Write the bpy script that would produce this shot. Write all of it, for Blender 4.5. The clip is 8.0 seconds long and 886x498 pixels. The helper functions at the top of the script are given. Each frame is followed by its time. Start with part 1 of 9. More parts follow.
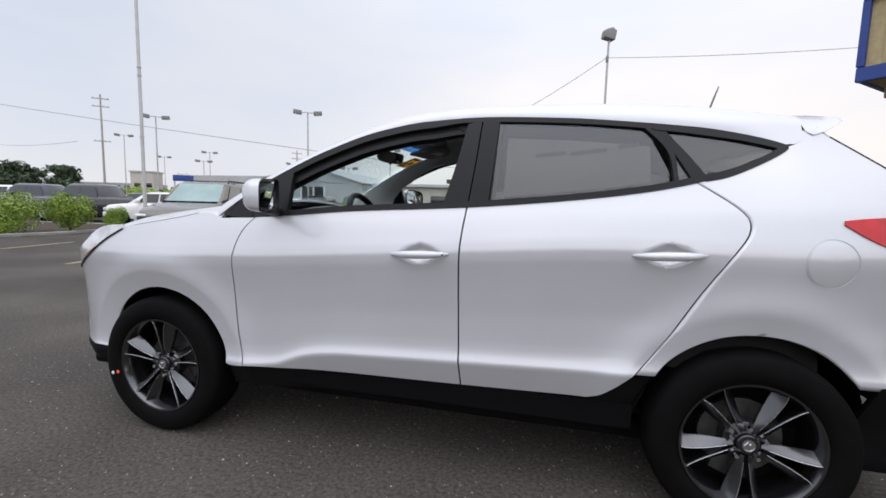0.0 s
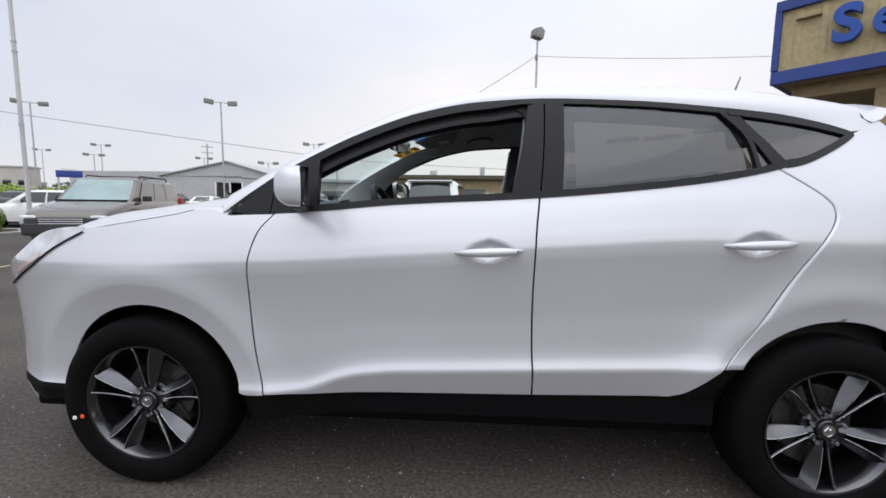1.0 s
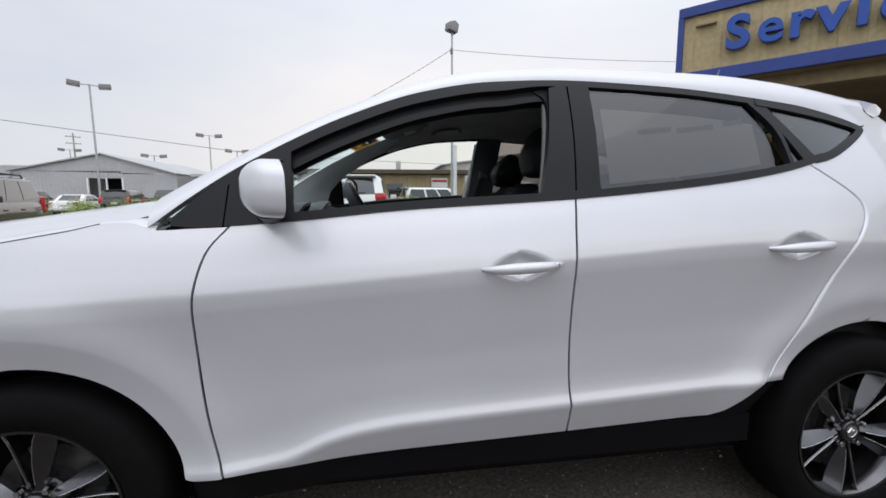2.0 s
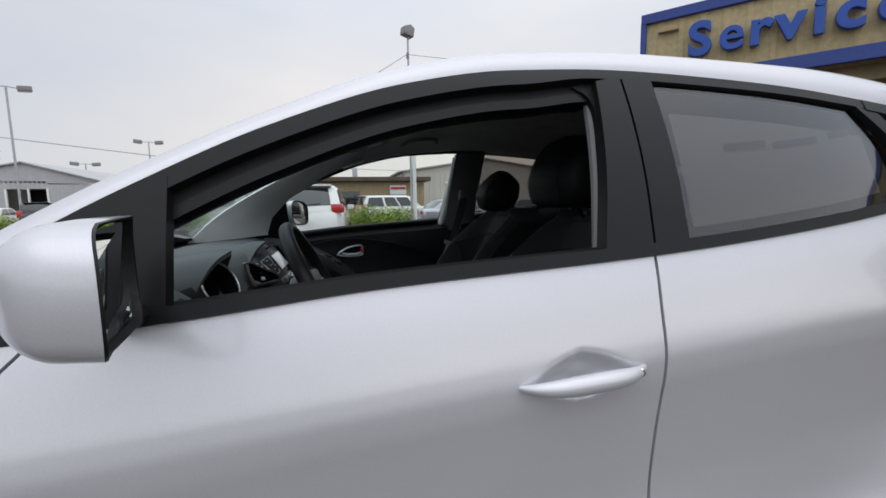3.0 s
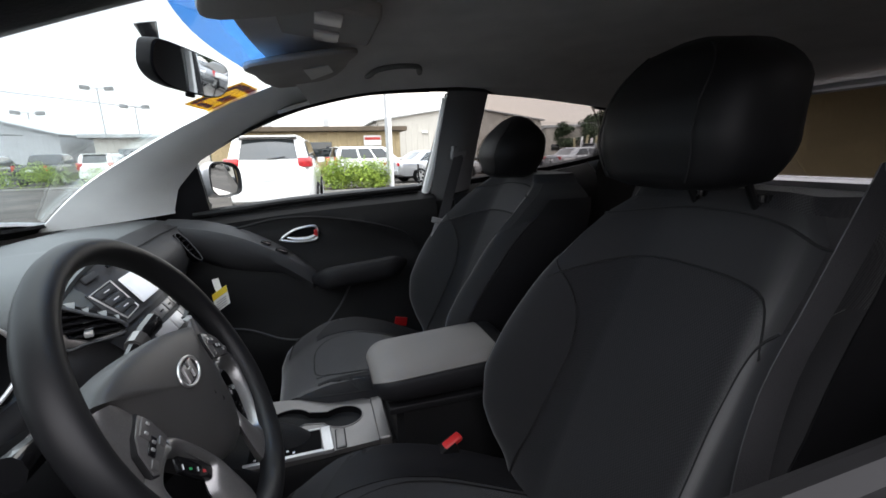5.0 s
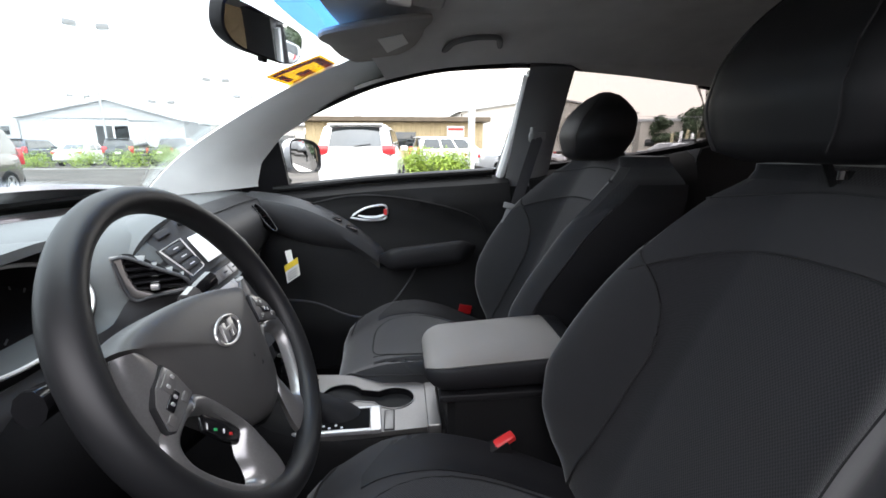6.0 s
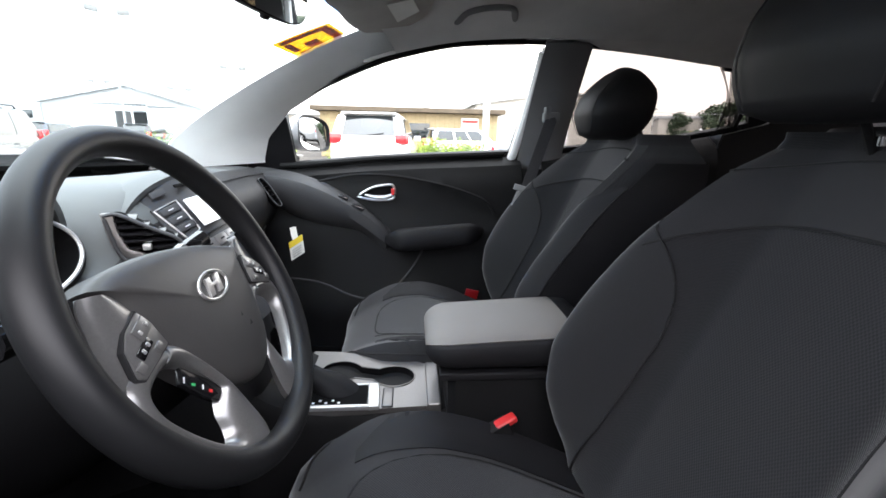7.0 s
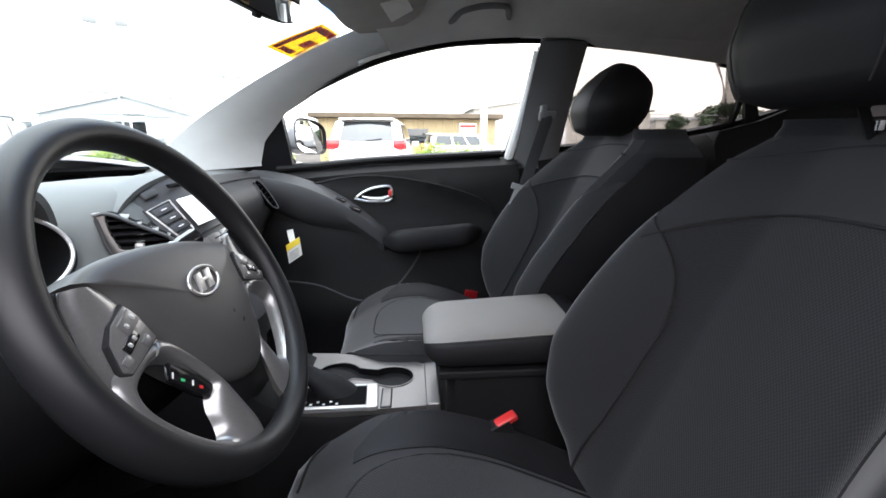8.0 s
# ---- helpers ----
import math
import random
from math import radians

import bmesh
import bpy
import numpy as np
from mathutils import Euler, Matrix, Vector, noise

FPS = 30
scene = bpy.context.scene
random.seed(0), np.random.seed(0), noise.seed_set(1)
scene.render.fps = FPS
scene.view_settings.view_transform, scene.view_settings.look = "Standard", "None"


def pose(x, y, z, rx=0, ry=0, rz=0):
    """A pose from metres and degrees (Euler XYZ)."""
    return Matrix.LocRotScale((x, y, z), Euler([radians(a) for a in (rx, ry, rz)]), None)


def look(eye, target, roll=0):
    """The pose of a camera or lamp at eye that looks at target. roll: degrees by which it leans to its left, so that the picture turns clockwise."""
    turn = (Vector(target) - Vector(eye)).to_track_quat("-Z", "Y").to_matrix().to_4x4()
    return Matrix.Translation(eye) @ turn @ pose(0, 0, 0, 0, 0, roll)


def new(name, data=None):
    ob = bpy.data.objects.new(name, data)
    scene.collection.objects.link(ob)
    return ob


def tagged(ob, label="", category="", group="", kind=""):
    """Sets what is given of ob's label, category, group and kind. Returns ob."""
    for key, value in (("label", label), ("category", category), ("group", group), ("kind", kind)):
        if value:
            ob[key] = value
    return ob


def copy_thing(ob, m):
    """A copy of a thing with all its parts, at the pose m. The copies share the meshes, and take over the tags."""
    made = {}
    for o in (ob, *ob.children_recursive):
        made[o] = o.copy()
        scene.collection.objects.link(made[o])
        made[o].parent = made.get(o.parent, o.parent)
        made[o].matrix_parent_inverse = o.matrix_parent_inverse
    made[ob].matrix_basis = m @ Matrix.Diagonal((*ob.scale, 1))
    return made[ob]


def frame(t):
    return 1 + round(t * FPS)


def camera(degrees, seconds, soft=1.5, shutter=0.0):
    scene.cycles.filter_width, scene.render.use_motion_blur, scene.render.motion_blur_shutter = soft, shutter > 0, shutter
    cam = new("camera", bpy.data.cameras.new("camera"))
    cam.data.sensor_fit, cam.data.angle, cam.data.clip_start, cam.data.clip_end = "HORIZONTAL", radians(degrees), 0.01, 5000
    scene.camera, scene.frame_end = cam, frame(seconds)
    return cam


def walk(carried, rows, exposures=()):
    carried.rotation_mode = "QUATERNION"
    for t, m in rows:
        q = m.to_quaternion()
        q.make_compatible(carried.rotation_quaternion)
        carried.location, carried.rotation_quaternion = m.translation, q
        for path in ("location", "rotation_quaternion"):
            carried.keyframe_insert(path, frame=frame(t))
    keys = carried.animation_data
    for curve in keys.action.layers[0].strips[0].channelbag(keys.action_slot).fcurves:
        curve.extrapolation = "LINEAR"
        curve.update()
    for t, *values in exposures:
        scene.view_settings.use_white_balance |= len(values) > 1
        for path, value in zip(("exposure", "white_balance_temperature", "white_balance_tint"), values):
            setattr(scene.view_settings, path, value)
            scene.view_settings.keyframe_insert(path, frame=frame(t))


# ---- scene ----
# Camera and walk: seconds, eye, yaw to the left of +y, pitch up, roll.
cam = camera(93.1, 8.0, soft=1.6)
PATH = [
    (0.0, (1.871, -2.564, 1.200), 13.52, -5.86, 1.53),
    (0.5, (1.569, -2.556, 1.166), 9.15, -5.60, 0.76),
    (1.0, (1.298, -2.430, 1.174), 3.52, -6.28, 0.73),
    (1.2, (1.222, -2.382, 1.175), 0.23, -6.10, -0.24),
    (2.3, (0.936, -1.908, 1.230), -9.19, -7.18, 0.52),
    (2.5, (0.961, -1.782, 1.253), -9.15, -6.74, 0.95),
    (3.0, (0.968, -1.533, 1.306), -13.80, -6.32, -1.02),
    (3.5, (0.961, -1.286, 1.377), -21.50, -6.67, -4.17),
    (4.0, (0.978, -1.120, 1.374), -22.10, -7.72, -4.47),
    (4.2, (1.006, -1.066, 1.386), -20.80, -9.40, -4.05),
    (5.3, (1.104, -0.875, 1.328), -13.90, -13.64, -0.67),
    (5.5, (1.111, -0.866, 1.322), -10.95, -14.10, -0.58),
    (6.0, (1.128, -0.851, 1.304), -6.09, -13.84, -0.01),
    (6.5, (1.141, -0.842, 1.278), -5.01, -13.49, 1.42),
    (7.0, (1.144, -0.829, 1.256), -4.57, -14.77, 1.26),
    (7.5, (1.150, -0.821, 1.242), -4.19, -14.88, 0.96),
    (8.0, (1.151, -0.826, 1.239), -4.55, -14.10, 0.32),
]


def gaze(yaw, pitch):
    a, b = radians(yaw), radians(pitch)
    return Vector((-math.sin(a) * math.cos(b), math.cos(a) * math.cos(b), math.sin(b)))


EXPOSURES = [(0.0, 0.02, 6340, 12), (1.2, 0.0, 6340, 12), (2.5, -0.14, 6380, 11), (3.5, -0.26, 6380, 11), (4.2, -0.2, 6420, 12), (5.3, 1.94, 6600, 15), (5.8, 2.1, 6600, 15), (6.5, 2.44, 6560, 15), (7.0, 2.5, 6560, 15), (7.5, 2.58, 6560, 15), (8.0, 2.5, 6560, 15)]
walk(cam, [(t, look(e, Vector(e) + gaze(yaw, pitch), roll)) for t, e, yaw, pitch, roll in PATH], EXPOSURES)

# ---- sky and sun ----
SUN_EL, SUN_AZ = 72.0, 195.0
world = bpy.data.worlds.new("overcast_sky")
scene.world = world
world.use_nodes = True
wn, wl = world.node_tree.nodes, world.node_tree.links
wn.clear()
w_out = wn.new("ShaderNodeOutputWorld")
w_sky = wn.new("ShaderNodeTexSky")
w_sky.sky_type = "NISHITA"
w_sky.sun_disc = False
w_sky.sun_elevation, w_sky.sun_rotation = radians(SUN_EL), radians(SUN_AZ)
w_sky.air_density, w_sky.dust_density, w_sky.ozone_density = 1.0, 3.0, 1.0
w_bg = wn.new("ShaderNodeBackground")
w_bg.inputs["Strength"].default_value = 0.09
wl.new(w_sky.outputs[0], w_bg.inputs["Color"])
w_co = wn.new("ShaderNodeTexCoord")
w_map = wn.new("ShaderNodeMapping")
w_map.inputs["Scale"].default_value = (1.0, 1.0, 2.6)
wl.new(w_co.outputs["Generated"], w_map.inputs["Vector"])
w_noise = wn.new("ShaderNodeTexNoise")
w_noise.inputs["Scale"].default_value, w_noise.inputs["Detail"].default_value = 1.25, 4.0
wl.new(w_map.outputs[0], w_noise.inputs["Vector"])
w_ramp = wn.new("ShaderNodeValToRGB")
w_ramp.color_ramp.elements[0].position, w_ramp.color_ramp.elements[0].color = 0.30, (0.74, 0.80, 0.90, 1)
w_ramp.color_ramp.elements[1].position, w_ramp.color_ramp.elements[1].color = 0.72, (0.98, 0.965, 0.955, 1)
wl.new(w_noise.outputs["Fac"], w_ramp.inputs[0])
w_cl = wn.new("ShaderNodeBackground")
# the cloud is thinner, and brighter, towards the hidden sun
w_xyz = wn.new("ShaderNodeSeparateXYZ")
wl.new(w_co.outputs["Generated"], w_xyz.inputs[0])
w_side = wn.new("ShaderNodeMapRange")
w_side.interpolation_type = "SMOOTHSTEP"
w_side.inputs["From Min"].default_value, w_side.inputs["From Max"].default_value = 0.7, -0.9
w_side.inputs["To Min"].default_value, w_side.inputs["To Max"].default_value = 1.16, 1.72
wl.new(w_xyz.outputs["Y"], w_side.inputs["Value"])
# an overcast sky is brighter overhead than at the horizon
w_top = wn.new("ShaderNodeMapRange")
w_top.interpolation_type = "SMOOTHSTEP"
w_top.inputs["From Min"].default_value, w_top.inputs["From Max"].default_value = 0.30, 1.0
w_top.inputs["To Min"].default_value, w_top.inputs["To Max"].default_value = 1.0, 1.6
wl.new(w_xyz.outputs["Z"], w_top.inputs["Value"])
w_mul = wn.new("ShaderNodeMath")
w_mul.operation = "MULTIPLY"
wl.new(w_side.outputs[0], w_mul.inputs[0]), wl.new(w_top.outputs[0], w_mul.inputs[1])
w_dim = wn.new("ShaderNodeMapRange")
w_dim.interpolation_type = "SMOOTHSTEP"
w_dim.inputs["From Min"].default_value, w_dim.inputs["From Max"].default_value = -0.8, 0.15
w_dim.inputs["To Min"].default_value, w_dim.inputs["To Max"].default_value = 0.84, 1.0
wl.new(w_xyz.outputs["X"], w_dim.inputs["Value"])
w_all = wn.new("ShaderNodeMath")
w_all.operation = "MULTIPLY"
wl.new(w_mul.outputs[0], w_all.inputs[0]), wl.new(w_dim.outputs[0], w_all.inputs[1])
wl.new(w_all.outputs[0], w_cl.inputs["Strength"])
# warm haze low over the horizon
w_low = wn.new("ShaderNodeMapRange")
w_low.interpolation_type = "SMOOTHSTEP"
w_low.inputs["From Min"].default_value, w_low.inputs["From Max"].default_value = 0.42, 0.05
wl.new(w_xyz.outputs["Z"], w_low.inputs["Value"])
w_warm = wn.new("ShaderNodeMixRGB")
w_warm.blend_type, w_warm.inputs[2].default_value = "MULTIPLY", (1.07, 0.985, 0.90, 1)
w_cool = wn.new("ShaderNodeMapRange")
w_cool.interpolation_type = "SMOOTHSTEP"
w_cool.inputs["From Min"].default_value, w_cool.inputs["From Max"].default_value = -0.75, 0.25
w_cool.inputs["To Min"].default_value, w_cool.inputs["To Max"].default_value = 0.05, 1.0
wl.new(w_xyz.outputs["X"], w_cool.inputs["Value"])
w_lowx = wn.new("ShaderNodeMath")
w_lowx.operation = "MULTIPLY"
wl.new(w_low.outputs[0], w_lowx.inputs[0]), wl.new(w_cool.outputs[0], w_lowx.inputs[1])
wl.new(w_lowx.outputs[0], w_warm.inputs[0]), wl.new(w_ramp.outputs[0], w_warm.inputs[1])
wl.new(w_warm.outputs[0], w_cl.inputs["Color"])
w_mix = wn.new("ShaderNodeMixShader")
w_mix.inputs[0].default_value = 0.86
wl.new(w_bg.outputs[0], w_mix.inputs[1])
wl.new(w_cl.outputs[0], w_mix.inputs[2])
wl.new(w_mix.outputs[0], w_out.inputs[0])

sun = new("sun", bpy.data.lights.new("sun", "SUN"))
sun.data.energy, sun.data.angle, sun.data.color = 0.5, radians(80), (1.0, 0.96, 0.9)
_se, _sa = radians(SUN_EL), radians(SUN_AZ)
sun.matrix_world = look((0, 0, 30), (-30 * math.sin(_sa) * math.cos(_se), -30 * math.cos(_sa) * math.cos(_se), 30 - 30 * math.sin(_se)))


# ---- materials ----
def mat(name, color, rough=0.6, metal=0.0, vary=0.12, scale=8.0, bump=0.0, bscale=60.0, coat=0.0, fine=0.0, fscale=150.0,
        trans=0.0, ior=1.45, emit=0.0, island=0.0, spec=0.5, rvary=0.1, sheen=0.0, tint=None):
    """A surface with colour variation at two scales, uneven gloss and a fine relief."""
    m = bpy.data.materials.new(name)
    m.use_nodes = True
    n, l = m.node_tree.nodes, m.node_tree.links
    b = n["Principled BSDF"]
    c3 = tuple(color[:3])
    b.inputs["Roughness"].default_value = rough
    b.inputs["Metallic"].default_value = metal
    b.inputs["Coat Weight"].default_value = coat
    b.inputs["Coat Roughness"].default_value = 0.04
    b.inputs["IOR"].default_value = ior
    b.inputs["Specular IOR Level"].default_value = spec
    b.inputs["Transmission Weight"].default_value = trans
    b.inputs["Sheen Weight"].default_value = sheen
    co = n.new("ShaderNodeTexCoord")
    last = None
    if vary > 0 or fine > 0:
        no = n.new("ShaderNodeTexNoise")
        no.inputs["Scale"].default_value, no.inputs["Detail"].default_value = scale, 5.0
        l.new(co.outputs["Object"], no.inputs["Vector"])
        r = n.new("ShaderNodeValToRGB")
        t3 = tint or c3
        r.color_ramp.elements[0].position, r.color_ramp.elements[1].position = 0.3, 0.7
        r.color_ramp.elements[0].color = (*[v * (1 - vary) for v in t3], 1)
        r.color_ramp.elements[1].color = (*[min(1, v * (1 + vary)) for v in c3], 1)
        l.new(no.outputs["Fac"], r.inputs[0])
        last = r.outputs[0]
        if fine > 0:
            nf = n.new("ShaderNodeTexNoise")
            nf.inputs["Scale"].default_value, nf.inputs["Detail"].default_value = fscale, 3.0
            l.new(co.outputs["Object"], nf.inputs["Vector"])
            rf = n.new("ShaderNodeValToRGB")
            rf.color_ramp.elements[0].position, rf.color_ramp.elements[1].position = 0.35, 0.68
            rf.color_ramp.elements[0].color = (1 - fine, 1 - fine, 1 - fine, 1)
            rf.color_ramp.elements[1].color = (1 + fine, 1 + fine, 1 + fine, 1)
            l.new(nf.outputs["Fac"], rf.inputs[0])
            mx = n.new("ShaderNodeMixRGB")
            mx.blend_type, mx.inputs[0].default_value = "MULTIPLY", 1.0
            l.new(last, mx.inputs[1]), l.new(rf.outputs[0], mx.inputs[2])
            last = mx.outputs[0]
        rr = n.new("ShaderNodeMapRange")
        rr.inputs["To Min"].default_value, rr.inputs["To Max"].default_value = max(0.02, rough - rvary * rough), min(1, rough + rvary * rough)
        l.new(no.outputs["Fac"], rr.inputs["Value"]), l.new(rr.outputs[0], b.inputs["Roughness"])
    if island > 0 and last:
        g = n.new("ShaderNodeNewGeometry")
        mi = n.new("ShaderNodeMapRange")
        mi.inputs["To Min"].default_value, mi.inputs["To Max"].default_value = 1 - island, 1 + island
        l.new(g.outputs["Random Per Island"], mi.inputs["Value"])
        mm = n.new("ShaderNodeMixRGB")
        mm.blend_type, mm.inputs[0].default_value = "MULTIPLY", 1.0
        l.new(last, mm.inputs[1]), l.new(mi.outputs[0], mm.inputs[2])
        last = mm.outputs[0]
    if last:
        l.new(last, b.inputs["Base Color"])
    else:
        b.inputs["Base Color"].default_value = (*c3, 1)
    if bump > 0:
        nb = n.new("ShaderNodeTexNoise")
        nb.inputs["Scale"].default_value, nb.inputs["Detail"].default_value = bscale, 4.0
        l.new(co.outputs["Object"], nb.inputs["Vector"])
        bp = n.new("ShaderNodeBump")
        bp.inputs["Strength"].default_value, bp.inputs["Distance"].default_value = bump, 0.01
        l.new(nb.outputs["Fac"], bp.inputs["Height"]), l.new(bp.outputs[0], b.inputs["Normal"])
    if emit > 0:
        b.inputs["Emission Color"].default_value, b.inputs["Emission Strength"].default_value = (*c3, 1), emit
    return m


def clear_glass(name, color, alpha=0.12, rough=0.02):
    """A thin pane: mostly see-through, tinted, with a mirror-like skin."""
    m = bpy.data.materials.new(name)
    m.use_nodes = True
    n, l = m.node_tree.nodes, m.node_tree.links
    n.clear()
    o = n.new("ShaderNodeOutputMaterial")
    tr = n.new("ShaderNodeBsdfTransparent")
    tr.inputs[0].default_value = (*color, 1)
    gl = n.new("ShaderNodeBsdfGlossy")
    gl.inputs["Roughness"].default_value = rough
    gl.inputs["Color"].default_value = (0.95, 0.97, 1, 1)
    fr = n.new("ShaderNodeLayerWeight")
    fr.inputs["Blend"].default_value = 0.5
    pw = n.new("ShaderNodeMath")
    pw.operation, pw.inputs[1].default_value = "POWER", 4.0
    mx = n.new("ShaderNodeMixShader")
    mp = n.new("ShaderNodeMapRange")
    mp.inputs["To Min"].default_value, mp.inputs["To Max"].default_value = alpha, 0.85
    l.new(fr.outputs["Facing"], pw.inputs[0]), l.new(pw.outputs[0], mp.inputs["Value"])
    l.new(mp.outputs[0], mx.inputs[0]), l.new(tr.outputs[0], mx.inputs[1]), l.new(gl.outputs[0], mx.inputs[2]), l.new(mx.outputs[0], o.inputs[0])
    return m


M_PAINT = mat("silver_paint", (0.60, 0.605, 0.635), 0.33, 0.30, 0.02, 3, coat=0.8, fine=0.05, fscale=900)
M_TRIM = mat("matt_black_trim", (0.008, 0.008, 0.0095), 0.42, 0, 0.15, 12, bump=0.05, bscale=400, spec=0.26)
M_CLAD = mat("grey_black_cladding", (0.006, 0.006, 0.0065), 0.65, 0, 0.2, 10, bump=0.08, bscale=500, spec=0.1)
M_RUBBER = mat("tyre_rubber", (0.0045, 0.0045, 0.0047), 0.7, 0, 0.2, 14, bump=0.06, bscale=200, spec=0.07)
M_SEAL = mat("rubber_seal", (0.007, 0.007, 0.0075), 0.5, 0, 0.15, 20, spec=0.2)
M_DARK = mat("dark_cavity", (0.004, 0.004, 0.0045), 0.85, 0, 0.1, 10, spec=0.08)
M_ALLOY = mat("machined_alloy", (0.66, 0.66, 0.68), 0.24, 0.95, 0.05, 20, fine=0.06, fscale=400)
M_GREYALLOY = mat("dark_grey_alloy_paint", (0.105, 0.105, 0.111), 0.20, 0.95, 0.1, 20, coat=0.3)
M_CHROME = mat("chrome", (0.75, 0.75, 0.77), 0.1, 1.0, 0.03, 20)
M_STEEL = mat("brake_steel", (0.10, 0.097, 0.095), 0.45, 0.8, 0.2, 30)
M_REDLENS = mat("red_lamp_lens", (0.50, 0.006, 0.012), 0.25, 0, 0.15, 20, coat=0.25)
M_CLEARLENS = mat("clear_lamp_lens", (0.55, 0.55, 0.57), 0.08, 0.3, 0.25, 14, coat=1.0)
M_AMBER = mat("pale_amber_lamp_lens", (0.52, 0.40, 0.37), 0.15, 0, 0.1, 20, coat=1.0)
M_GLASS = clear_glass("window_glass", (0.94, 0.97, 0.96), 0.02)
M_WSCREEN = clear_glass("windscreen_glass", (0.90, 0.965, 0.965), 0.02)
M_PRIVACY = clear_glass("privacy_glass", (0.52, 0.51, 0.50), 0.06)
M_MIRROR = mat("mirror_glass", (0.85, 0.87, 0.88), 0.02, 1.0, 0.0)
M_CARGLASS = mat("dark_car_glass", (0.015, 0.02, 0.022), 0.05, 0, 0.1, 3, coat=1.0)
# ---- building tools ----
def pchip(knots):
    """A smooth curve through (u, v) knots that does not overshoot."""
    xs, ys = [float(k[0]) for k in knots], [float(k[1]) for k in knots]
    n = len(xs)
    h = [xs[i + 1] - xs[i] for i in range(n - 1)]
    d = [(ys[i + 1] - ys[i]) / h[i] for i in range(n - 1)]
    s = [d[0]] + [0.0] * (n - 2) + [d[-1]]
    for i in range(1, n - 1):
        if d[i - 1] * d[i] > 0:
            a, b = 2 * h[i] + h[i - 1], h[i] + 2 * h[i - 1]
            s[i] = (a + b) / (a / d[i - 1] + b / d[i])

    def f(u):
        if u <= xs[0]:
            return ys[0]
        if u >= xs[-1]:
            return ys[-1]
        i = 0
        while u > xs[i + 1]:
            i += 1
        t = (u - xs[i]) / h[i]
        return (2 * t**3 - 3 * t**2 + 1) * ys[i] + (t**3 - 2 * t**2 + t) * h[i] * s[i] + (-2 * t**3 + 3 * t**2) * ys[i + 1] + (t**3 - t**2) * h[i] * s[i + 1]

    return f


def smooth01(a, b, u):
    t = min(max((u - a) / (b - a), 0), 1)
    return t * t * (3 - 2 * t)


def resample(points, n, rounded=True):
    """n points evenly along a curve through the given ones (any dimension)."""
    p = np.array(points, float)
    if rounded and len(p) > 2:
        q = np.vstack([2 * p[0] - p[1], p, 2 * p[-1] - p[-2]])
        fine = []
        for i in range(len(p) - 1):
            p0, p1, p2, p3 = q[i : i + 4]
            for t in np.linspace(0, 1, 12, endpoint=False):
                fine.append(0.5 * (2 * p1 + (p2 - p0) * t + (2 * p0 - 5 * p1 + 4 * p2 - p3) * t**2 + (3 * p1 - p0 - 3 * p2 + p3) * t**3))
        p = np.array(fine + [p[-1]])
    s = np.r_[0, np.cumsum(np.linalg.norm(np.diff(p, axis=0), axis=1))]
    return np.array([[np.interp(u, s, p[:, k]) for k in range(p.shape[1])] for u in np.linspace(0, s[-1], n)])


def put(name, verts, faces, material, parent=None, label="", smooth=True, sharp=35, fix=True):
    """One mesh object from vertices and faces, under a thing or a part."""
    me = bpy.data.meshes.new(name)
    me.from_pydata([tuple(map(float, v)) for v in verts], [], [tuple(map(int, f)) for f in faces])
    if fix:
        bm = bmesh.new()
        bm.from_mesh(me)
        bmesh.ops.remove_doubles(bm, verts=bm.verts, dist=1e-5)
        bmesh.ops.recalc_face_normals(bm, faces=bm.faces)
        bm.to_mesh(me)
        bm.free()
    if smooth:
        me.polygons.foreach_set("use_smooth", [True] * len(me.polygons))
        me.set_sharp_from_angle(angle=radians(sharp))
    me.materials.append(material)
    ob = new(name, me)
    if parent is not None:
        ob.parent = parent
    if label:
        tagged(ob, label)
    return ob


def part(name, bm, material, parent, label="", smooth=True, sharp=35):
    """Links a bmesh as one mesh object under a thing or a part."""
    me = bpy.data.meshes.new(name)
    bmesh.ops.recalc_face_normals(bm, faces=bm.faces)
    bm.to_mesh(me)
    bm.free()
    if smooth:
        me.polygons.foreach_set("use_smooth", [True] * len(me.polygons))
        me.set_sharp_from_angle(angle=radians(sharp))
    me.materials.append(material)
    ob = new(name, me)
    if parent is not None:
        ob.parent = parent
    if label:
        tagged(ob, label)
    return ob


def thing(name, label, category, group="", at=(0, 0, 0), turn=0.0):
    ob = new(name)
    ob.empty_display_size = 0.1
    ob.location, ob.rotation_euler = at, (0, 0, radians(turn))
    return tagged(ob, label, category, group)


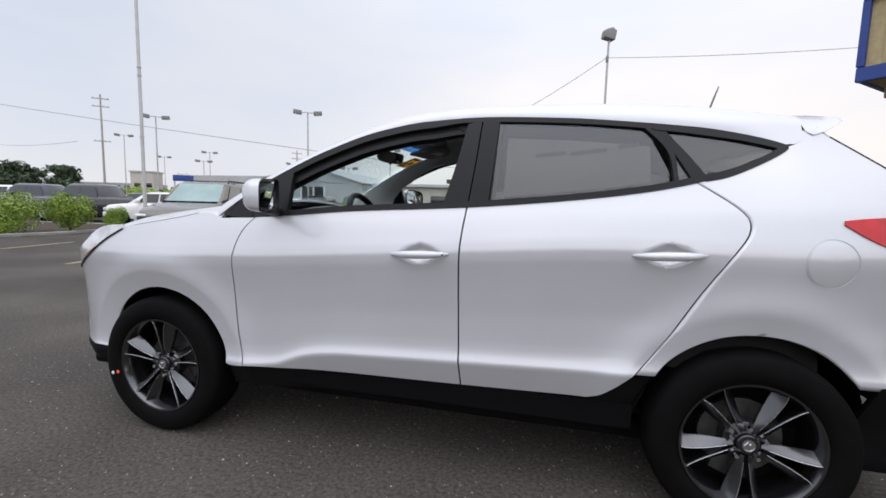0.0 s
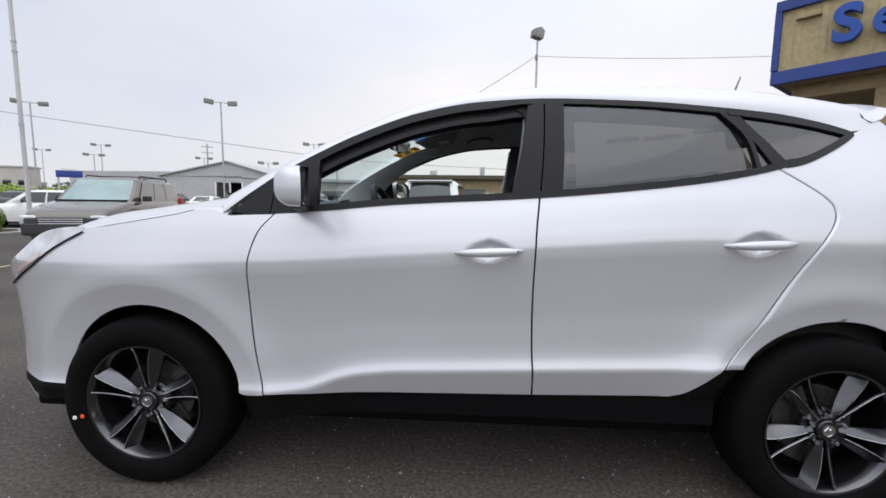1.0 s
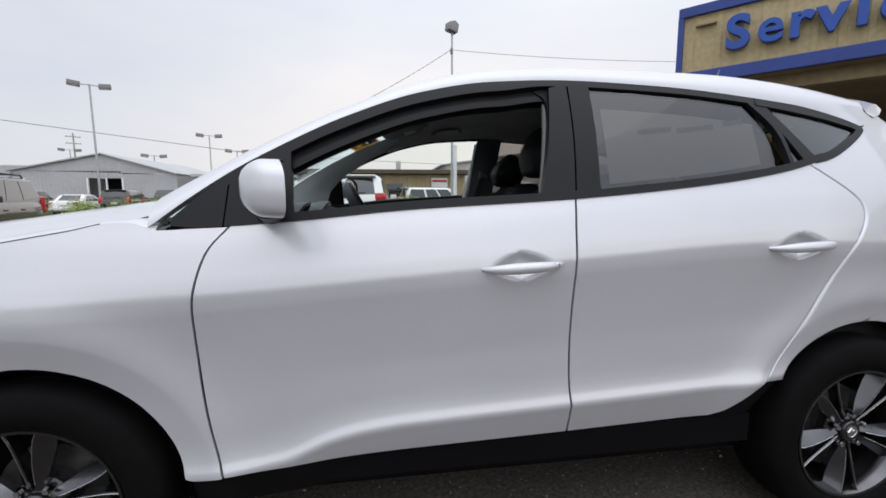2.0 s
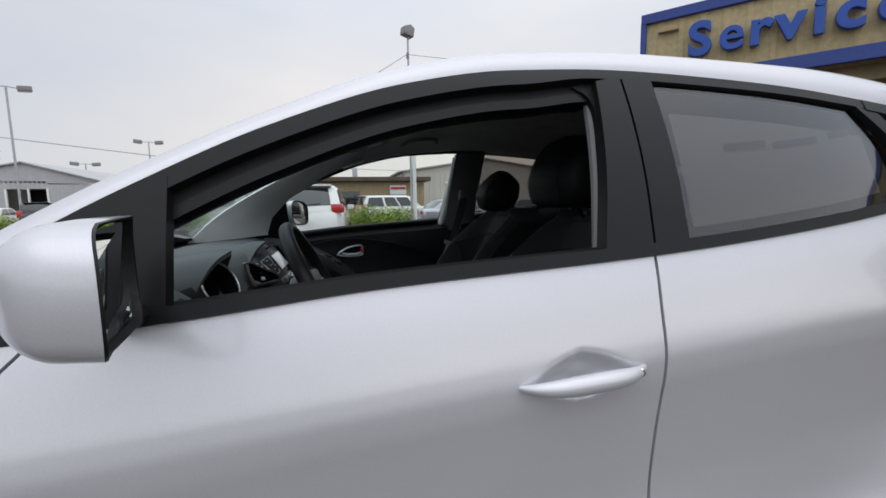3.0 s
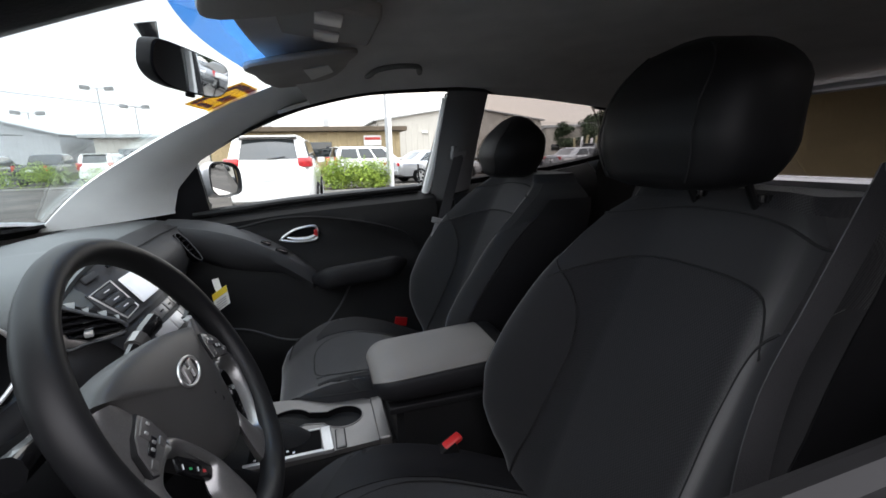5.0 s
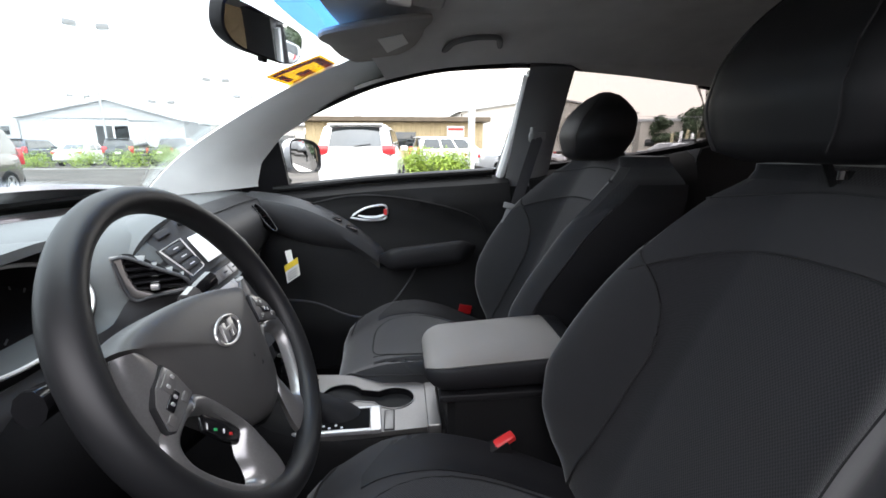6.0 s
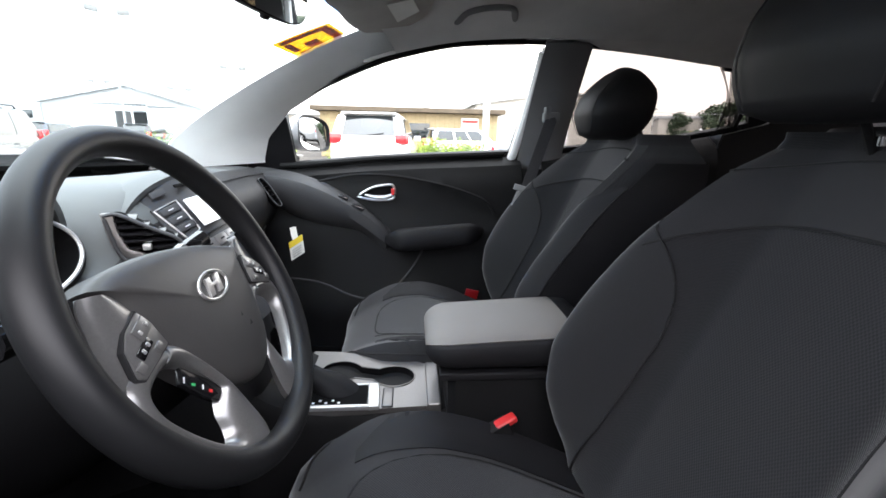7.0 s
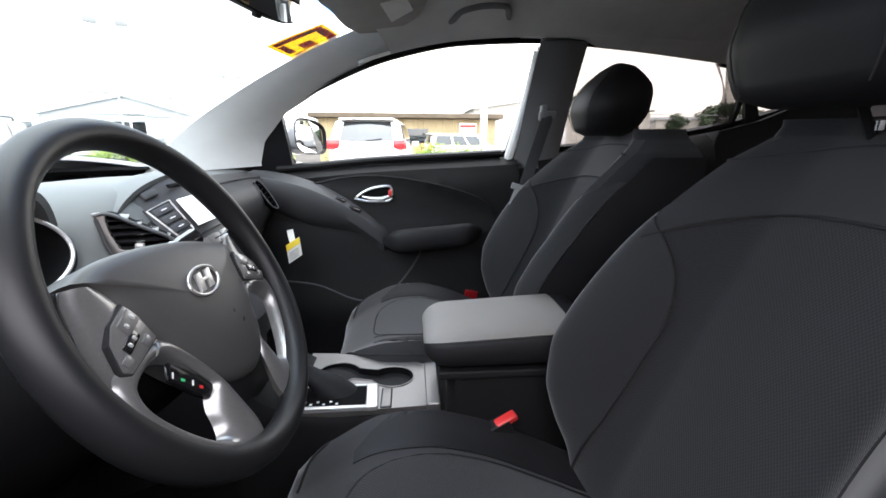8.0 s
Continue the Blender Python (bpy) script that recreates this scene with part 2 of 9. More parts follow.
def shell(P, thick, towards=None, wrap=False):
    """Vertices and faces of a sheet of points P[u][v], given a thickness away from its outer side."""
    P = np.array(P, float)
    nu, nv = P.shape[:2]
    du, dv = np.gradient(P, axis=0), np.gradient(P, axis=1)
    N = np.cross(du, dv)
    N /= np.linalg.norm(N, axis=2, keepdims=True) + 1e-12
    if towards is not None:
        out = P - np.array(towards, float)
        if (N * out).sum() < 0:
            N = -N
    Q = P - thick * N
    verts = np.concatenate([P.reshape(-1, 3), Q.reshape(-1, 3)])
    a = lambda i, j: (i % nu) * nv + j
    b = lambda i, j: nu * nv + (i % nu) * nv + j
    faces = []
    for i in range(nu if wrap else nu - 1):
        for j in range(nv - 1):
            faces += [(a(i, j), a(i + 1, j), a(i + 1, j + 1), a(i, j + 1)), (b(i, j), b(i, j + 1), b(i + 1, j + 1), b(i + 1, j))]
    for i in range(nu if wrap else nu - 1):
        faces += [(a(i, 0), b(i, 0), b(i + 1, 0), a(i + 1, 0)), (a(i, nv - 1), a(i + 1, nv - 1), b(i + 1, nv - 1), b(i, nv - 1))]
    if not wrap:
        for j in range(nv - 1):
            faces += [(a(0, j), a(0, j + 1), b(0, j + 1), b(0, j)), (a(nu - 1, j), b(nu - 1, j), b(nu - 1, j + 1), a(nu - 1, j + 1))]
    return verts, faces


def sheet(name, P, thick, material, parent, label="", towards=None, sharp=35):
    v, f = shell(P, thick, towards)
    return put(name, v, f, material, parent, label, sharp=sharp)


def tube(points, radius, sides=8, closed=False, caps=True, flat=1.0, up=(0, 0, 1)):
    """Vertices and faces of a pipe along points; radius a number or one for each point; flat squeezes it along up."""
    p = np.array(points, float)
    n = len(p)
    r = np.full(n, radius, float) if np.isscalar(radius) else np.array(radius, float)
    verts, faces = [], []
    for i in range(n):
        d = p[(i + 1) % n] - p[i - 1] if closed else p[min(i + 1, n - 1)] - p[max(i - 1, 0)]
        d = d / (np.linalg.norm(d) + 1e-12)
        u = np.array(up, float)
        if abs(d @ u) > 0.97:
            u = np.array((1.0, 0, 0))
        s = np.cross(d, u)
        s /= np.linalg.norm(s)
        u = np.cross(s, d)
        for k in range(sides):
            a = 2 * math.pi * k / sides
            verts.append(p[i] + r[i] * (math.cos(a) * s + flat * math.sin(a) * u))
    for i in range(n if closed else n - 1):
        for k in range(sides):
            j = (i + 1) % n
            faces.append((i * sides + k, i * sides + (k + 1) % sides, j * sides + (k + 1) % sides, j * sides + k))
    if caps and not closed:
        faces += [tuple(range(sides))[::-1], tuple((n - 1) * sides + k for k in range(sides))]
    return verts, faces


def lathe(profile, segs=48, axis="y"):
    """A turned body from (radius, along) pairs, closed round, about the axis."""
    verts, faces = [], []
    m = len(profile)
    for i in range(segs):
        a = 2 * math.pi * i / segs
        for r, h in profile:
            c, s = r * math.cos(a), r * math.sin(a)
            verts.append({"y": (c, h, s), "z": (c, s, h), "x": (h, c, s)}[axis])
    for i in range(segs):
        j = (i + 1) % segs
        for k in range(m - 1):
            faces.append((i * m + k, j * m + k, j * m + k + 1, i * m + k + 1))
    return verts, faces


def join(*meshes):
    verts, faces = [], []
    for v, f in meshes:
        o = len(verts)
        verts += [tuple(q) for q in v]
        faces += [tuple(k + o for k in q) for q in f]
    return verts, faces


def moved(mesh, m):
    return [tuple(m @ Vector(v)) for v in mesh[0]], mesh[1]


def block(sx, sy, sz, bevel=0.0, at=(0, 0, 0), turn=(0, 0, 0), segs=2):
    """A box with rounded edges, as vertices and faces."""
    bm = bmesh.new()
    bmesh.ops.create_cube(bm, size=1.0)
    bmesh.ops.scale(bm, vec=(sx, sy, sz), verts=bm.verts)
    if bevel > 0:
        bmesh.ops.bevel(bm, geom=bm.edges[:], offset=bevel, segments=segs, profile=0.6, affect="EDGES")
    m = pose(*at, *turn)
    bm.verts.index_update()
    v = [tuple(m @ q.co) for q in bm.verts]
    f = [tuple(q.index for q in face.verts) for face in bm.faces]
    bm.free()
    return v, f


def prism(outline, depth, bevel=0.0, m=None, segs=2):
    """A plate of the given outline in its own x and z, depth along y, with rounded edges."""
    bm = bmesh.new()
    vs = [bm.verts.new((x, 0, z)) for x, z in outline]
    face = bm.faces.new(vs)
    got = bmesh.ops.extrude_face_region(bm, geom=[face])
    bmesh.ops.translate(bm, vec=(0, depth, 0), verts=[g for g in got["geom"] if isinstance(g, bmesh.types.BMVert)])
    bmesh.ops.recalc_face_normals(bm, faces=bm.faces)
    if bevel > 0:
        bmesh.ops.bevel(bm, geom=bm.edges[:], offset=bevel, segments=segs, profile=0.6, affect="EDGES", clamp_overlap=True)
    m = m or Matrix()
    bm.verts.index_update()
    v = [tuple(m @ q.co) for q in bm.verts]
    f = [tuple(q.index for q in fa.verts) for fa in bm.faces]
    bm.free()
    return v, f



# ---- the lot: ground and surroundings ----
def asphalt():
    """Worn asphalt: stains, a mottled binder and pale stone chips."""
    m = mat("worn_asphalt", (0.069, 0.0605, 0.0535), 0.85, 0, 0.42, 0.55, bump=0.4, bscale=80, fine=0.36, fscale=55, spec=0.3)
    n, l = m.node_tree.nodes, m.node_tree.links
    b = n["Principled BSDF"]
    base = b.inputs["Base Color"].links[0].from_socket
    co = n.new("ShaderNodeTexCoord")
    for sc, lo, hi, col, amt in ((70.0, 0.10, 0.20, (0.26, 0.25, 0.235, 1), 0.35), (24.0, 0.05, 0.11, (0.34, 0.33, 0.31, 1), 0.55), (45.0, 0.08, 0.16, (0.03, 0.028, 0.027, 1), 0.6)):
        vo = n.new("ShaderNodeTexVoronoi")
        vo.inputs["Scale"].default_value = sc
        l.new(co.outputs["Object"], vo.inputs["Vector"])
        r = n.new("ShaderNodeValToRGB")
        r.color_ramp.elements[0].position, r.color_ramp.elements[0].color = lo, (amt, amt, amt, 1)
        r.color_ramp.elements[1].position, r.color_ramp.elements[1].color = hi, (0, 0, 0, 1)
        l.new(vo.outputs["Distance"], r.inputs[0])
        mx = n.new("ShaderNodeMixRGB")
        mx.inputs[2].default_value = col
        l.new(r.outputs[0], mx.inputs[0]), l.new(base, mx.inputs[1])
        base = mx.outputs[0]
    l.new(base, b.inputs["Base Color"])
    return m


M_ASPHALT = asphalt()
M_YELLOW = mat("worn_yellow_paint", (0.36, 0.32, 0.20), 0.8, 0, 0.3, 5, fine=0.4, fscale=40)
M_KERB = mat("concrete_kerb", (0.30, 0.29, 0.27), 0.85, 0, 0.2, 3, bump=0.3, bscale=40, fine=0.15)
M_MULCH = mat("bark_mulch", (0.05, 0.035, 0.022), 0.95, 0, 0.4, 12, bump=0.8, bscale=30)
M_LEAF = mat("yellow_green_leaves", (0.27, 0.36, 0.05), 0.55, 0, 0.25, 3, island=0.45, tint=(0.15, 0.25, 0.035))
M_TREELEAF = mat("dark_green_leaves", (0.055, 0.082, 0.042), 0.7, 0, 0.3, 0.5, island=0.4)
M_BARK = mat("bark", (0.07, 0.055, 0.04), 0.9, 0, 0.3, 6, bump=0.6, bscale=20)
M_POLE = mat("galvanised_pole", (0.42, 0.43, 0.44), 0.5, 0.4, 0.12, 3, fine=0.05)
M_WOODPOLE = mat("weathered_pole_wood", (0.34, 0.32, 0.30), 0.9, 0, 0.2, 3, bump=0.3, bscale=30)
M_LAMPHEAD = mat("grey_lamp_housing", (0.22, 0.215, 0.21), 0.5, 0.2, 0.1, 8)
M_LAMPGLASS = mat("lamp_lens", (0.6, 0.6, 0.58), 0.2, 0, 0.1, 10)
M_BARN = mat("grey_steel_siding", (0.45, 0.455, 0.46), 0.6, 0.1, 0.08, 0.4, fine=0.05, fscale=3)
M_BARNROOF = mat("pale_steel_roof", (0.45, 0.46, 0.46), 0.5, 0.1, 0.08, 0.4)
M_TANWALL = mat("tan_ribbed_panel", (0.42, 0.34, 0.185), 0.7, 0, 0.12, 0.6, fine=0.10, fscale=14)
M_TAN2 = mat("tan_painted_block", (0.36, 0.28, 0.16), 0.8, 0, 0.12, 0.8, fine=0.1, fscale=10)
M_BLUE = mat("blue_painted_metal", (0.025, 0.055, 0.25), 0.45, 0, 0.12, 1.5, fine=0.08, fscale=20)
M_SIGNBLUE = mat("blue_letter_plastic", (0.018, 0.075, 0.36), 0.4, 0, 0.1, 2)
M_WAREHOUSE = mat("pale_warehouse_panel", (0.50, 0.47, 0.42), 0.7, 0, 0.08, 0.3, fine=0.06, fscale=4)
M_DARKOPEN = mat("dark_doorway", (0.01, 0.01, 0.011), 0.8, 0, 0.2, 2)
M_WHITEPAINT = mat("white_paint", (0.78, 0.78, 0.77), 0.45, 0, 0.06, 4)
M_WIRE = mat("power_wire", (0.30, 0.30, 0.31), 0.6, 0, 0.1, 2)
M_REDSIGN = mat("red_sign_paint", (0.5, 0.05, 0.04), 0.5, 0, 0.1, 4)
M_WCAR = mat("white_car_paint", (0.78, 0.78, 0.77), 0.2, 0, 0.03, 3, coat=0.8)
M_SCAR = mat("champagne_car_paint", (0.12, 0.108, 0.097), 0.22, 0.6, 0.04, 3, coat=0.8)
M_GCAR = mat("silver_car_paint", (0.42, 0.43, 0.45), 0.25, 0.6, 0.04, 3, coat=0.8)
M_KCAR = mat("black_car_paint", (0.012, 0.013, 0.016), 0.15, 0, 0.1, 3, coat=1.0)
M_BCAR = mat("dark_blue_car_paint", (0.03, 0.04, 0.06), 0.2, 0.3, 0.1, 3, coat=1.0)
M_RCAR = mat("dark_red_car_paint", (0.16, 0.015, 0.015), 0.2, 0.2, 0.1, 3, coat=1.0)

# ground, with a gentle unevenness and a finer mesh near the car
bm = bmesh.new()
bmesh.ops.create_grid(bm, x_segments=40, y_segments=40, size=400)
ground = part("ground", bm, M_ASPHALT, None)
tagged(ground, "worn grey asphalt of a car lot with fine gravel grain", "asphalt", kind="structure")
# loose grit and stones on the asphalt
rng = random.Random(7)
v, f = [], []
for _ in range(1500):
    x, y = rng.uniform(-2.6, 3.6), rng.uniform(-2.3, -0.2)
    r = rng.uniform(0.002, 0.0062) * (1.6 if rng.random() < 0.06 else 1)
    o, a = len(v), rng.uniform(0, 6.28)
    for k in range(4):
        v.append((x + r * math.cos(a + k * 1.57) * rng.uniform(0.7, 1.2), y + r * math.sin(a + k * 1.57) * rng.uniform(0.7, 1.2), -0.0005))
    v.append((x, y, r * rng.uniform(0.5, 0.9)))
    f += [(o + k, o + (k + 1) % 4, o + 4) for k in range(4)]
grit = put("grit", v, f, mat("grey_grit", (0.26, 0.25, 0.235), 0.8, 0, 0.3, 4, island=0.5), None, fix=False, smooth=False)
tagged(grit, "pale grit and small stones on the asphalt", "grit", kind="stuff")


def painted_line(x0, y0, x1, y1, w=0.1):
    d = Vector((x1 - x0, y1 - y0, 0))
    n = Vector((-d.y, d.x, 0)).normalized() * w / 2
    k = 24
    v, f = [], []
    for i in range(k + 1):
        p = Vector((x0, y0, 0.004)) + d * i / k
        e = rng.uniform(0.85, 1.1)
        v += [p + n * e, p - n * e]
        if i:
            f.append((2 * i - 2, 2 * i, 2 * i + 1, 2 * i - 1))
    return tagged(put("parking_line", v, f, M_YELLOW, None, fix=False, smooth=False), "worn yellow parking line on the asphalt", "road marking", "parking lines", "structure")


painted_line(-6.3, 3.0, -7.05, 5.9)
painted_line(-9.6, 3.4, -10.1, 5.8)


def leaf_cloud(lobes, count, size, seed, upward=0.35):
    """Vertices and faces of many small bent leaves over and inside a set of ellipsoids (centre, radii)."""
    r = random.Random(seed)
    v, f = [], []
    vol = [rx * ry * rz for _, (rx, ry, rz) in lobes]
    for _ in range(count):
        (c, rad) = r.choices(lobes, vol)[0]
        while True:
            d = Vector((r.uniform(-1, 1), r.uniform(-1, 1), r.uniform(-1, 1)))
            if 0.05 < d.length <= 1:
                break
        d.normalize()
        s = 1.0 - 0.55 * r.random() ** 2.2 + r.uniform(-0.05, 0.12)
        p = Vector((c[0] + d.x * rad[0] * s, c[1] + d.y * rad[1] * s, c[2] + d.z * rad[2] * s))
        if p.z < 0.03:
            continue
        n = (d + Vector((r.uniform(-1, 1), r.uniform(-1, 1), r.uniform(-0.4, 1) + upward))).normalized()
        t = n.orthogonal()
        t.rotate(Matrix.Rotation(r.uniform(0, 6.28), 3, n))
        b = n.cross(t)
        L, W = size * r.uniform(0.7, 1.4), size * r.uniform(0.3, 0.55)
        o = len(v)
        v += [p - t * L * 0.5, p + b * W * 0.5 + n * L * 0.06, p + t * L * 0.5 - n * L * 0.12, p - b * W * 0.5 + n * L * 0.06]
        f += [(o, o + 1, o + 2), (o, o + 2, o + 3)]
    return v, f


def bush(x, y, w, h, seed, leaves=2600, leaf=0.085):
    r = random.Random(seed)
    b = thing("bush", "low bush with bright yellow-green leaves in a mulch bed", "bush", "bushes in the island beds", (x, y, 0))
    lobes = [((r.uniform(-0.3, 0.3) * w, r.uniform(-0.3, 0.3) * w, h * r.uniform(0.18, 0.68)), (w * r.uniform(0.22, 0.36), w * r.uniform(0.22, 0.36), h * r.uniform(0.26, 0.36))) for _ in range(11)]
    put("crown", *leaf_cloud(lobes, leaves, leaf, seed), M_LEAF, b, fix=False, smooth=False)
    stems = [tube([(0.03 * k - 0.06, 0, -0.02), (lobes[k][0][0] * 0.5, lobes[k][0][1] * 0.5, h * 0.3), lobes[k][0]], [0.012, 0.008, 0.004], 5) for k in range(5)]
    put("stem", *join(*stems), M_BARK, b, "thin brown stems")
    return b


def tree(x, y, w, h, seed, leaves=3000, size=0.5, kind="tree"):
    r = random.Random(seed)
    b = thing("tree", "distant dark green tree with an uneven crown", "tree", "trees on the skyline", (x, y, 0))
    put("trunk", *tube([(0, 0, -0.1), (0.1, 0, h * 0.3), (0, 0.1, h * 0.8)], [w * 0.05, w * 0.035, w * 0.012], 7), M_BARK, b)
    lobes = [((r.uniform(-0.33, 0.33) * w * (1.1 - 0.8 * q), r.uniform(-0.33, 0.33) * w, h * (0.30 + 0.62 * q)), (w * 0.26 * (1.15 - 0.75 * q), w * 0.26, h * 0.13)) for q in [r.random() for _ in range(14)]]
    put("crown", *leaf_cloud(lobes, leaves, size, seed), M_TREELEAF, b, fix=False, smooth=False)
    return b


def island(name, outline, h=0.09):
    """A planting bed with a real kerb step round it."""
    n = len(outline)
    c = np.mean(outline, axis=0)
    rows = [(1.0, 0.0), (1.0, h - 0.02), (0.995, h), (0.965, h), (0.96, h - 0.03)]
    v, f = [], []
    for s, z in rows:
        v += [(*(c + (np.array(q) - c) * s), z) for q in outline]
    for k in range(len(rows) - 1):
        f += [(k * n + i, k * n + (i + 1) % n, k * n + n + (i + 1) % n, k * n + n + i) for i in range(n)]
    kerb = tagged(put("kerb", v, f, M_KERB, None), "grey concrete kerb round a planting bed", "kerb", "", "structure")
    bed = [(*(c + (np.array(q) - c) * 0.962), h - 0.025) for q in outline]
    tagged(put("planting_bed", bed, [tuple(range(n))], M_MULCH, None, smooth=False), "dark bark mulch in the planting bed", "mulch", "", "structure")
    return kerb


island("island", [(-30, 2.0), (-14.2, 4.6), (-12.9, 5.6), (-12.7, 7.2), (-13.2, 10.5), (-14.5, 11.6), (-31, 9.5)])
for k, (x, y, w, h) in enumerate([(-13.75, 6.35, 1.75, 1.42), (-13.1, 7.85, 1.0, 1.30), (-14.3, 10.2, 0.75, 0.80), (-14.9, 5.3, 1.4, 1.3), (-17.6, 7.0, 1.8, 1.2)]):
    bush(x, y, w, h + 0.06, 20 + k, 5200, 0.062)
island("island", [(-1.8, 15.2), (7.6, 15.2), (8.2, 15.9), (7.6, 16.8), (-1.8, 16.8)])
for k, (x, y, w, h) in enumerate([(2.05, 15.95, 1.5, 1.15), (3.35, 16.0, 1.45, 1.25), (-1.2, 15.9, 1.4, 1.1)]):
    bush(x, y, w, h + 0.12, 40 + k, 3000)
island("island", [(-21, 25.2), (-6, 25.2), (-5.4, 26), (-6, 27), (-21, 27)])
for k in range(6):
    bush(-19.5 + 2.5 * k, 26.0, 2.2, 1.35, 60 + k, 1400)


def light_pole(x, y, h, heads=2, turn=0, name="light_pole"):
    b = thing(name, "tall grey car-lot light pole with box lamp heads", "light pole", "lot light poles", (x, y, 0), turn)
    put("pole", *tube([(0, 0, -0.05), (0, 0, h * 0.5), (0, 0, h)], [0.11, 0.09, 0.075], 10), M_POLE, b)
    put("base", *block(0.5, 0.5, 0.7, 0.05, (0, 0, 0.3)), M_KERB, b, "concrete pole base")
    if heads == 2:
        put("crossarm", *tube([(-0.75, 0, h - 0.08), (0, 0, h - 0.02), (0.75, 0, h - 0.08)], 0.045, 8), M_POLE, b)
        for s in (-1, 1):
            hd = put("lamp_head", *block(0.92, 0.60, 0.42, 0.05, (s * 1.10, 0, h - 0.05), (0, -s * 6, 0)), M_LAMPHEAD, b)
            put("lens", *block(0.74, 0.48, 0.03, 0.01, (s * 1.10, 0, h - 0.275), (0, -s * 6, 0)), M_LAMPGLASS, hd)
    return b


light_pole(-25.0, 41.5, 11.4, 2, 32)
light_pole(-48.0, 43.0, 11.8, 2, 45)
light_pole(-80.0, 65.0, 13.5, 2, 50)
light_pole(-70.0, 76.0, 11.5, 2, 42)
light_pole(-22.0, 60.0, 9.6, 2, 20)
light_pole(-19.5, 63.0, 7.9, 2, 18)
light_pole(-31.0, 64.0, 7.2, 2, 26)
light_pole(-66.0, 70.0, 9.0, 2, 44)
light_pole(-52.0, 80.0, 9.5, 2, 34)
light_pole(-95.0, 88.0, 12.0, 2, 48)
# a plain tall mast near the hedge
mast = thing("mast", "tall slender white mast standing in the planting bed", "pole", "", (-12.75, 10.2, 0))
put("shaft", *tube([(0, 0, 0), (0, 0, 5), (0, 0, 14.5)], [0.065, 0.058, 0.048], 12), mat("pale_mast_paint", (0.5, 0.5, 0.5), 0.4, 0.1, 0.1, 2), mast)
put("base_flange", *lathe([(0.0, 0.0), (0.2, 0.0), (0.2, 0.16), (0.12, 0.18), (0.11, 0.4)], 16, "z"), M_POLE, mast)
for z in (3.4, 5.6, 5.9):
    put("band", *lathe([(0.05, z), (0.072, z), (0.072, z + 0.05), (0.05, z + 0.05)], 14, "z"), M_POLE, mast, "metal band")
# flood light pole behind the car
flood = thing("flood_light", "flood lamp on a slim grey pole", "light pole", "", (4.05, 16.5, 0))
put("pole", *tube([(0, 0, 0), (0, 0, 4), (0, 0, 8.1)], [0.06, 0.05, 0.04], 10), M_POLE, flood)
hd = put("lamp_head", *prism([(-0.26, -0.16), (0.20, -0.24), (0.27, 0.12), (0.08, 0.25), (-0.22, 0.14)], 0.34, 0.03, pose(0.06, -0.17, 8.36, 0, 0, 25)), M_LAMPHEAD, flood)
put("bracket", *tube([(0, 0, 8.0), (0.05, 0, 8.2), (0.08, 0, 8.35)], 0.04, 8), M_POLE, flood)
put("junction", *block(0.1, 0.14, 0.24, 0.02, (-0.02, 0, 7.4)), M_LAMPHEAD, flood)
# utility poles and wires
for x, y, h in ((-79.0, 60.0, 20.0), (-64.0, 100.0, 15.0)):
    up = thing("utility_pole", "weathered wooden utility pole with crossarms", "utility pole", "utility poles", (x, y, 0), 40)
    put("pole", *tube([(0, 0, 0), (0, 0, h)], [0.22, 0.13], 8), M_WOODPOLE, up)
    for z in (h - 0.8, h - 2.2, h - 8.5):
        arm = put("crossarm", *block(2.6, 0.12, 0.14, 0.01, (0, 0, z)), M_WOODPOLE, up)
        for s in (-1.1, -0.4, 0.4, 1.1):
            put("insulator", *moved(lathe([(0, 0), (0.05, 0.0), (0.07, 0.06), (0.03, 0.16), (0, 0.2)], 8, "z"), pose(s, 0, z + 0.07)), M_LAMPHEAD, arm)


def wire(a, b, sag, r=0.02):
    pts = [Vector(a).lerp(Vector(b), t) - Vector((0, 0, 4 * sag * t * (1 - t))) for t in np.linspace(0, 1, 24)]
    return tagged(put("power_line", *tube(pts, r, 5), M_WIRE, None), "thin dark overhead power line against the sky", "power line", "overhead lines", "structure")


wire((-95.0, 50.0, 17.2), (-14.0, 50.0, 6.3), 0.2, 0.045)
wire((-60.0, 42.0, 8.6), (-110, 62.0, 11.5), 0.4, 0.03)
wire((-14.0, 50.0, 6.3), (60.0, 52.0, 5.2), 0.8, 0.03)
wire((4.0, 16.5, 7.45), (14.6, 15.5, 7.1), 0.12, 0.012)
wire((4.0, 16.5, 7.45), (-1.5, 20.0, 5.2), 0.15, 0.012)


# ---- buildings ----
def ribbed_wall(name, x0, x1, z0, z1, pitch, depth, material, parent, m, label=""):
    """A wall of vertical ribbed steel in its own x and z, facing -y."""
    n = max(2, int((x1 - x0) / pitch))
    prof = []
    for i in range(n):
        a = x0 + (x1 - x0) * i / n
        p = (x1 - x0) / n
        prof += [(a, 0), (a + 0.62 * p, 0), (a + 0.70 * p, -depth), (a + 0.92 * p, -depth)]
    prof.append((x1, 0))
    v = [tuple(m @ Vector((x, y, z))) for z in (z0, z1) for x, y in prof]
    k = len(prof)
    f = [(i, i + 1, k + i + 1, k + i) for i in range(k - 1)]
    return put(name, v, f, material, parent, label, smooth=False, fix=False)


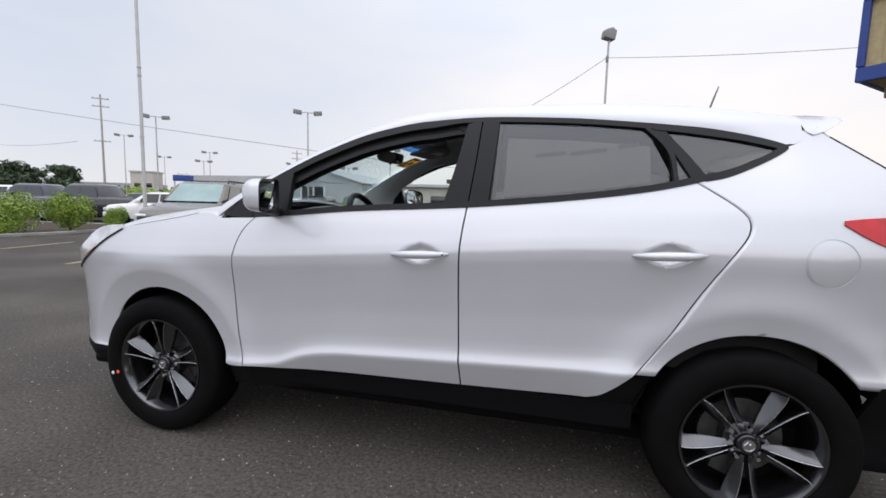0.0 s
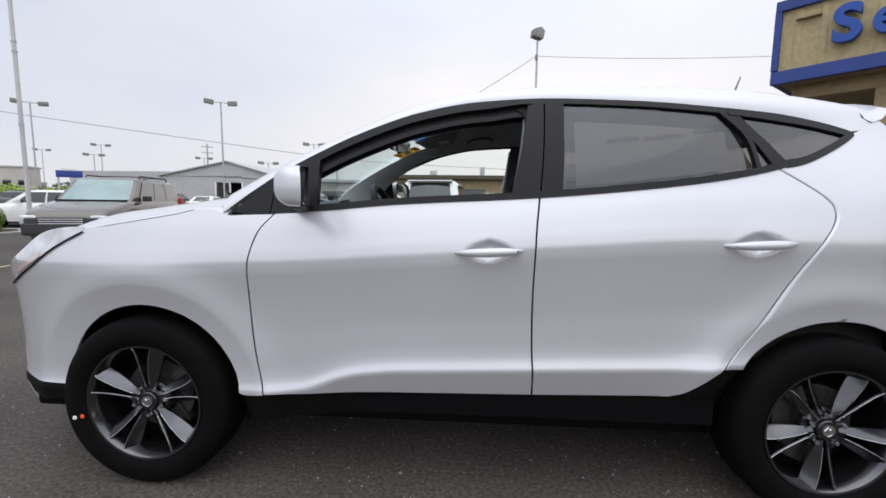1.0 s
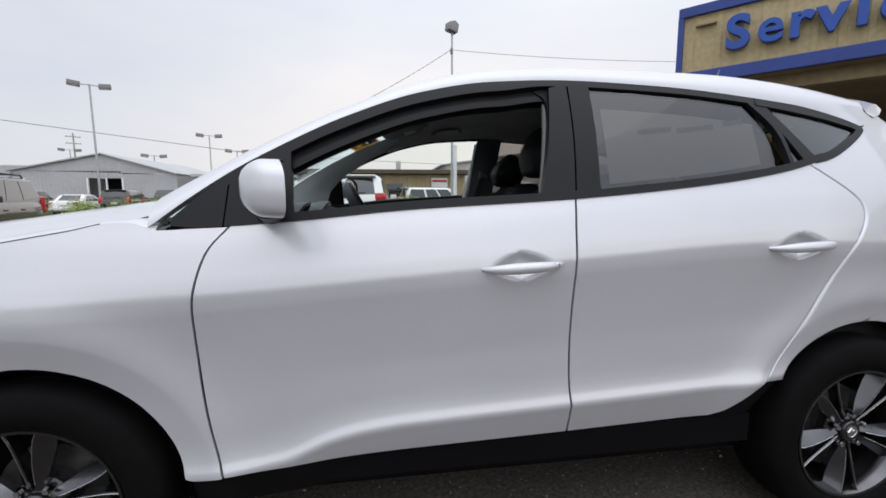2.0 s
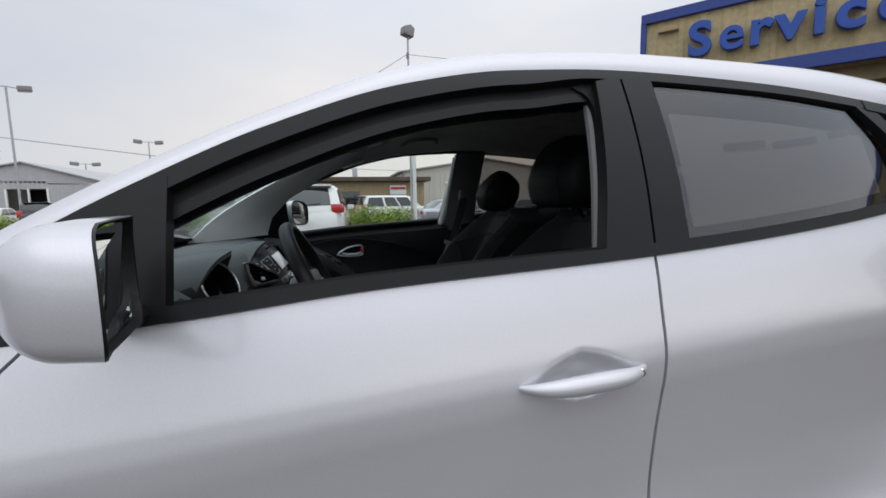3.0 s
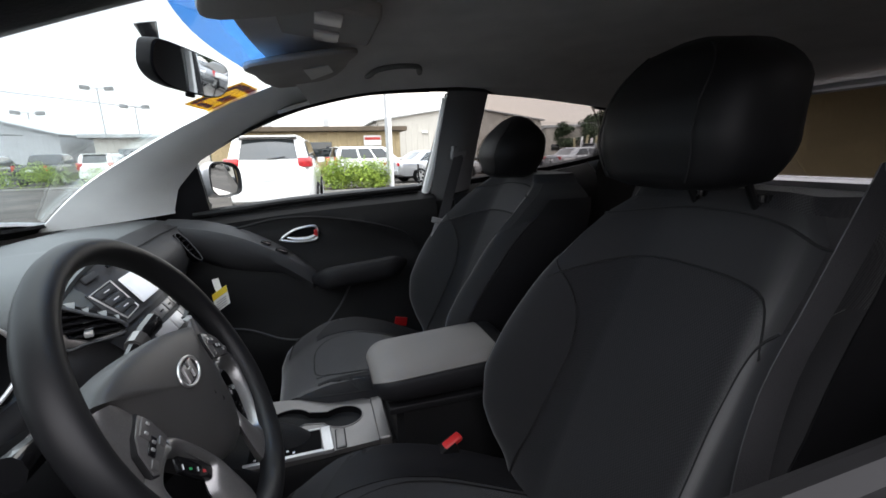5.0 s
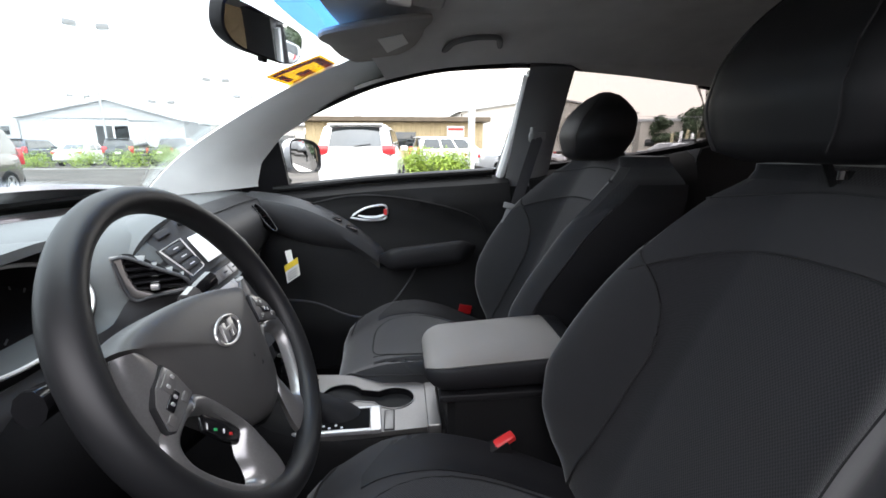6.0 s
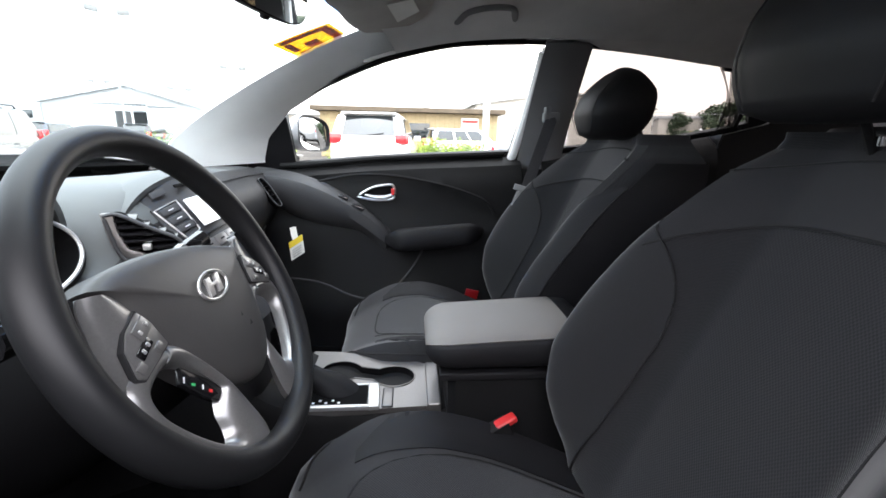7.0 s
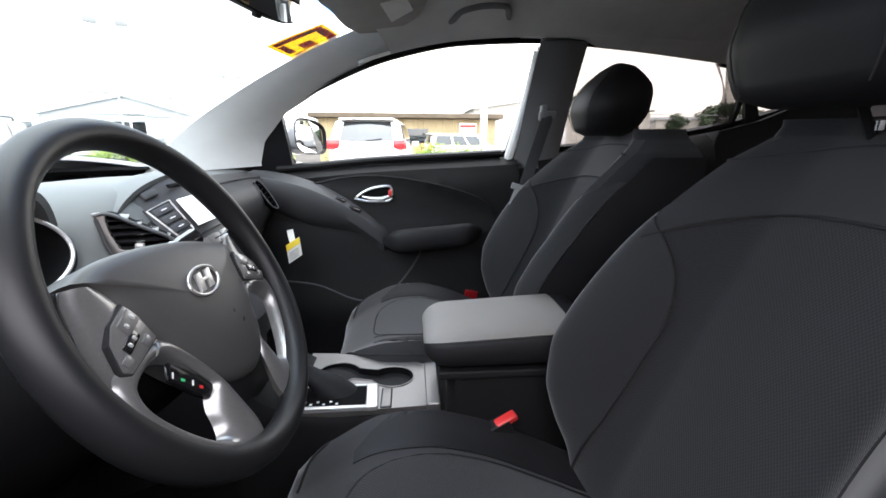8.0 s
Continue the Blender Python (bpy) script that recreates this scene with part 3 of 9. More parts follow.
barn = thing("steel_barn", "grey steel-sided gabled workshop with a dark open doorway", "building", "", (-26.6, 45.0, 0), 0)
ribbed_wall("gable_wall", -8.2, -1.5, 0, 3.9, 0.35, 0.012, M_BARN, barn, Matrix())
ribbed_wall("gable_wall", 1.7, 6.7, 0, 3.6, 0.35, 0.012, M_BARN, barn, Matrix())
ribbed_wall("door_header", -1.5, 1.7, 3.2, 3.9, 0.35, 0.012, M_BARN, barn, Matrix())
put("gable", [(-8.2, 0.0, 3.9), (6.7, 0.0, 3.6), (6.7, 0.0, 3.75), (0, 0, 5.62), (-8.2, 0, 4.0)], [(0, 1, 2, 3, 4)], M_BARN, barn, smooth=False)
for sx, ze in ((-8.45, 3.96), (6.95, 3.70)):
    put("roof_slope", *shell([[(sx, -0.3, ze), (0, -0.3, 5.68)], [(sx, 18.3, ze), (0, 18.3, 5.68)]], 0.12, (0, 9, 2)), M_BARNROOF, barn, smooth=False)
for sx in (-8.2, 6.7):
    put("side_wall", *block(0.15, 18, 3.7, 0, (sx, 9, 1.85)), M_BARN, barn, smooth=False)
put("doorway", *block(3.2, 0.1, 3.2, 0, (0.1, 3.0, 1.6)), M_DARKOPEN, barn, "dark unlit interior", smooth=False)
put("door_jamb", *join(block(0.14, 0.2, 3.2, 0.01, (-1.5, 0, 1.6)), block(0.14, 0.2, 3.2, 0.01, (1.7, 0, 1.6)), block(0.12, 0.16, 3.2, 0.01, (0.2, 0.02, 1.6))), M_WHITEPAINT, barn, "pale door jambs")
annex = thing("barn_annex", "long low grey steel building beside the workshop", "building", "", (-47.0, 60.0, 0))
ribbed_wall("front_wall", -14, 12, 0, 5.2, 0.5, 0.05, M_BARN, annex, Matrix())
put("roof", *block(26.6, 12, 0.3, 0.03, (-1, 6, 5.3)), M_BARNROOF, annex, smooth=False)
put("rear_wall", *block(26, 0.2, 5.2, 0, (-1, 11.8, 2.6)), M_BARN, annex, smooth=False)
for k in range(5):
    put("window", *block(2.2, 0.1, 1.0, 0.02, (-11 + 4.6 * k, -0.06, 3.2)), M_CARGLASS, annex)

# service canopy with the blue letters
SG = pose(6.2, 5.05, 0, 0, 0, -48.6)
svc = thing("service_building", "tan service bay canopy with a blue-edged fascia and blue letters", "building", "", (6.2, 5.05, 0), -48.6)
ribbed_wall("fascia_panel", 0.05, 24.0, 3.36, 4.28, 0.305, 0.012, M_TANWALL, svc, Matrix(), "tan ribbed fascia panel")
put("upper_edge", *block(24.0, 0.12, 0.16, 0.01, (12.0, -0.01, 4.35)), M_BLUE, svc, "blue fascia edge", smooth=False)
put("lower_edge", *block(24.0, 0.10, 0.20, 0.01, (12.0, -0.005, 3.25)), M_BLUE, svc, "blue fascia edge", smooth=False)
put("corner_edge", *block(0.09, 0.12, 0.92, 0.01, (0.04, -0.004, 3.82)), M_BLUE, svc, "blue fascia corner", smooth=False)
put("return_fascia", *join(block(0.08, 9.0, 1.26, 0.01, (0.04, 4.56, 3.79))), M_BLUE, svc, "blue side fascia", smooth=False)
put("soffit", *block(23.9, 9.0, 0.06, 0.0, (12.0, 4.5, 3.20)), M_TAN2, svc, "tan soffit", smooth=False)
put("canopy_roof", *block(23.9, 9.0, 0.06, 0.0, (12.0, 4.5, 4.38)), M_BARNROOF, svc, smooth=False)
put("rear_wall", *block(24.0, 0.2, 3.18, 0.0, (12.0, 8.8, 1.59)), M_TAN2, svc, "tan rear wall", smooth=False)
for x in (1.3, 8.0, 15.5, 23.0):
    put("canopy_post", *block(0.22, 0.22, 3.18, 0.02, (x, 0.5, 1.59)), M_TAN2, svc, "tan canopy post")
put("beam", *block(23.6, 0.25, 0.22, 0.02, (12.0, 0.5, 3.06)), M_TAN2, svc, "tan beam under the soffit")
# the taller sign front farther along, with big plain letter shapes
put("sign_front", *block(15.5, 0.30, 2.0, 0.02, (16.0, 0.20, 5.36)), M_TANWALL, svc, "tall tan sign front", smooth=False)
put("sign_cap", *block(15.7, 0.36, 0.16, 0.01, (16.0, 0.20, 6.44)), M_BLUE, svc, "blue cap strip", smooth=False)
for k in range(9):
    w = (0.95, 0.7, 1.1, 0.8)[k % 4]
    put("sign_shape", *join(block(0.26, 0.10, 1.15, 0.02, (9.3 + 1.45 * k, -0.02, 5.40)), block(w, 0.10, 0.26, 0.02, (9.3 + 1.45 * k + w / 2, -0.021, 5.40 + 0.40 * (k % 3 - 1))), block(0.24, 0.10, 0.8, 0.02, (9.3 + 1.45 * k + w, -0.022, 5.40 + 0.12 * (k % 2)))), M_SIGNBLUE, svc, "plain blue sign shape")
put("bracket_light", *block(0.30, 0.12, 0.05, 0.01, (0.42, -0.03, 4.1)), M_TAN2, svc)


def lettering(name, text, size, depth, material, parent, m, label=""):
    cu = bpy.data.curves.new(name, "FONT")
    cu.body, cu.size, cu.extrude, cu.bevel_depth, cu.align_x = text, size, depth, 0.005, "CENTER"
    cu.offset = 0.008 if text == "e" else 0.020
    ob = bpy.data.objects.new("letters_tmp", cu)
    scene.collection.objects.link(ob)
    dg = bpy.context.evaluated_depsgraph_get()
    me = bpy.data.meshes.new_from_object(ob.evaluated_get(dg))
    bpy.data.objects.remove(ob)
    bpy.data.curves.remove(cu)
    me.materials.clear()
    me.materials.append(material)
    me.transform(m)
    o = new(name, me)
    o.parent = parent
    return tagged(o, label)


for k, (ch, s) in enumerate(zip("Service", (0.885, 1.305, 1.66, 2.01, 2.33, 2.65, 3.07))):
    lettering("letter", ch, 0.70, 0.05, M_SIGNBLUE, svc, pose(s, -0.10, 3.60, 90, 0, 0), "blue raised letter " + ch)

# long tan building and the pale warehouse behind it
tan = thing("tan_building", "long low tan building with a flat overhanging roof", "building", "", (-3.0, 27.0, 0))
ribbed_wall("front_wall", -1.5, 9.6, 0, 2.75, 0.6, 0.03, M_TAN2, tan, Matrix())
put("roof", *block(12.1, 9, 0.28, 0.03, (4.05, 4.0, 2.92)), mat("brown_roof_edge", (0.10, 0.075, 0.05), 0.7, 0, 0.2, 2), tan, "dark roof edge", smooth=False)
put("end_wall", *block(0.2, 8, 2.75, 0, (9.6, 4.0, 1.37)), M_TAN2, tan, smooth=False)
for x in (1.0, 4.6):
    put("window", *block(1.5, 0.08, 0.9, 0.02, (x, -0.05, 1.7)), M_CARGLASS, tan)
put("wall_sign", *block(1.1, 0.12, 0.62, 0.02, (7.9, -0.1, 2.2)), M_WHITEPAINT, tan, "white sign with a red stripe")
put("sign_stripe", *block(1.0, 0.04, 0.16, 0.01, (7.9, -0.18, 2.32)), M_REDSIGN, tan, "red stripe")
put("roof_vent", *join(block(0.5, 0.5, 0.6, 0.03, (1.5, 3, 3.3)), block(0.35, 0.35, 0.9, 0.03, (5.2, 2.5, 3.4))), M_BARN, tan)
wh = thing("warehouse", "pale beige warehouse with a shallow gabled roof", "building", "", (20.5, 42.0, 0))
ribbed_wall("front_wall", -13.0, 5.0, 0, 4.3, 0.6, 0.04, M_WAREHOUSE, wh, Matrix())
put("gable", *prism([(-13.0, 4.3), (5.0, 4.3), (5.0, 4.6), (-4.0, 5.9), (-13.0, 4.6)], 14, 0, pose(0, 0.0, 0)), M_WAREHOUSE, wh, smooth=False)
put("roof", *join(shell([[(-13.4, -0.3, 4.6), (-4, -0.3, 6.0)], [(-13.4, 14.3, 4.6), (-4, 14.3, 6.0)]], 0.12, (-4, 7, 2)), shell([[(5.4, -0.3, 4.6), (-4, -0.3, 6.0)], [(5.4, 14.3, 4.6), (-4, 14.3, 6.0)]], 0.12, (-4, 7, 2))), M_BARNROOF, wh, smooth=False)
put("side_wall", *join(block(0.2, 14, 4.3, 0, (-13, 7, 2.15)), block(0.2, 14, 4.3, 0, (5, 7, 2.15))), M_WAREHOUSE, wh, smooth=False)
put("roller_door", *block(2.4, 0.1, 2.9, 0.02, (-4.8, -0.08, 1.45)), M_WHITEPAINT, wh, "white roller door")
put("wall_lamp", *block(0.6, 0.2, 0.2, 0.02, (-8.2, -0.1, 3.4)), M_WHITEPAINT, wh)
# far buildings on the skyline
for x, y, w, d, h, mm, nm in ((-110, 96, 6, 5, 8.5, M_WAREHOUSE, "pale"), (-150, 120, 26, 14, 6.0, M_BARN, "grey"), (-86, 120, 14, 10, 5, M_WAREHOUSE, "pale"), (70, 110, 40, 20, 7.5, M_BARN, "grey"), (52, 75, 12, 10, 5.5, M_WAREHOUSE, "pale"), (30, 60, 4, 5, 5.6, M_WAREHOUSE, "pale")):
    fb = thing("far_building", "distant %s flat-roofed commercial building" % nm, "building", "far buildings", (x, y, 0), 20 if x < 0 else -25)
    put("wall", *block(w, d, h, 0.05, (0, 0, h / 2)), mm, fb, smooth=False)
    put("roof", *block(w + 0.5, d + 0.5, 0.4, 0.05, (0, 0, h + 0.1)), M_BARNROOF, fb, smooth=False)
    for k in range(int(w / 3)):
        for z in np.arange(1.8, h - 1, 3.0):
            put("window", *block(1.6, 0.1, 1.2, 0.02, (-w / 2 + 1.8 + 3 * k, -d / 2 - 0.05, z)), M_CARGLASS, fb)
# a blue dealer pylon far off
py = thing("pylon_sign", "distant blue and white roadside sign board on two posts", "sign", "", (-46.0, 45.0, 0), 45)
put("board", *block(2.4, 0.4, 0.8, 0.05, (0, 0, 4.0)), M_BLUE, py, "blue sign board")
put("board_top", *block(1.4, 0.38, 0.35, 0.05, (0, 0, 4.55)), M_WHITEPAINT, py, "white sign cap")
put("post", *join(block(0.2, 0.2, 4, 0.01, (-1, 0, 1.9)), block(0.2, 0.2, 4, 0.01, (1, 0, 1.9))), M_POLE, py)

# trees on the skyline
for k, (x, y, w, h) in enumerate([(-112, 66, 10, 8.5), (-103, 70, 9, 7.8), (-121, 64, 12, 8), (52, 70, 7, 7.8), (56, 70, 7.5, 8.4), (47, 72, 6, 6.4), (61, 72, 7, 7.2), (41, 76, 6, 5.4), (66, 70, 8, 6.6), (74, 72, 9, 6.2), (36, 80, 6, 4.8)]):
    tree(x, y, w, h, 100 + k, 2600, 0.55 if x > 0 else 0.8)
v, f = [], []
for k in range(70):
    x = -190 + 250 * k / 69 + rng.uniform(-2, 2)
    hh = rng.uniform(3.5, 6.5)
    lv, lf = leaf_cloud([((x, 128 + rng.uniform(-4, 4), hh * 0.5), (rng.uniform(3, 6), 3, hh * 0.55))], 150, 1.6, 300 + k)
    v, f = v + lv, f + [tuple(q + len(v) for q in t) for t in lf]
for k in range(60):
    x = -200 + 400 * k / 59 + rng.uniform(-2, 2)
    hh = rng.uniform(5, 9)
    lv, lf = leaf_cloud([((x, -120 + rng.uniform(-4, 4), hh * 0.5), (rng.uniform(4, 7), 3, hh * 0.55))], 110, 2.0, 700 + k)
    v, f = v + lv, f + [tuple(q + len(v) for q in t) for t in lf]
woods = put("far_woods", v, f, M_TREELEAF, None, fix=False, smooth=False)
tagged(woods, "distant line of dark green trees", "trees", kind="stuff")
v, f = [], []
for k in range(40):
    x = -92 + 46 * k / 39
    hh = rng.uniform(2.2, 3.6)
    lv, lf = leaf_cloud([((x, 78 + 0.25 * (x + 70) + rng.uniform(-2, 2), hh * 0.5), (rng.uniform(1.6, 3), 2, hh * 0.6))], 160, 0.8, 500 + k)
    v, f = v + lv, f + [tuple(q + len(v) for q in t) for t in lf]
tagged(put("far_shrubs", v, f, M_LEAF, None, fix=False, smooth=False), "distant band of light green shrubs", "shrubs", kind="stuff")
# ---- the silver crossover: body ----
HW = pchip([(0.20, 0.80), (0.34, 0.822), (0.385, 0.841), (0.44, 0.863), (0.495, 0.8845), (0.522, 0.8940), (0.527, 0.8943), (0.536, 0.8915), (0.558, 0.8838), (0.59, 0.8785), (0.62, 0.8768), (0.70, 0.878), (0.80, 0.888), (0.90, 0.902),
            (0.940, 0.9080), (0.972, 0.9095), (1.003, 0.9045), (1.05, 0.8905), (1.11, 0.870), (1.165, 0.848), (1.28, 0.806), (1.40, 0.755), (1.50, 0.705), (1.56, 0.668), (1.62, 0.60), (1.66, 0.5)])
TAPER = pchip([(-0.86, 0.44), (-0.82, 0.33), (-0.72, 0.19), (-0.56, 0.095), (-0.40, 0.05), (-0.2, 0.018), (0.15, 0.0), (2.4, 0.0), (2.7, 0.012), (3.0, 0.048),
               (3.2, 0.10), (3.35, 0.19), (3.46, 0.32), (3.52, 0.48)])


CREASE_DROP = pchip([(0.30, 0.080), (0.55, 0.079), (0.67, 0.070), (0.74, 0.047), (0.80, 0.026), (0.90, 0.008), (1.05, 0.0), (3.6, 0.0)])


def half_width(x, z):
    # the shoulder climbs faster than the sill; the lower crease falls away at the front door's leading edge
    zn = z - (0.045 + 0.030 * smooth01(0.62, 0.92, z) * smooth01(-0.2, 0.9, x) * (1 - smooth01(1.9, 2.8, x))) * (x - 1.0)
    zn += CREASE_DROP(min(3.5, max(0.31, x))) * (1 - smooth01(0.55, 0.82, zn))
    w = HW(zn) - TAPER(x)
    # flared wheel arches: a soft swell that turns in at a crease to form a flat lip
    for cx in (0.0, 2.64):
        r = math.hypot(x - cx, z - 0.35)
        if 0.36 < r < 0.75:
            w += 0.016 * math.exp(-((r - 0.495) / 0.085) ** 2) if r > 0.495 else 0.016 - 0.16 * (0.495 - r)
    # greenhouse draws in towards the tail
    if z > 1.2:
        w -= 0.055 * smooth01(2.0, 3.1, x) * smooth01(1.2, 1.5, z)
    return w


HANDLES = ((1.372, 1.003), (2.314, 1.046))


def door_skin(x, z):
    """The door's outer surface, with the scoops behind the handles pressed in."""
    w = half_width(x, z)
    for dx, z0 in HANDLES:
        u, v = (x - dx) / 0.103, (z - z0 - 0.045 * (x - dx) + 0.002) / 0.047
        if abs(u) < 1 and abs(v) < 1:
            w -= 0.026 * (1 - smooth01(0.12, 1.0, abs(u) ** 1.25 + abs(v) ** 1.5))
    return w


def side_panel(name, A, B, nu, nv, material, parent, side, label="", lift=0.0, thick=0.014, rounded=True):
    """A panel of the body's side between two curves in (x, z), laid on the side's surface."""
    a, b = resample(A, nu, rounded), resample(B, nu, rounded)
    P = np.zeros((nu, nv, 3))
    for i in range(nu):
        for j in range(nv):
            x, z = a[i] + (b[i] - a[i]) * j / (nv - 1)
            P[i, j] = (x, side * (half_width(x, z) + (lift(z) if callable(lift) else lift)), z)
    return sheet(name, P, thick, material, parent, label, towards=(1.3, 0, 0.8))


G = 0.0034  # half of a shut line
FD_FRONT = [(0.547, 1.122), (0.494, 1.057), (0.466, 0.96), (0.458, 0.86), (0.462, 0.70), (0.480, 0.55), (0.508, 0.418)]
B_GAP = [(1.556, 1.196), (1.542, 1.06), (1.538, 0.90), (1.539, 0.76), (1.544, 0.60), (1.553, 0.438)]
RD_REAR = [(2.405, 1.313), (2.512, 1.240), (2.562, 1.196), (2.576, 1.165), (2.566, 1.12), (2.513, 1.04), (2.420, 0.885), (2.33, 0.725), (2.24, 0.595), (2.13, 0.483), (2.067, 0.453)]
BELT = pchip([(0.42, 1.122), (0.667, 1.134), (1.018, 1.166), (1.56, 1.198), (1.95, 1.234), (2.25, 1.275), (2.45, 1.322), (2.60, 1.384), (2.72, 1.443)])
TRIMTOP = pchip([(0.34, 1.124), (0.435, 1.2), (0.55, 1.282), (0.658, 1.346), (0.85, 1.445), (1.106, 1.54), (1.333, 1.582), (1.578, 1.594), (1.885, 1.582), (2.27, 1.548), (2.37, 1.5375), (2.46, 1.527), (2.56, 1.509), (2.64, 1.491), (2.7, 1.473)])
ROOF_EDGE = pchip([(0.26, 1.165), (0.42, 1.268), (0.625, 1.387), (0.851, 1.498), (1.095, 1.590), (1.334, 1.636), (1.683, 1.655), (2.14, 1.650), (2.58, 1.617), (2.885, 1.578), (3.0, 1.56)])


def shift(curve, dx):
    return [(x + dx, z) for x, z in curve]


def arc(cx, cz, r, a0, a1, n=14, rx=None):
    return [(cx + (rx or r) * math.cos(radians(a)), cz + r * math.sin(radians(a))) for a in np.linspace(a0, a1, n)]


M_CAVITY = mat("black_arch_felt", (0.004, 0.004, 0.004), 1.0, 0, 0.2, 10, spec=0.05)
car = thing("crossover_car", "silver compact crossover with black trim and its driver window down", "car")
sill_bottom = [(0.508, 0.418), (1.553, 0.438), (2.067, 0.453)]

for side in (-1, 1):
    # front door skin
    a = resample(shift(FD_FRONT, G), 110)
    b = resample(shift(B_GAP, -G), 110)
    P = np.zeros((110, 120, 3))
    for i in range(110):
        for j in range(120):
            s = j / 119
            x = a[i][0] + (b[i][0] - a[i][0]) * s
            top, low = BELT(x) - 0.001, 0.418 + 0.019 * (x - 0.508)
            z = top + (low - top) * (i / 109)
            # left and right edges follow the shut lines
            ea, eb = np.interp(-z, [-q[1] for q in a], [q[0] for q in a]), np.interp(-z, [-q[1] for q in b], [q[0] for q in b])
            x = ea + (eb - ea) * s
            P[i, j] = (x, side * door_skin(x, z), z)
    front_door = sheet("front_door", P, 0.014, M_PAINT, car, towards=(1.3, 0, 0.8))
    # rear door skin
    c, bb = resample(shift(RD_REAR, -G), 60), resample(shift(B_GAP, G), 40)
    cz, cx_, bz, bx = [-q[1] for q in c], [q[0] for q in c], [-q[1] for q in bb], [q[0] for q in bb]
    P = np.zeros((110, 120, 3))
    for i in range(110):
        for j in range(120):
            s, v, x = j / 119, i / 109, 1.55 + 0.9 * j / 119
            for _ in range(14):
                top, low = BELT(x) - 0.001, 0.438 + 0.029 * (x - 1.553)
                z = top + (low - top) * v
                xl, xr = np.interp(-z, bz, bx), np.interp(-z, cz, cx_)
                x = 0.5 * x + 0.5 * (xl + (xr - xl) * s)
            P[i, j] = (x, side * door_skin(x, z), z)
    rear_door = sheet("rear_door", P, 0.014, M_PAINT, car, towards=(1.3, 0, 0.8))
    # front fender: from the door's front edge round the arch to the headlamp
    arch_f = arc(0.02, 0.36, 0.40, 8, 172, 30, 0.385)
    lower = [(0.500, 0.416), (0.44, 0.41), (0.415, 0.41)] + arch_f + [(-0.362, 0.415), (-0.385, 0.40), (-0.70, 0.40)]
    upper = [(0.547 - G, 1.122), (0.45, 1.119), (0.36, 1.116), (0.30, 1.135), (0.22, 1.132), (0.15, 1.115), (0.0, 1.088), (-0.12, 1.068), (-0.25, 1.045), (-0.36, 0.985), (-0.47, 0.92), (-0.60, 0.86), (-0.70, 0.83)]
    P = np.zeros((140, 60, 3))
    lo, up = resample(lower, 140, False), resample(upper, 140)
    fx = resample(shift(FD_FRONT, -G), 60)[::-1]
    fz, fx = [q[1] for q in fx], [q[0] for q in fx]
    for i in range(140):
        for j in range(60):
            s = j / 59
            x, z = lo[i] + (up[i] - lo[i]) * s
            k = max(0, 1 - i / 26)
            # the rear edge bends with the door's shut line
            x += (float(np.interp(lo[0][1] + (up[0][1] - lo[0][1]) * s, fz, fx)) - (lo[0][0] + (up[0][0] - lo[0][0]) * s)) * k
            P[i, j] = (x, side * half_width(x, z), z)
    sheet("front_fender", P, 0.012, M_PAINT, car, towards=(1.3, 0, 0.8))
    # rear quarter panel: before the wheel, behind it and above it, as one skin
    RZ = [(0.62, 3.462), (0.70, 3.455), (0.88, 3.42), (1.0, 3.38), (1.12, 3.33), (1.21, 3.235), (1.33, 3.095), (1.40, 3.008), (1.45, 2.943), (1.50, 2.874), (1.53, 2.834), (1.56, 2.80)]
    gap = resample(shift(RD_REAR, G), 60)[::-1]
    gz, gx = [q[1] for q in gap], [q[0] for q in gap]
    bx_ = np.linspace(2.405, 2.745, 30)
    rear_x_ = lambda z: float(np.interp(z, [q[0] for q in RZ], [q[1] for q in RZ]))

    def left_x(z):
        if z <= 1.313:
            return float(np.interp(z, gz, gx))
        if z <= 1.4555:
            return float(np.interp(z, [BELT(x) + 0.0002 * k for k, x in enumerate(bx_)], bx_))
        return float(np.interp(z, [1.4555, 1.475, 1.50, 1.56], [2.745, 2.782, 2.788, 2.788]))

    Z0, R = 0.767, 0.407
    verts, faces = [], []

    def patch_rows(zs, xa, xb, n):
        o = len(verts)
        for z in zs:
            a_, b_ = xa(z), xb(z)
            for k in range(n):
                x = a_ + (b_ - a_) * k / (n - 1)
                verts.append((x, side * half_width(x, z), z))
        for q in range(len(zs) - 1):
            for k in range(n - 1):
                faces.append((o + q * n + k, o + q * n + k + 1, o + q * n + n + k + 1, o + q * n + n + k))

    f0 = (2.64 - left_x(Z0)) / (rear_x_(Z0) - left_x(Z0))
    mid = lambda z: left_x(z) + (rear_x_(z) - left_x(z)) * f0
    arch_x = lambda z, d: 2.64 + d * math.sqrt(max(0.0, R * R - (z - 0.36) ** 2))
    low_z = [Z0 - (Z0 - 0.585) * (k / 14) ** 1.6 for k in range(15)][::-1]
    patch_rows(low_z, lambda z: left_x(z), lambda z: arch_x(z, -1), 14)
    low_z = [Z0 - (Z0 - 0.60) * (k / 14) ** 1.6 for k in range(15)][::-1]
    patch_rows(low_z, lambda z: arch_x(z, 1), rear_x_, 40)
    up_z = [Z0 + (1.313 - Z0) * k / 36 for k in range(37)]
    patch_rows(up_z, left_x, mid, 14)
    patch_rows(up_z, mid, rear_x_, 40)
    up_z = [1.313 + (1.520 - 1.313) * k / 20 for k in range(21)]
    patch_rows(up_z, left_x, mid, 14)
    patch_rows(up_z, mid, rear_x_, 40)
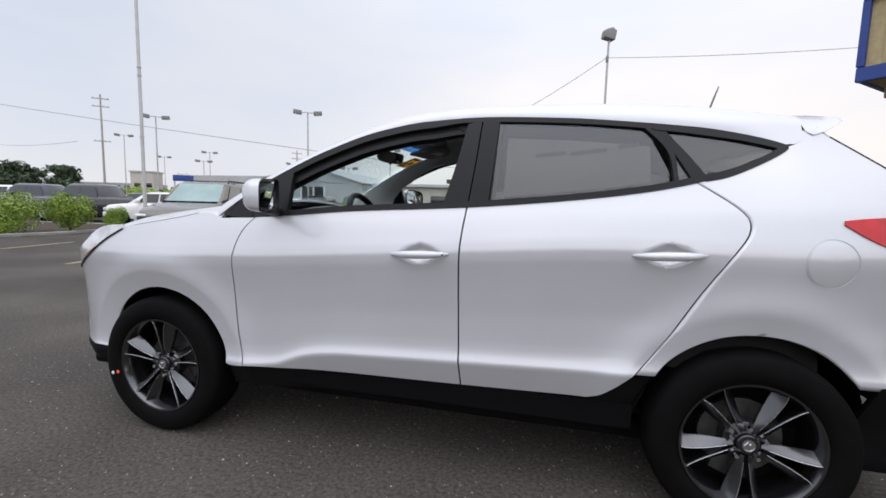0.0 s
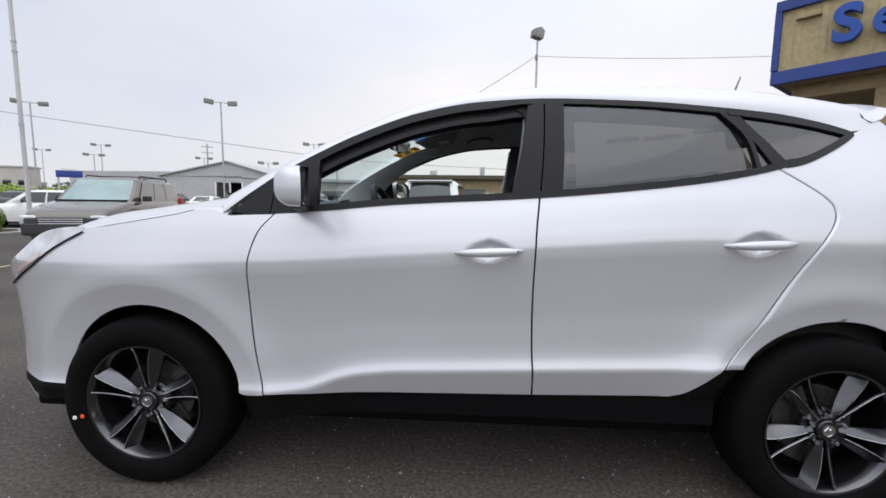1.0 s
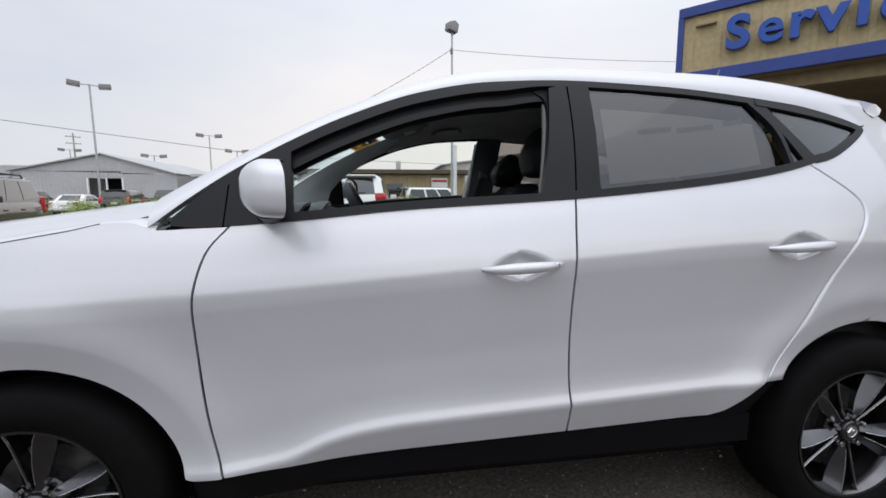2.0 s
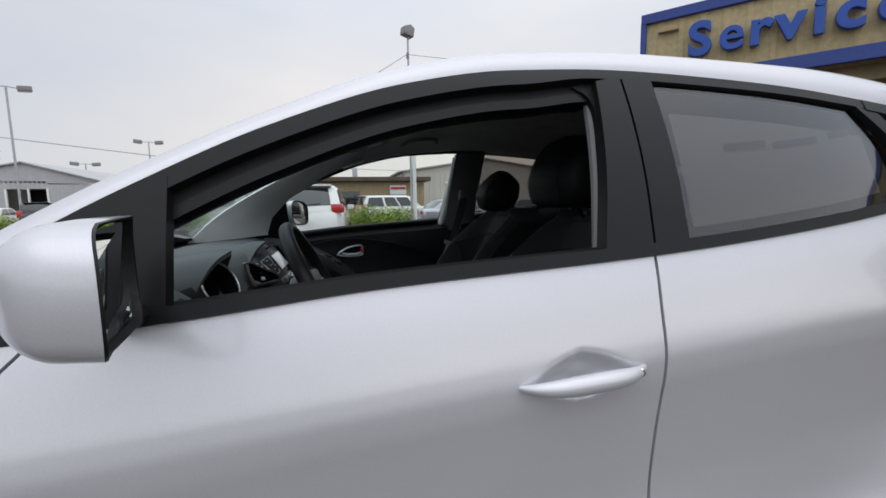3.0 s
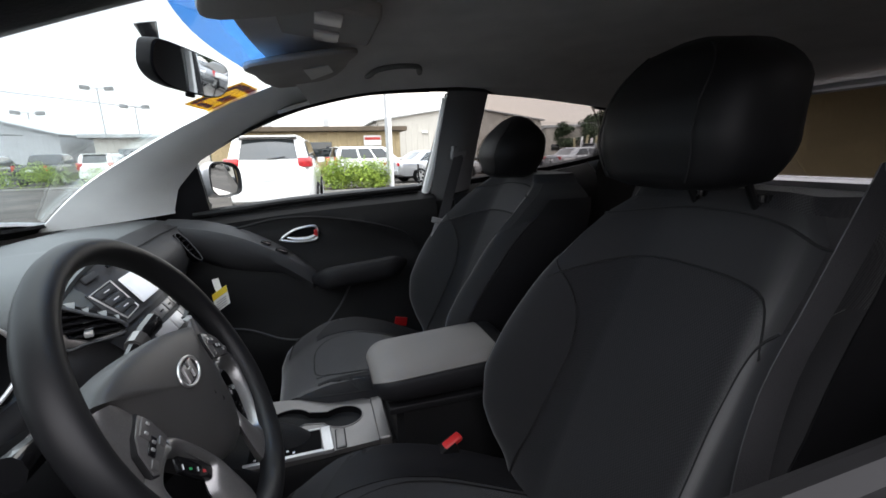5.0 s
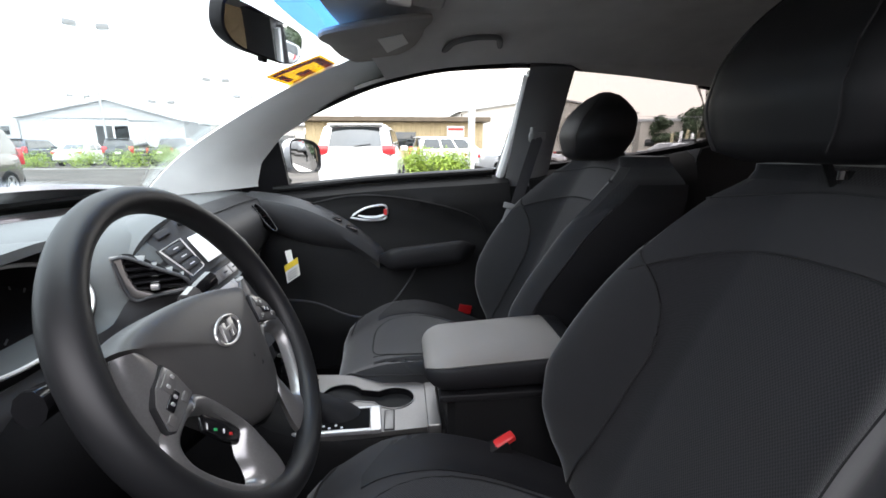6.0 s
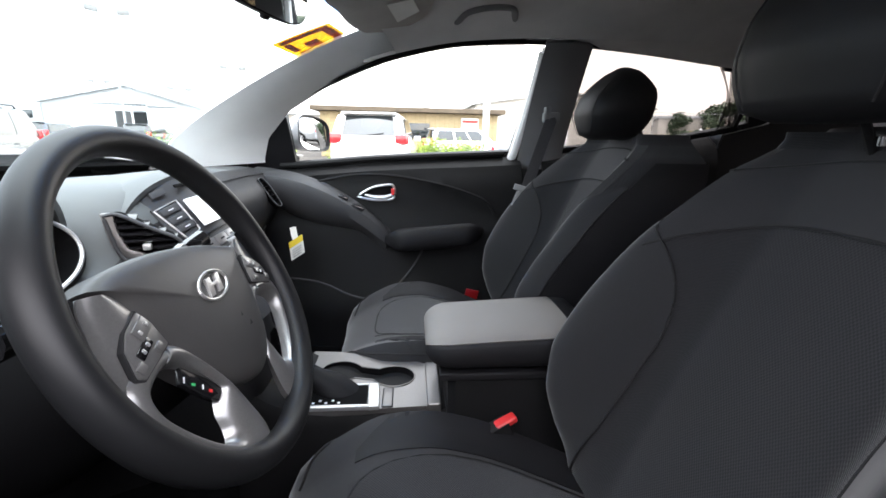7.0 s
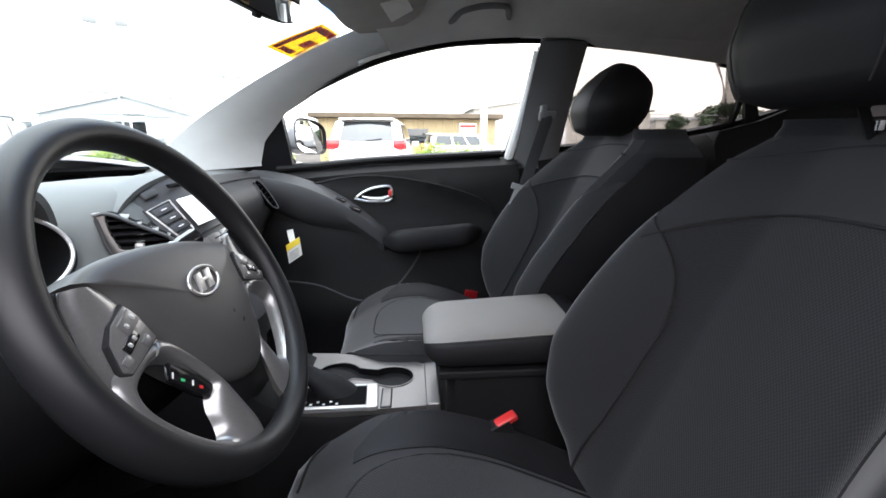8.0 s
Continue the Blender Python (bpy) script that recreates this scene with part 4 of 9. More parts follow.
    quarter = put("quarter_panel", verts, faces, M_PAINT, car)
    so = quarter.modifiers.new("skin", "SOLIDIFY")
    so.thickness, so.offset = 0.010, -1.0
    put("window_border", *tube([(rear_x_(z) + 0.004, side * (half_width(rear_x_(z), z) - 0.010), z) for z in np.linspace(1.492, 1.23, 16)], 0.007, 8), M_SEAL, quarter, "black border of the rear window")
    # black sill cladding between the arches, and arch linings
    lower = [(0.40, 0.30), (1.2, 0.315), (2.10, 0.335), (2.20, 0.335), (2.245, 0.36)]
    upper = [(0.415, 0.408), (1.2, 0.428), (2.075, 0.450), (2.20, 0.556), (2.292, 0.582)]
    side_panel("sill_cladding", lower, upper, 60, 8, M_CLAD, car, side, "unpainted black plastic sill cladding", lift=-0.012, thick=0.03, rounded=False)
    side_panel("bumper_cladding", [(2.985, 0.27), (3.2, 0.26), (3.42, 0.27)], [(3.028, 0.61), (3.12, 0.632), (3.45, 0.648)], 24, 8, M_CLAD, car, side, "black plastic lower rear bumper", lift=0.002, thick=0.02, rounded=False)
    side_panel("front_lip", [(-0.395, 0.325), (-0.55, 0.305), (-0.70, 0.30)], [(-0.372, 0.405), (-0.5, 0.40), (-0.70, 0.398)], 20, 6, M_CLAD, car, side, "black plastic front bumper lip", lift=-0.004, thick=0.02)
    for cx, rr in ((0.02, 0.392), (2.64, 0.403)):
        v, f = [], []
        for i, a in enumerate(np.linspace(-12, 192, 36)):
            x, z = cx + rr * math.cos(radians(a)), 0.36 + rr * math.sin(radians(a))
            w = half_width(min(max(x, -0.7), 3.3), max(z, 0.3))
            for y in (w - 0.004, w - 0.05, 0.52):
                v.append((x, side * y, z))
            if i:
                for k in (0, 1):
                    f.append((3 * i - 3 + k, 3 * i + k, 3 * i + k + 1, 3 * i - 2 + k))
        o = len(v)
        v += [(cx + rr * math.cos(radians(a)), side * 0.52, 0.36 + rr * math.sin(radians(a))) for a in np.linspace(-12, 192, 36)]
        f.append(tuple(range(o, o + 36)))
        put("arch_lining", v, f, M_CAVITY, car, "dark wheel arch lining")
    # A pillar, cant rail and roof side, as one silver band above the black window trim
    n = 70
    P = np.zeros((n, 11, 3))
    for i, x in enumerate(np.linspace(0.34, 2.795, n)):
        zt = TRIMTOP(x) if x < 2.70 else float(np.interp(x, [2.70, 2.738, 2.80], [1.473, 1.456, 1.482]))
        y0 = half_width(x, zt)
        y1 = 0.60 + 0.09 * (1 - smooth01(0.2, 0.9, x)) - 0.05 * smooth01(2.4, 3.0, x)
        xe = x - 0.03 * smooth01(0.3, 0.5, x) * (1 - smooth01(1.0, 1.6, x))
        z1 = ROOF_EDGE(xe)
        for j in range(11):
            s = j / 10
            y = y0 + (y1 - y0) * (1 - math.cos(s * math.pi / 2)) ** 0.92
            z = zt + (z1 - zt) * math.sin(s * math.pi / 2)
            # towards the rear it runs flush into the quarter panel
            flush = smooth01(2.50, 2.78, x) * (1 - smooth01(1.53, 1.58, z))
            P[i, j] = (x + (xe - x) * s, side * (y + (half_width(x, z) + 0.001 - y) * flush), z)
    sheet("cant_rail", P, 0.03, M_PAINT, car, "silver roof pillar and cant rail", towards=(1.3, 0, 0.8))
    # black outer window frame trim: a band under the cant rail, belt moulding and pillars
    xs = np.linspace(0.50, 2.60, 60)
    top = [(x, TRIMTOP(x) - 0.001) for x in xs]
    def inner_top(x):
        return TRIMTOP(x) - (0.024 + 0.012 * (1 - smooth01(1.35, 1.5, x)) if side < 0 else 0.016)
    side_panel("window_frame_trim", [(x, inner_top(x)) for x in xs], top, 60, 5, M_TRIM, car, side, lift=0.003, thick=0.03, rounded=False)
    # seal and inner door frame that stand behind the trim
    drop = 0.030 if side < 0 else -0.002
    xs = np.linspace(0.66, 1.515, 40)
    side_panel("frame_seal", [(x, inner_top(x) - drop) for x in xs], [(x, inner_top(x) + 0.004) for x in xs], 40, 4, M_SEAL, front_door, side, "black rubber frame seal", lift=-0.022, thick=0.030, rounded=False)
    if side < 0:
        side_panel("pillar_seal", [(1.472, 1.552), (1.508, 1.520), (1.505, 1.44), (1.490, 1.34), (1.461, 1.200)], [(1.545, 1.575), (1.538, 1.52), (1.526, 1.44), (1.510, 1.34), (1.478, 1.200)], 30, 5, M_SEAL, front_door, side, "black rubber pillar seal", lift=-0.016, thick=0.022)
    P = np.zeros((40, 4, 3))
    for i, x in enumerate(np.linspace(0.64, 1.515, 40)):
        z = inner_top(x) - drop
        for j in range(4):
            P[i, j] = (x, side * (half_width(x, z) - 0.022 - (0.026 if side < 0 else 0.006) * j), z - (0.010 if side < 0 else 0.0) * math.sin(j / 3 * math.pi))
    sheet("door_frame", P, 0.02, M_TRIM, front_door, "black inner door frame", towards=(1.0, 0, 0.9))
    xs = np.linspace(0.62, 2.47, 50)
    side_panel("belt_moulding", [(x, BELT(x) + 0.001) for x in xs], [(x, BELT(x) + 0.024) for x in xs], 50, 5, M_TRIM, car, side, lift=0.007, thick=0.02, rounded=False)
    # triangular corner behind the front wing, with the mirror's foot
    side_panel("corner_trim", [(0.395, 1.128), (0.45, 1.122), (0.53, 1.124)], [(0.40, 1.150), (0.46, 1.205), (0.54, 1.262)], 14, 10, M_TRIM, car, side, lift=0.003, thick=0.02, rounded=False)
    side_panel("mirror_sail", [(0.535, 1.125), (0.63, 1.131), (0.715, 1.138)], [(0.545, 1.265), (0.625, 1.318), (0.705, 1.357)], 14, 12, M_TRIM, car, side, lift=0.004, thick=0.03, rounded=False)
    # pillars between the doors and before the quarter window
    bs = 0.07 if side > 0 else 0.0
    side_panel("door_pillar_trim", [(1.452 + bs, 1.205), (1.492 + bs, 1.38), (1.522 + bs, 1.562)], [(1.5565 + bs, 1.213), (1.5735 + bs, 1.39), (1.583 + bs, 1.578)], 24, 8, M_TRIM, front_door, side, "satin black pillar trim", lift=0.003, thick=0.035)
    side_panel("door_pillar_trim", [(1.562 + bs, 1.213), (1.579 + bs, 1.39), (1.589 + bs, 1.578)], [(1.640 + bs, 1.215), (1.652 + bs, 1.39), (1.66 + bs, 1.57)], 24, 8, M_TRIM, rear_door, side, "satin black pillar trim", lift=0.003, thick=0.035)
    ds = 0.075 if side > 0 else 0.0
    side_panel("window_divider", [(2.335 + ds, 1.292), (2.315 + ds, 1.43), (2.225 + ds, 1.54)], [(2.350 + ds, 1.296), (2.332 + ds, 1.44), (2.245 + ds, 1.54)], 20, 5, M_TRIM, rear_door, side, lift=0.003, thick=0.02)
    side_panel("quarter_trim", [(2.40 + ds, 1.312), (2.34 + ds, 1.42), (2.255 + ds, 1.535)], [(2.45 + ds, 1.33), (2.385 + ds, 1.42), (2.31 + ds, 1.515)], 20, 6, M_TRIM, quarter, side, lift=0.002, thick=0.02)
    # one smooth surround that closes in a round nose behind the quarter glass
    o_top = [(2.27, TRIMTOP(2.27) - 0.001), (2.37, TRIMTOP(2.37) - 0.001), (2.46, 1.526), (2.56, 1.508), (2.64, 1.490), (2.69, 1.4755), (2.722, 1.4645), (2.737, 1.453)]
    i_top = [(2.27, 1.520), (2.37, 1.508), (2.46, 1.4945), (2.56, 1.479), (2.63, 1.464), (2.67, 1.4545), (2.690, 1.449), (2.697, 1.446)]
    o_low = [(2.44, 1.316), (2.50, 1.328), (2.56, 1.350), (2.64, 1.3875), (2.69, 1.414), (2.718, 1.431), (2.734, 1.443), (2.737, 1.453)]
    i_low = [(2.44, 1.340), (2.50, 1.356), (2.56, 1.377), (2.63, 1.409), (2.667, 1.427), (2.685, 1.438), (2.694, 1.4435), (2.697, 1.446)]
    side_panel("quarter_trim", i_top, o_top, 40, 5, M_TRIM, quarter, side, lift=0.0045, thick=0.02)
    side_panel("quarter_trim", o_low, i_low, 40, 5, M_TRIM, quarter, side, lift=0.0045, thick=0.02)
    # glass: the rear door's and the quarter window are dark, the driver's window is down
    rear_glass = side_panel("door_glass", [(1.62, 1.20), (1.9, 1.22), (2.35 + ds, 1.29 + 0.2 * ds)], [(1.65, 1.58), (1.9, 1.575), (2.235 + ds, 1.545 - 0.1 * ds)], 30, 16, M_PRIVACY, rear_door, side, "dark tinted window glass", lift=lambda z: -0.034 + 0.028 * (z - 1.2) / 0.38, thick=0.004, rounded=False)
    q_glass = side_panel("quarter_glass", [(2.39, 1.322), (2.52, 1.355), (2.73, 1.445)], [(2.29, 1.53), (2.5, 1.495), (2.733, 1.447)], 24, 10, M_PRIVACY, quarter, side, "dark tinted quarter glass", lift=-0.006, thick=0.004, rounded=False)
    small = side_panel("vent_glass", [(2.345, 1.296), (2.328, 1.43), (2.24, 1.538)], [(2.405, 1.315), (2.345, 1.42), (2.26, 1.53)], 20, 6, M_PRIVACY, rear_door, side, "dark tinted glass", lift=-0.008, thick=0.004)
    if side > 0:
        front_glass = side_panel("door_glass", [(0.66, 1.14), (1.0, 1.16), (1.56, 1.19)], [(0.70, 1.36), (1.05, 1.51), (1.60, 1.58)], 30, 16, M_GLASS, front_door, side, "clear window glass", lift=-0.012, thick=0.004)
        front_glass.visible_shadow = False
    for g in (rear_glass, q_glass, small):
        g.visible_shadow = False
    # door handles
    for dx, z0, door in ((1.372, 1.003, front_door), (2.314, 1.046, rear_door)):
        tilt = 0.045
        pts, rad = [], []
        for s in np.linspace(-1, 1, 25):
            x = dx + 0.122 * s
            z = z0 + tilt * 0.122 * s - 0.004
            bow = 0.028 * (1 - s**4) + 0.004
            pts.append((x, side * (half_width(x, z) + bow - 0.006), z))
            rad.append(0.0045 + 0.0125 * (1 - abs(s) ** 2.6))
        handle_v, handle_f = tube(pts, rad, 12, flat=1.0)
        put("door_handle", handle_v, handle_f, M_PAINT, door, "silver pull handle")
        if side < 0 and door is front_door:
            v, f = lathe([(0.0, 0.003), (0.006, 0.003), (0.0085, 0.0), (0.0085, -0.012), (0.0, -0.012)], 20)
            x, z = dx + 0.098, z0 + 0.001
            m = Matrix.Translation((x, side * (half_width(x, z) + 0.021), z)) @ Matrix.Diagonal((1, -1, 1, 1))
            put("key_lock", *moved((v, f), m), M_CHROME, door, "round key cylinder")
    # fuel flap on the driver's side
    if side < 0:
        v, f = [], []
        rows = [0.0, 0.4, 0.8, 0.965, 0.97, 1.0, 1.035, 1.04]
        deep = [0.0025, 0.0025, 0.002, 0.0005, -0.006, -0.006, -0.006, 0.0005]
        for s, d in zip(rows, deep):
            for a in range(48):
                x, z = 2.825 + 0.079 * s * math.cos(a * math.pi / 24), 1.037 + 0.082 * s * math.sin(a * math.pi / 24)
                v.append((x, side * (half_width(x, z) + d + 0.0015), z))
        for k in range(len(rows) - 1):
            for a in range(48):
                f.append((k * 48 + a, k * 48 + (a + 1) % 48, k * 48 + 48 + (a + 1) % 48, k * 48 + 48 + a))
        put("fuel_flap", v, f, M_PAINT, quarter, "round silver fuel flap", sharp=60)
    # tail lamp wrapping round the corner
    lo = [(2.862, 1.172), (2.95, 1.118), (3.06, 1.075), (3.2, 1.04), (3.36, 1.02)]
    up = [(2.866, 1.186), (2.95, 1.196), (3.06, 1.202), (3.2, 1.198), (3.30, 1.19)]
    side_panel("tail_lamp", lo, up, 30, 10, M_REDLENS, quarter, side, "red wraparound tail lamp", lift=0.006, thick=0.02)
    # headlamp
    lo = [(-0.235, 1.042), (-0.36, 0.978), (-0.47, 0.905), (-0.585, 0.845), (-0.69, 0.80)]
    up = [(-0.245, 1.062), (-0.36, 1.053), (-0.46, 1.025), (-0.56, 0.955), (-0.68, 0.885)]
    side_panel("headlamp", lo, up, 30, 10, M_CLEARLENS, car, side, "clear swept-back headlamp", lift=0.004, thick=0.02)
    side_panel("side_marker", [(-0.43, 0.940), (-0.50, 0.900), (-0.58, 0.860)], [(-0.44, 0.955), (-0.50, 0.920), (-0.58, 0.884)], 16, 5, M_AMBER, car, side, "amber side marker", lift=0.007, thick=0.01)
    put("lamp_seal", *tube([(x, side * (half_width(x, z) + 0.006), z) for x, z in resample(lo, 24)], 0.0032, 6), M_SEAL, car, "black lamp seal")
    # door mirror
    my = side * (0.985 if side < 0 else 0.968)
    v, f = [], []
    rings = 14
    for k in range(rings + 1):
        s = k / rings
        # from the rounded front face back to the open rim
        x = 0.640 + 0.082 * s + (0.035 if side > 0 else 0.0)
        w = (0.112 if side < 0 else 0.138) * (0.52 + 0.48 * math.sin(min(1, s * 1.5) * math.pi / 2) ** 0.7)
        h = 0.069 * (0.50 + 0.50 * math.sin(min(1, s * 1.6) * math.pi / 2) ** 0.7)
        for a in range(28):
            t = 2 * math.pi * a / 28
            ct, st = math.cos(t), math.sin(t)
            y = math.copysign(abs(ct) ** 0.5, ct) * w
            z = math.copysign(abs(st) ** 0.5, st) * h
            sk = 0.032 * s * ct * side
            v.append((x + sk, my + y, 1.226 + (0.035 if side > 0 else 0.0) + z - 0.012 * ct * side * s))
    for k in range(rings):
        for a in range(28):
            f.append((k * 28 + a, k * 28 + (a + 1) % 28, k * 28 + 28 + (a + 1) % 28, k * 28 + 28 + a))
    f.append(tuple(range(28))[::-1])
    mirror = put("door_mirror", v, f, M_PAINT, car, "silver door mirror housing")
    last = v[rings * 28:]
    cx = np.mean(last, axis=0)
    rim = [tuple(cx + (np.array(q) - cx) * s + np.array((d, 0, 0))) for s, d in ((1.0, 0.0), (0.985, 0.003), (0.955, 0.002), (0.91, -0.014)) for q in last]
    rf = [(k * 28 + a, k * 28 + (a + 1) % 28, k * 28 + 28 + (a + 1) % 28, k * 28 + 28 + a) for k in range(3) for a in range(28)]
    put("mirror_bezel", rim, rf, M_TRIM, mirror, "black mirror surround")
    glass = [tuple(cx + (np.array(q) - cx) * 0.91 + np.array((-0.008, 0, 0))) for q in last]
    put("mirror_glass", glass, [tuple(range(28))], M_MIRROR, mirror, "reflecting mirror glass", smooth=False)
    foot = tube([(0.655, side * 0.835, 1.150), (0.665, side * 0.88, 1.155), (0.67, side * 0.935, 1.165)], [0.04, 0.032, 0.03], 12, flat=0.6)
    put("mirror_foot", *foot, M_TRIM, mirror, "black mirror foot")

# roof skin between the cant rails
n, mcols = 50, 21
P = np.zeros((n, mcols, 3))
for i, x in enumerate(np.linspace(1.10, 2.84, n)):
    ye = 0.60 + 0.09 * (1 - smooth01(0.2, 0.9, x)) - 0.05 * smooth01(2.4, 3.0, x)
    for j in range(mcols):
        s = -1 + 2 * j / (mcols - 1)
        ze = ROOF_EDGE(x - 0.03 * (1 - smooth01(1.0, 1.6, x)))
        fwd = 0.13 * (1 - s * s) * (1 - smooth01(1.10, 1.5, x))
        back = 0.10 * (1 - s * s) * smooth01(2.6, 2.95, x)
        crown = 0.030 * (1 - abs(s) ** 2.4)
        P[i, j] = (x - fwd + back, s * ye, ze + crown - 0.07 * fwd)
roof = sheet("roof", P, 0.012, M_PAINT, car, towards=(1.9, 0, 0.8))
# roof rear spoiler
prof = [(2.799, 1.5885), (2.85, 1.590), (2.93, 1.588), (2.978, 1.585), (2.986, 1.580), (2.980, 1.573), (2.925, 1.540), (2.880, 1.514), (2.835, 1.500), (2.812, 1.514), (2.802, 1.540)]
rings = []
for s in np.linspace(-1, 1, 41):
    t = abs(s) ** 6
    ring = []
    for x, z in prof:
        f_ = min(1.0, max(0.0, (z - 1.4775) / 0.1135))
        wide = half_width(2.795, 1.4775) + (0.565 - half_width(2.795, 1.4775)) * (1 - math.sqrt(1 - f_ * f_)) ** 0.92
        wide += (half_width(2.795, z) - wide) * (1 - smooth01(1.53, 1.58, z))
        ring.append((x + 0.15 * (1 - s * s) - 0.006 * t, s * (wide - 0.055 * max(0.0, (x - 2.85) / 0.13) ** 1.3), z + 0.030 * (1 - abs(s) ** 2.4) + 0.001))
    rings.append(ring)
n_ = len(prof)
faces_ = [(i * n_ + j, i * n_ + (j + 1) % n_, (i + 1) * n_ + (j + 1) % n_, (i + 1) * n_ + j) for i in range(40) for j in range(n_)] + [tuple(range(n_))[::-1], tuple(40 * n_ + j for j in range(n_))]
put("roof_spoiler", [q for r in rings for q in r], faces_, M_PAINT, car, "silver roof spoiler")
# aerial
v, f = tube([(2.66, -0.02, 1.66), (2.672, -0.02, 1.70), (2.70, -0.025, 1.80), (2.716, -0.03, 1.857)], [0.008, 0.005, 0.005, 0.003], 8)
put("aerial", v, f, mat("grey_aerial", (0.16, 0.16, 0.16), 0.5, 0, 0.1, 20), roof, "short grey rod aerial")
# bonnet
HOOD_Y = pchip([(-0.72, 0.62), (-0.60, 0.70), (-0.45, 0.755), (-0.25, 0.79), (0.0, 0.80), (0.2, 0.79), (0.30, 0.775)])
HOOD_E = pchip([(-0.72, 0.82), (-0.62, 0.90), (-0.50, 0.985), (-0.36, 1.045), (-0.25, 1.06), (0.0, 1.098), (0.15, 1.122), (0.30, 1.140)])
P = np.zeros((34, 25, 3))
for i, x in enumerate(np.linspace(-0.72, 0.30, 34)):
    for j in range(25):
        s = -1 + 2 * j / 24
        cr = 0.055 * smooth01(-0.72, -0.3, x) + 0.02
        P[i, j] = (x - 0.11 * (1 - s * s) * (1 if x < -0.2 else 1 - 0.5 * smooth01(-0.2, 0.3, x)), s * HOOD_Y(x), HOOD_E(x) + cr * (1 - abs(s) ** 2.6))
hood = sheet("bonnet", P, 0.012, M_PAINT, car, towards=(-0.1, 0, 0.4))
for side in (-1, 1):
    edge = [(x, float(np.interp(x, [-0.25, -0.12, 0.0, 0.15, 0.22], [1.045, 1.068, 1.088, 1.115, 1.132]))) for x in np.linspace(-0.25, 0.22, 30)]
    put("bonnet_seam", *tube([(x, side * (half_width(x, z) - 0.003), z + 0.001) for x, z in edge], 0.0026, 6), M_SEAL, hood, "dark shut line")
# wing top that closes bonnet edge to fender
for side in (-1, 1):
    P = np.zeros((30, 6, 3))
    for i, x in enumerate(np.linspace(-0.26, 0.36, 30)):
        zf = float(np.interp(x, [-0.25, -0.12, 0.0, 0.15, 0.22, 0.30, 0.36], [1.045, 1.068, 1.088, 1.115, 1.132, 1.135, 1.116]))
        yf = half_width(x, zf)
        yh, zh = HOOD_Y(min(x, 0.30)) + 0.004, HOOD_E(min(x, 0.30))
        for j in range(6):
            s = j / 5
            P[i, j] = (x, side * (yf + (yh - yf) * s), zf + (zh - zf) * s + 0.010 * math.sin(s * math.pi))
    sheet("wing_top", P, 0.012, M_PAINT, car, towards=(0.1, 0, 0.4))
# nose: bumper between the fenders, with grille openings
NOSE_ROWS = [(0.25, 0.02), (0.34, 0.0), (0.42, -0.01), (0.55, -0.012), (0.66, -0.006), (0.75, 0.004), (0.83, 0.03)]
P = np.zeros((len(NOSE_ROWS), 31, 3))
for i, (z, dx) in enumerate(NOSE_ROWS):
    ye = half_width(-0.69, z)
    for j in range(31):
        s = -1 + 2 * j / 30
        P[i, j] = (-0.69 + dx * (1 - abs(s) ** 4) - 0.165 * (1 - abs(s) ** 2.4), s * ye, z)
bumper = sheet("front_bumper", P, 0.02, M_PAINT, car, towards=(0.3, 0, 0.5))
for z, h, w in ((0.50, 0.20, 0.52), (0.745, 0.085, 0.42)):
    v, f = [], []
    for k in range(21):
        s = -1 + 2 * k / 20
        y = s * w
        x = -0.69 - 0.165 * (1 - abs(y / 0.74) ** 2.4) - 0.028
        hh = h / 2 * (1 - 0.35 * abs(s) ** 3)
        v += [(x, y, z - hh), (x, y, z + hh), (x + 0.03, y, z + hh), (x + 0.03, y, z - hh)]
        if k:
            f += [(4 * k - 4 + q, 4 * k + q, 4 * k + (q + 1) % 4, 4 * k - 4 + (q + 1) % 4) for q in range(4)]
    put("grille", v, f, M_DARK, bumper, "black mesh grille")
# tailgate, rear glass and rear bumper
TG = [(1.555, 2.86, 0.53), (1.44, 2.985, 0.585), (1.33, 3.105, 0.63), (1.21, 3.225, 0.66), (1.12, 3.33, 0.675), (1.0, 3.40, 0.66), (0.88, 3.435, 0.64), (0.70, 3.47, 0.60)]
def rear_x(z, s):
    x = np.interp(-z, [-q[0] for q in TG], [q[1] for q in TG])
    return x + 0.06 * (1 - abs(s) ** 2.2)
def gate_pt(z, s, out=0.0):
    ye = half_width(float(np.interp(-z, [-q[0] for q in TG], [q[1] for q in TG])) - 0.03, z)
    return (rear_x(z, s) - 0.03 + out, s * ye, z)


tailgate = sheet("tailgate", [[gate_pt(z, s) for s in np.linspace(-1, 1, 25)] for z in np.linspace(1.20, 0.66, 24)], 0.03, M_PAINT, car, towards=(2.5, 0, 1.0))
for sd in (-1, 1):
    sheet("gate_pillar", [[gate_pt(z, sd * s) for s in np.linspace(0.945, 0.985, 5)] for z in np.linspace(1.535, 1.20, 14)], 0.03, M_PAINT, tailgate, "silver tailgate frame", towards=(2.5, 0, 1.0))
for sd in (-1, 1):
    sheet("window_border", [[gate_pt(z, sd * s, 0.004) for s in np.linspace(0.87, 0.95, 4)] for z in np.linspace(1.532, 1.20, 14)], 0.012, M_SEAL, tailgate, "black rear window border", towards=(2.5, 0, 1.0))
rear_glass_ = sheet("rear_window", [[gate_pt(z, s, -0.012) for s in np.linspace(-0.88, 0.88, 21)] for z in np.linspace(1.53, 1.195, 12)], 0.005, M_PRIVACY, tailgate, "dark tinted rear window", towards=(2.5, 0, 1.0))
rear_glass_.visible_shadow = False
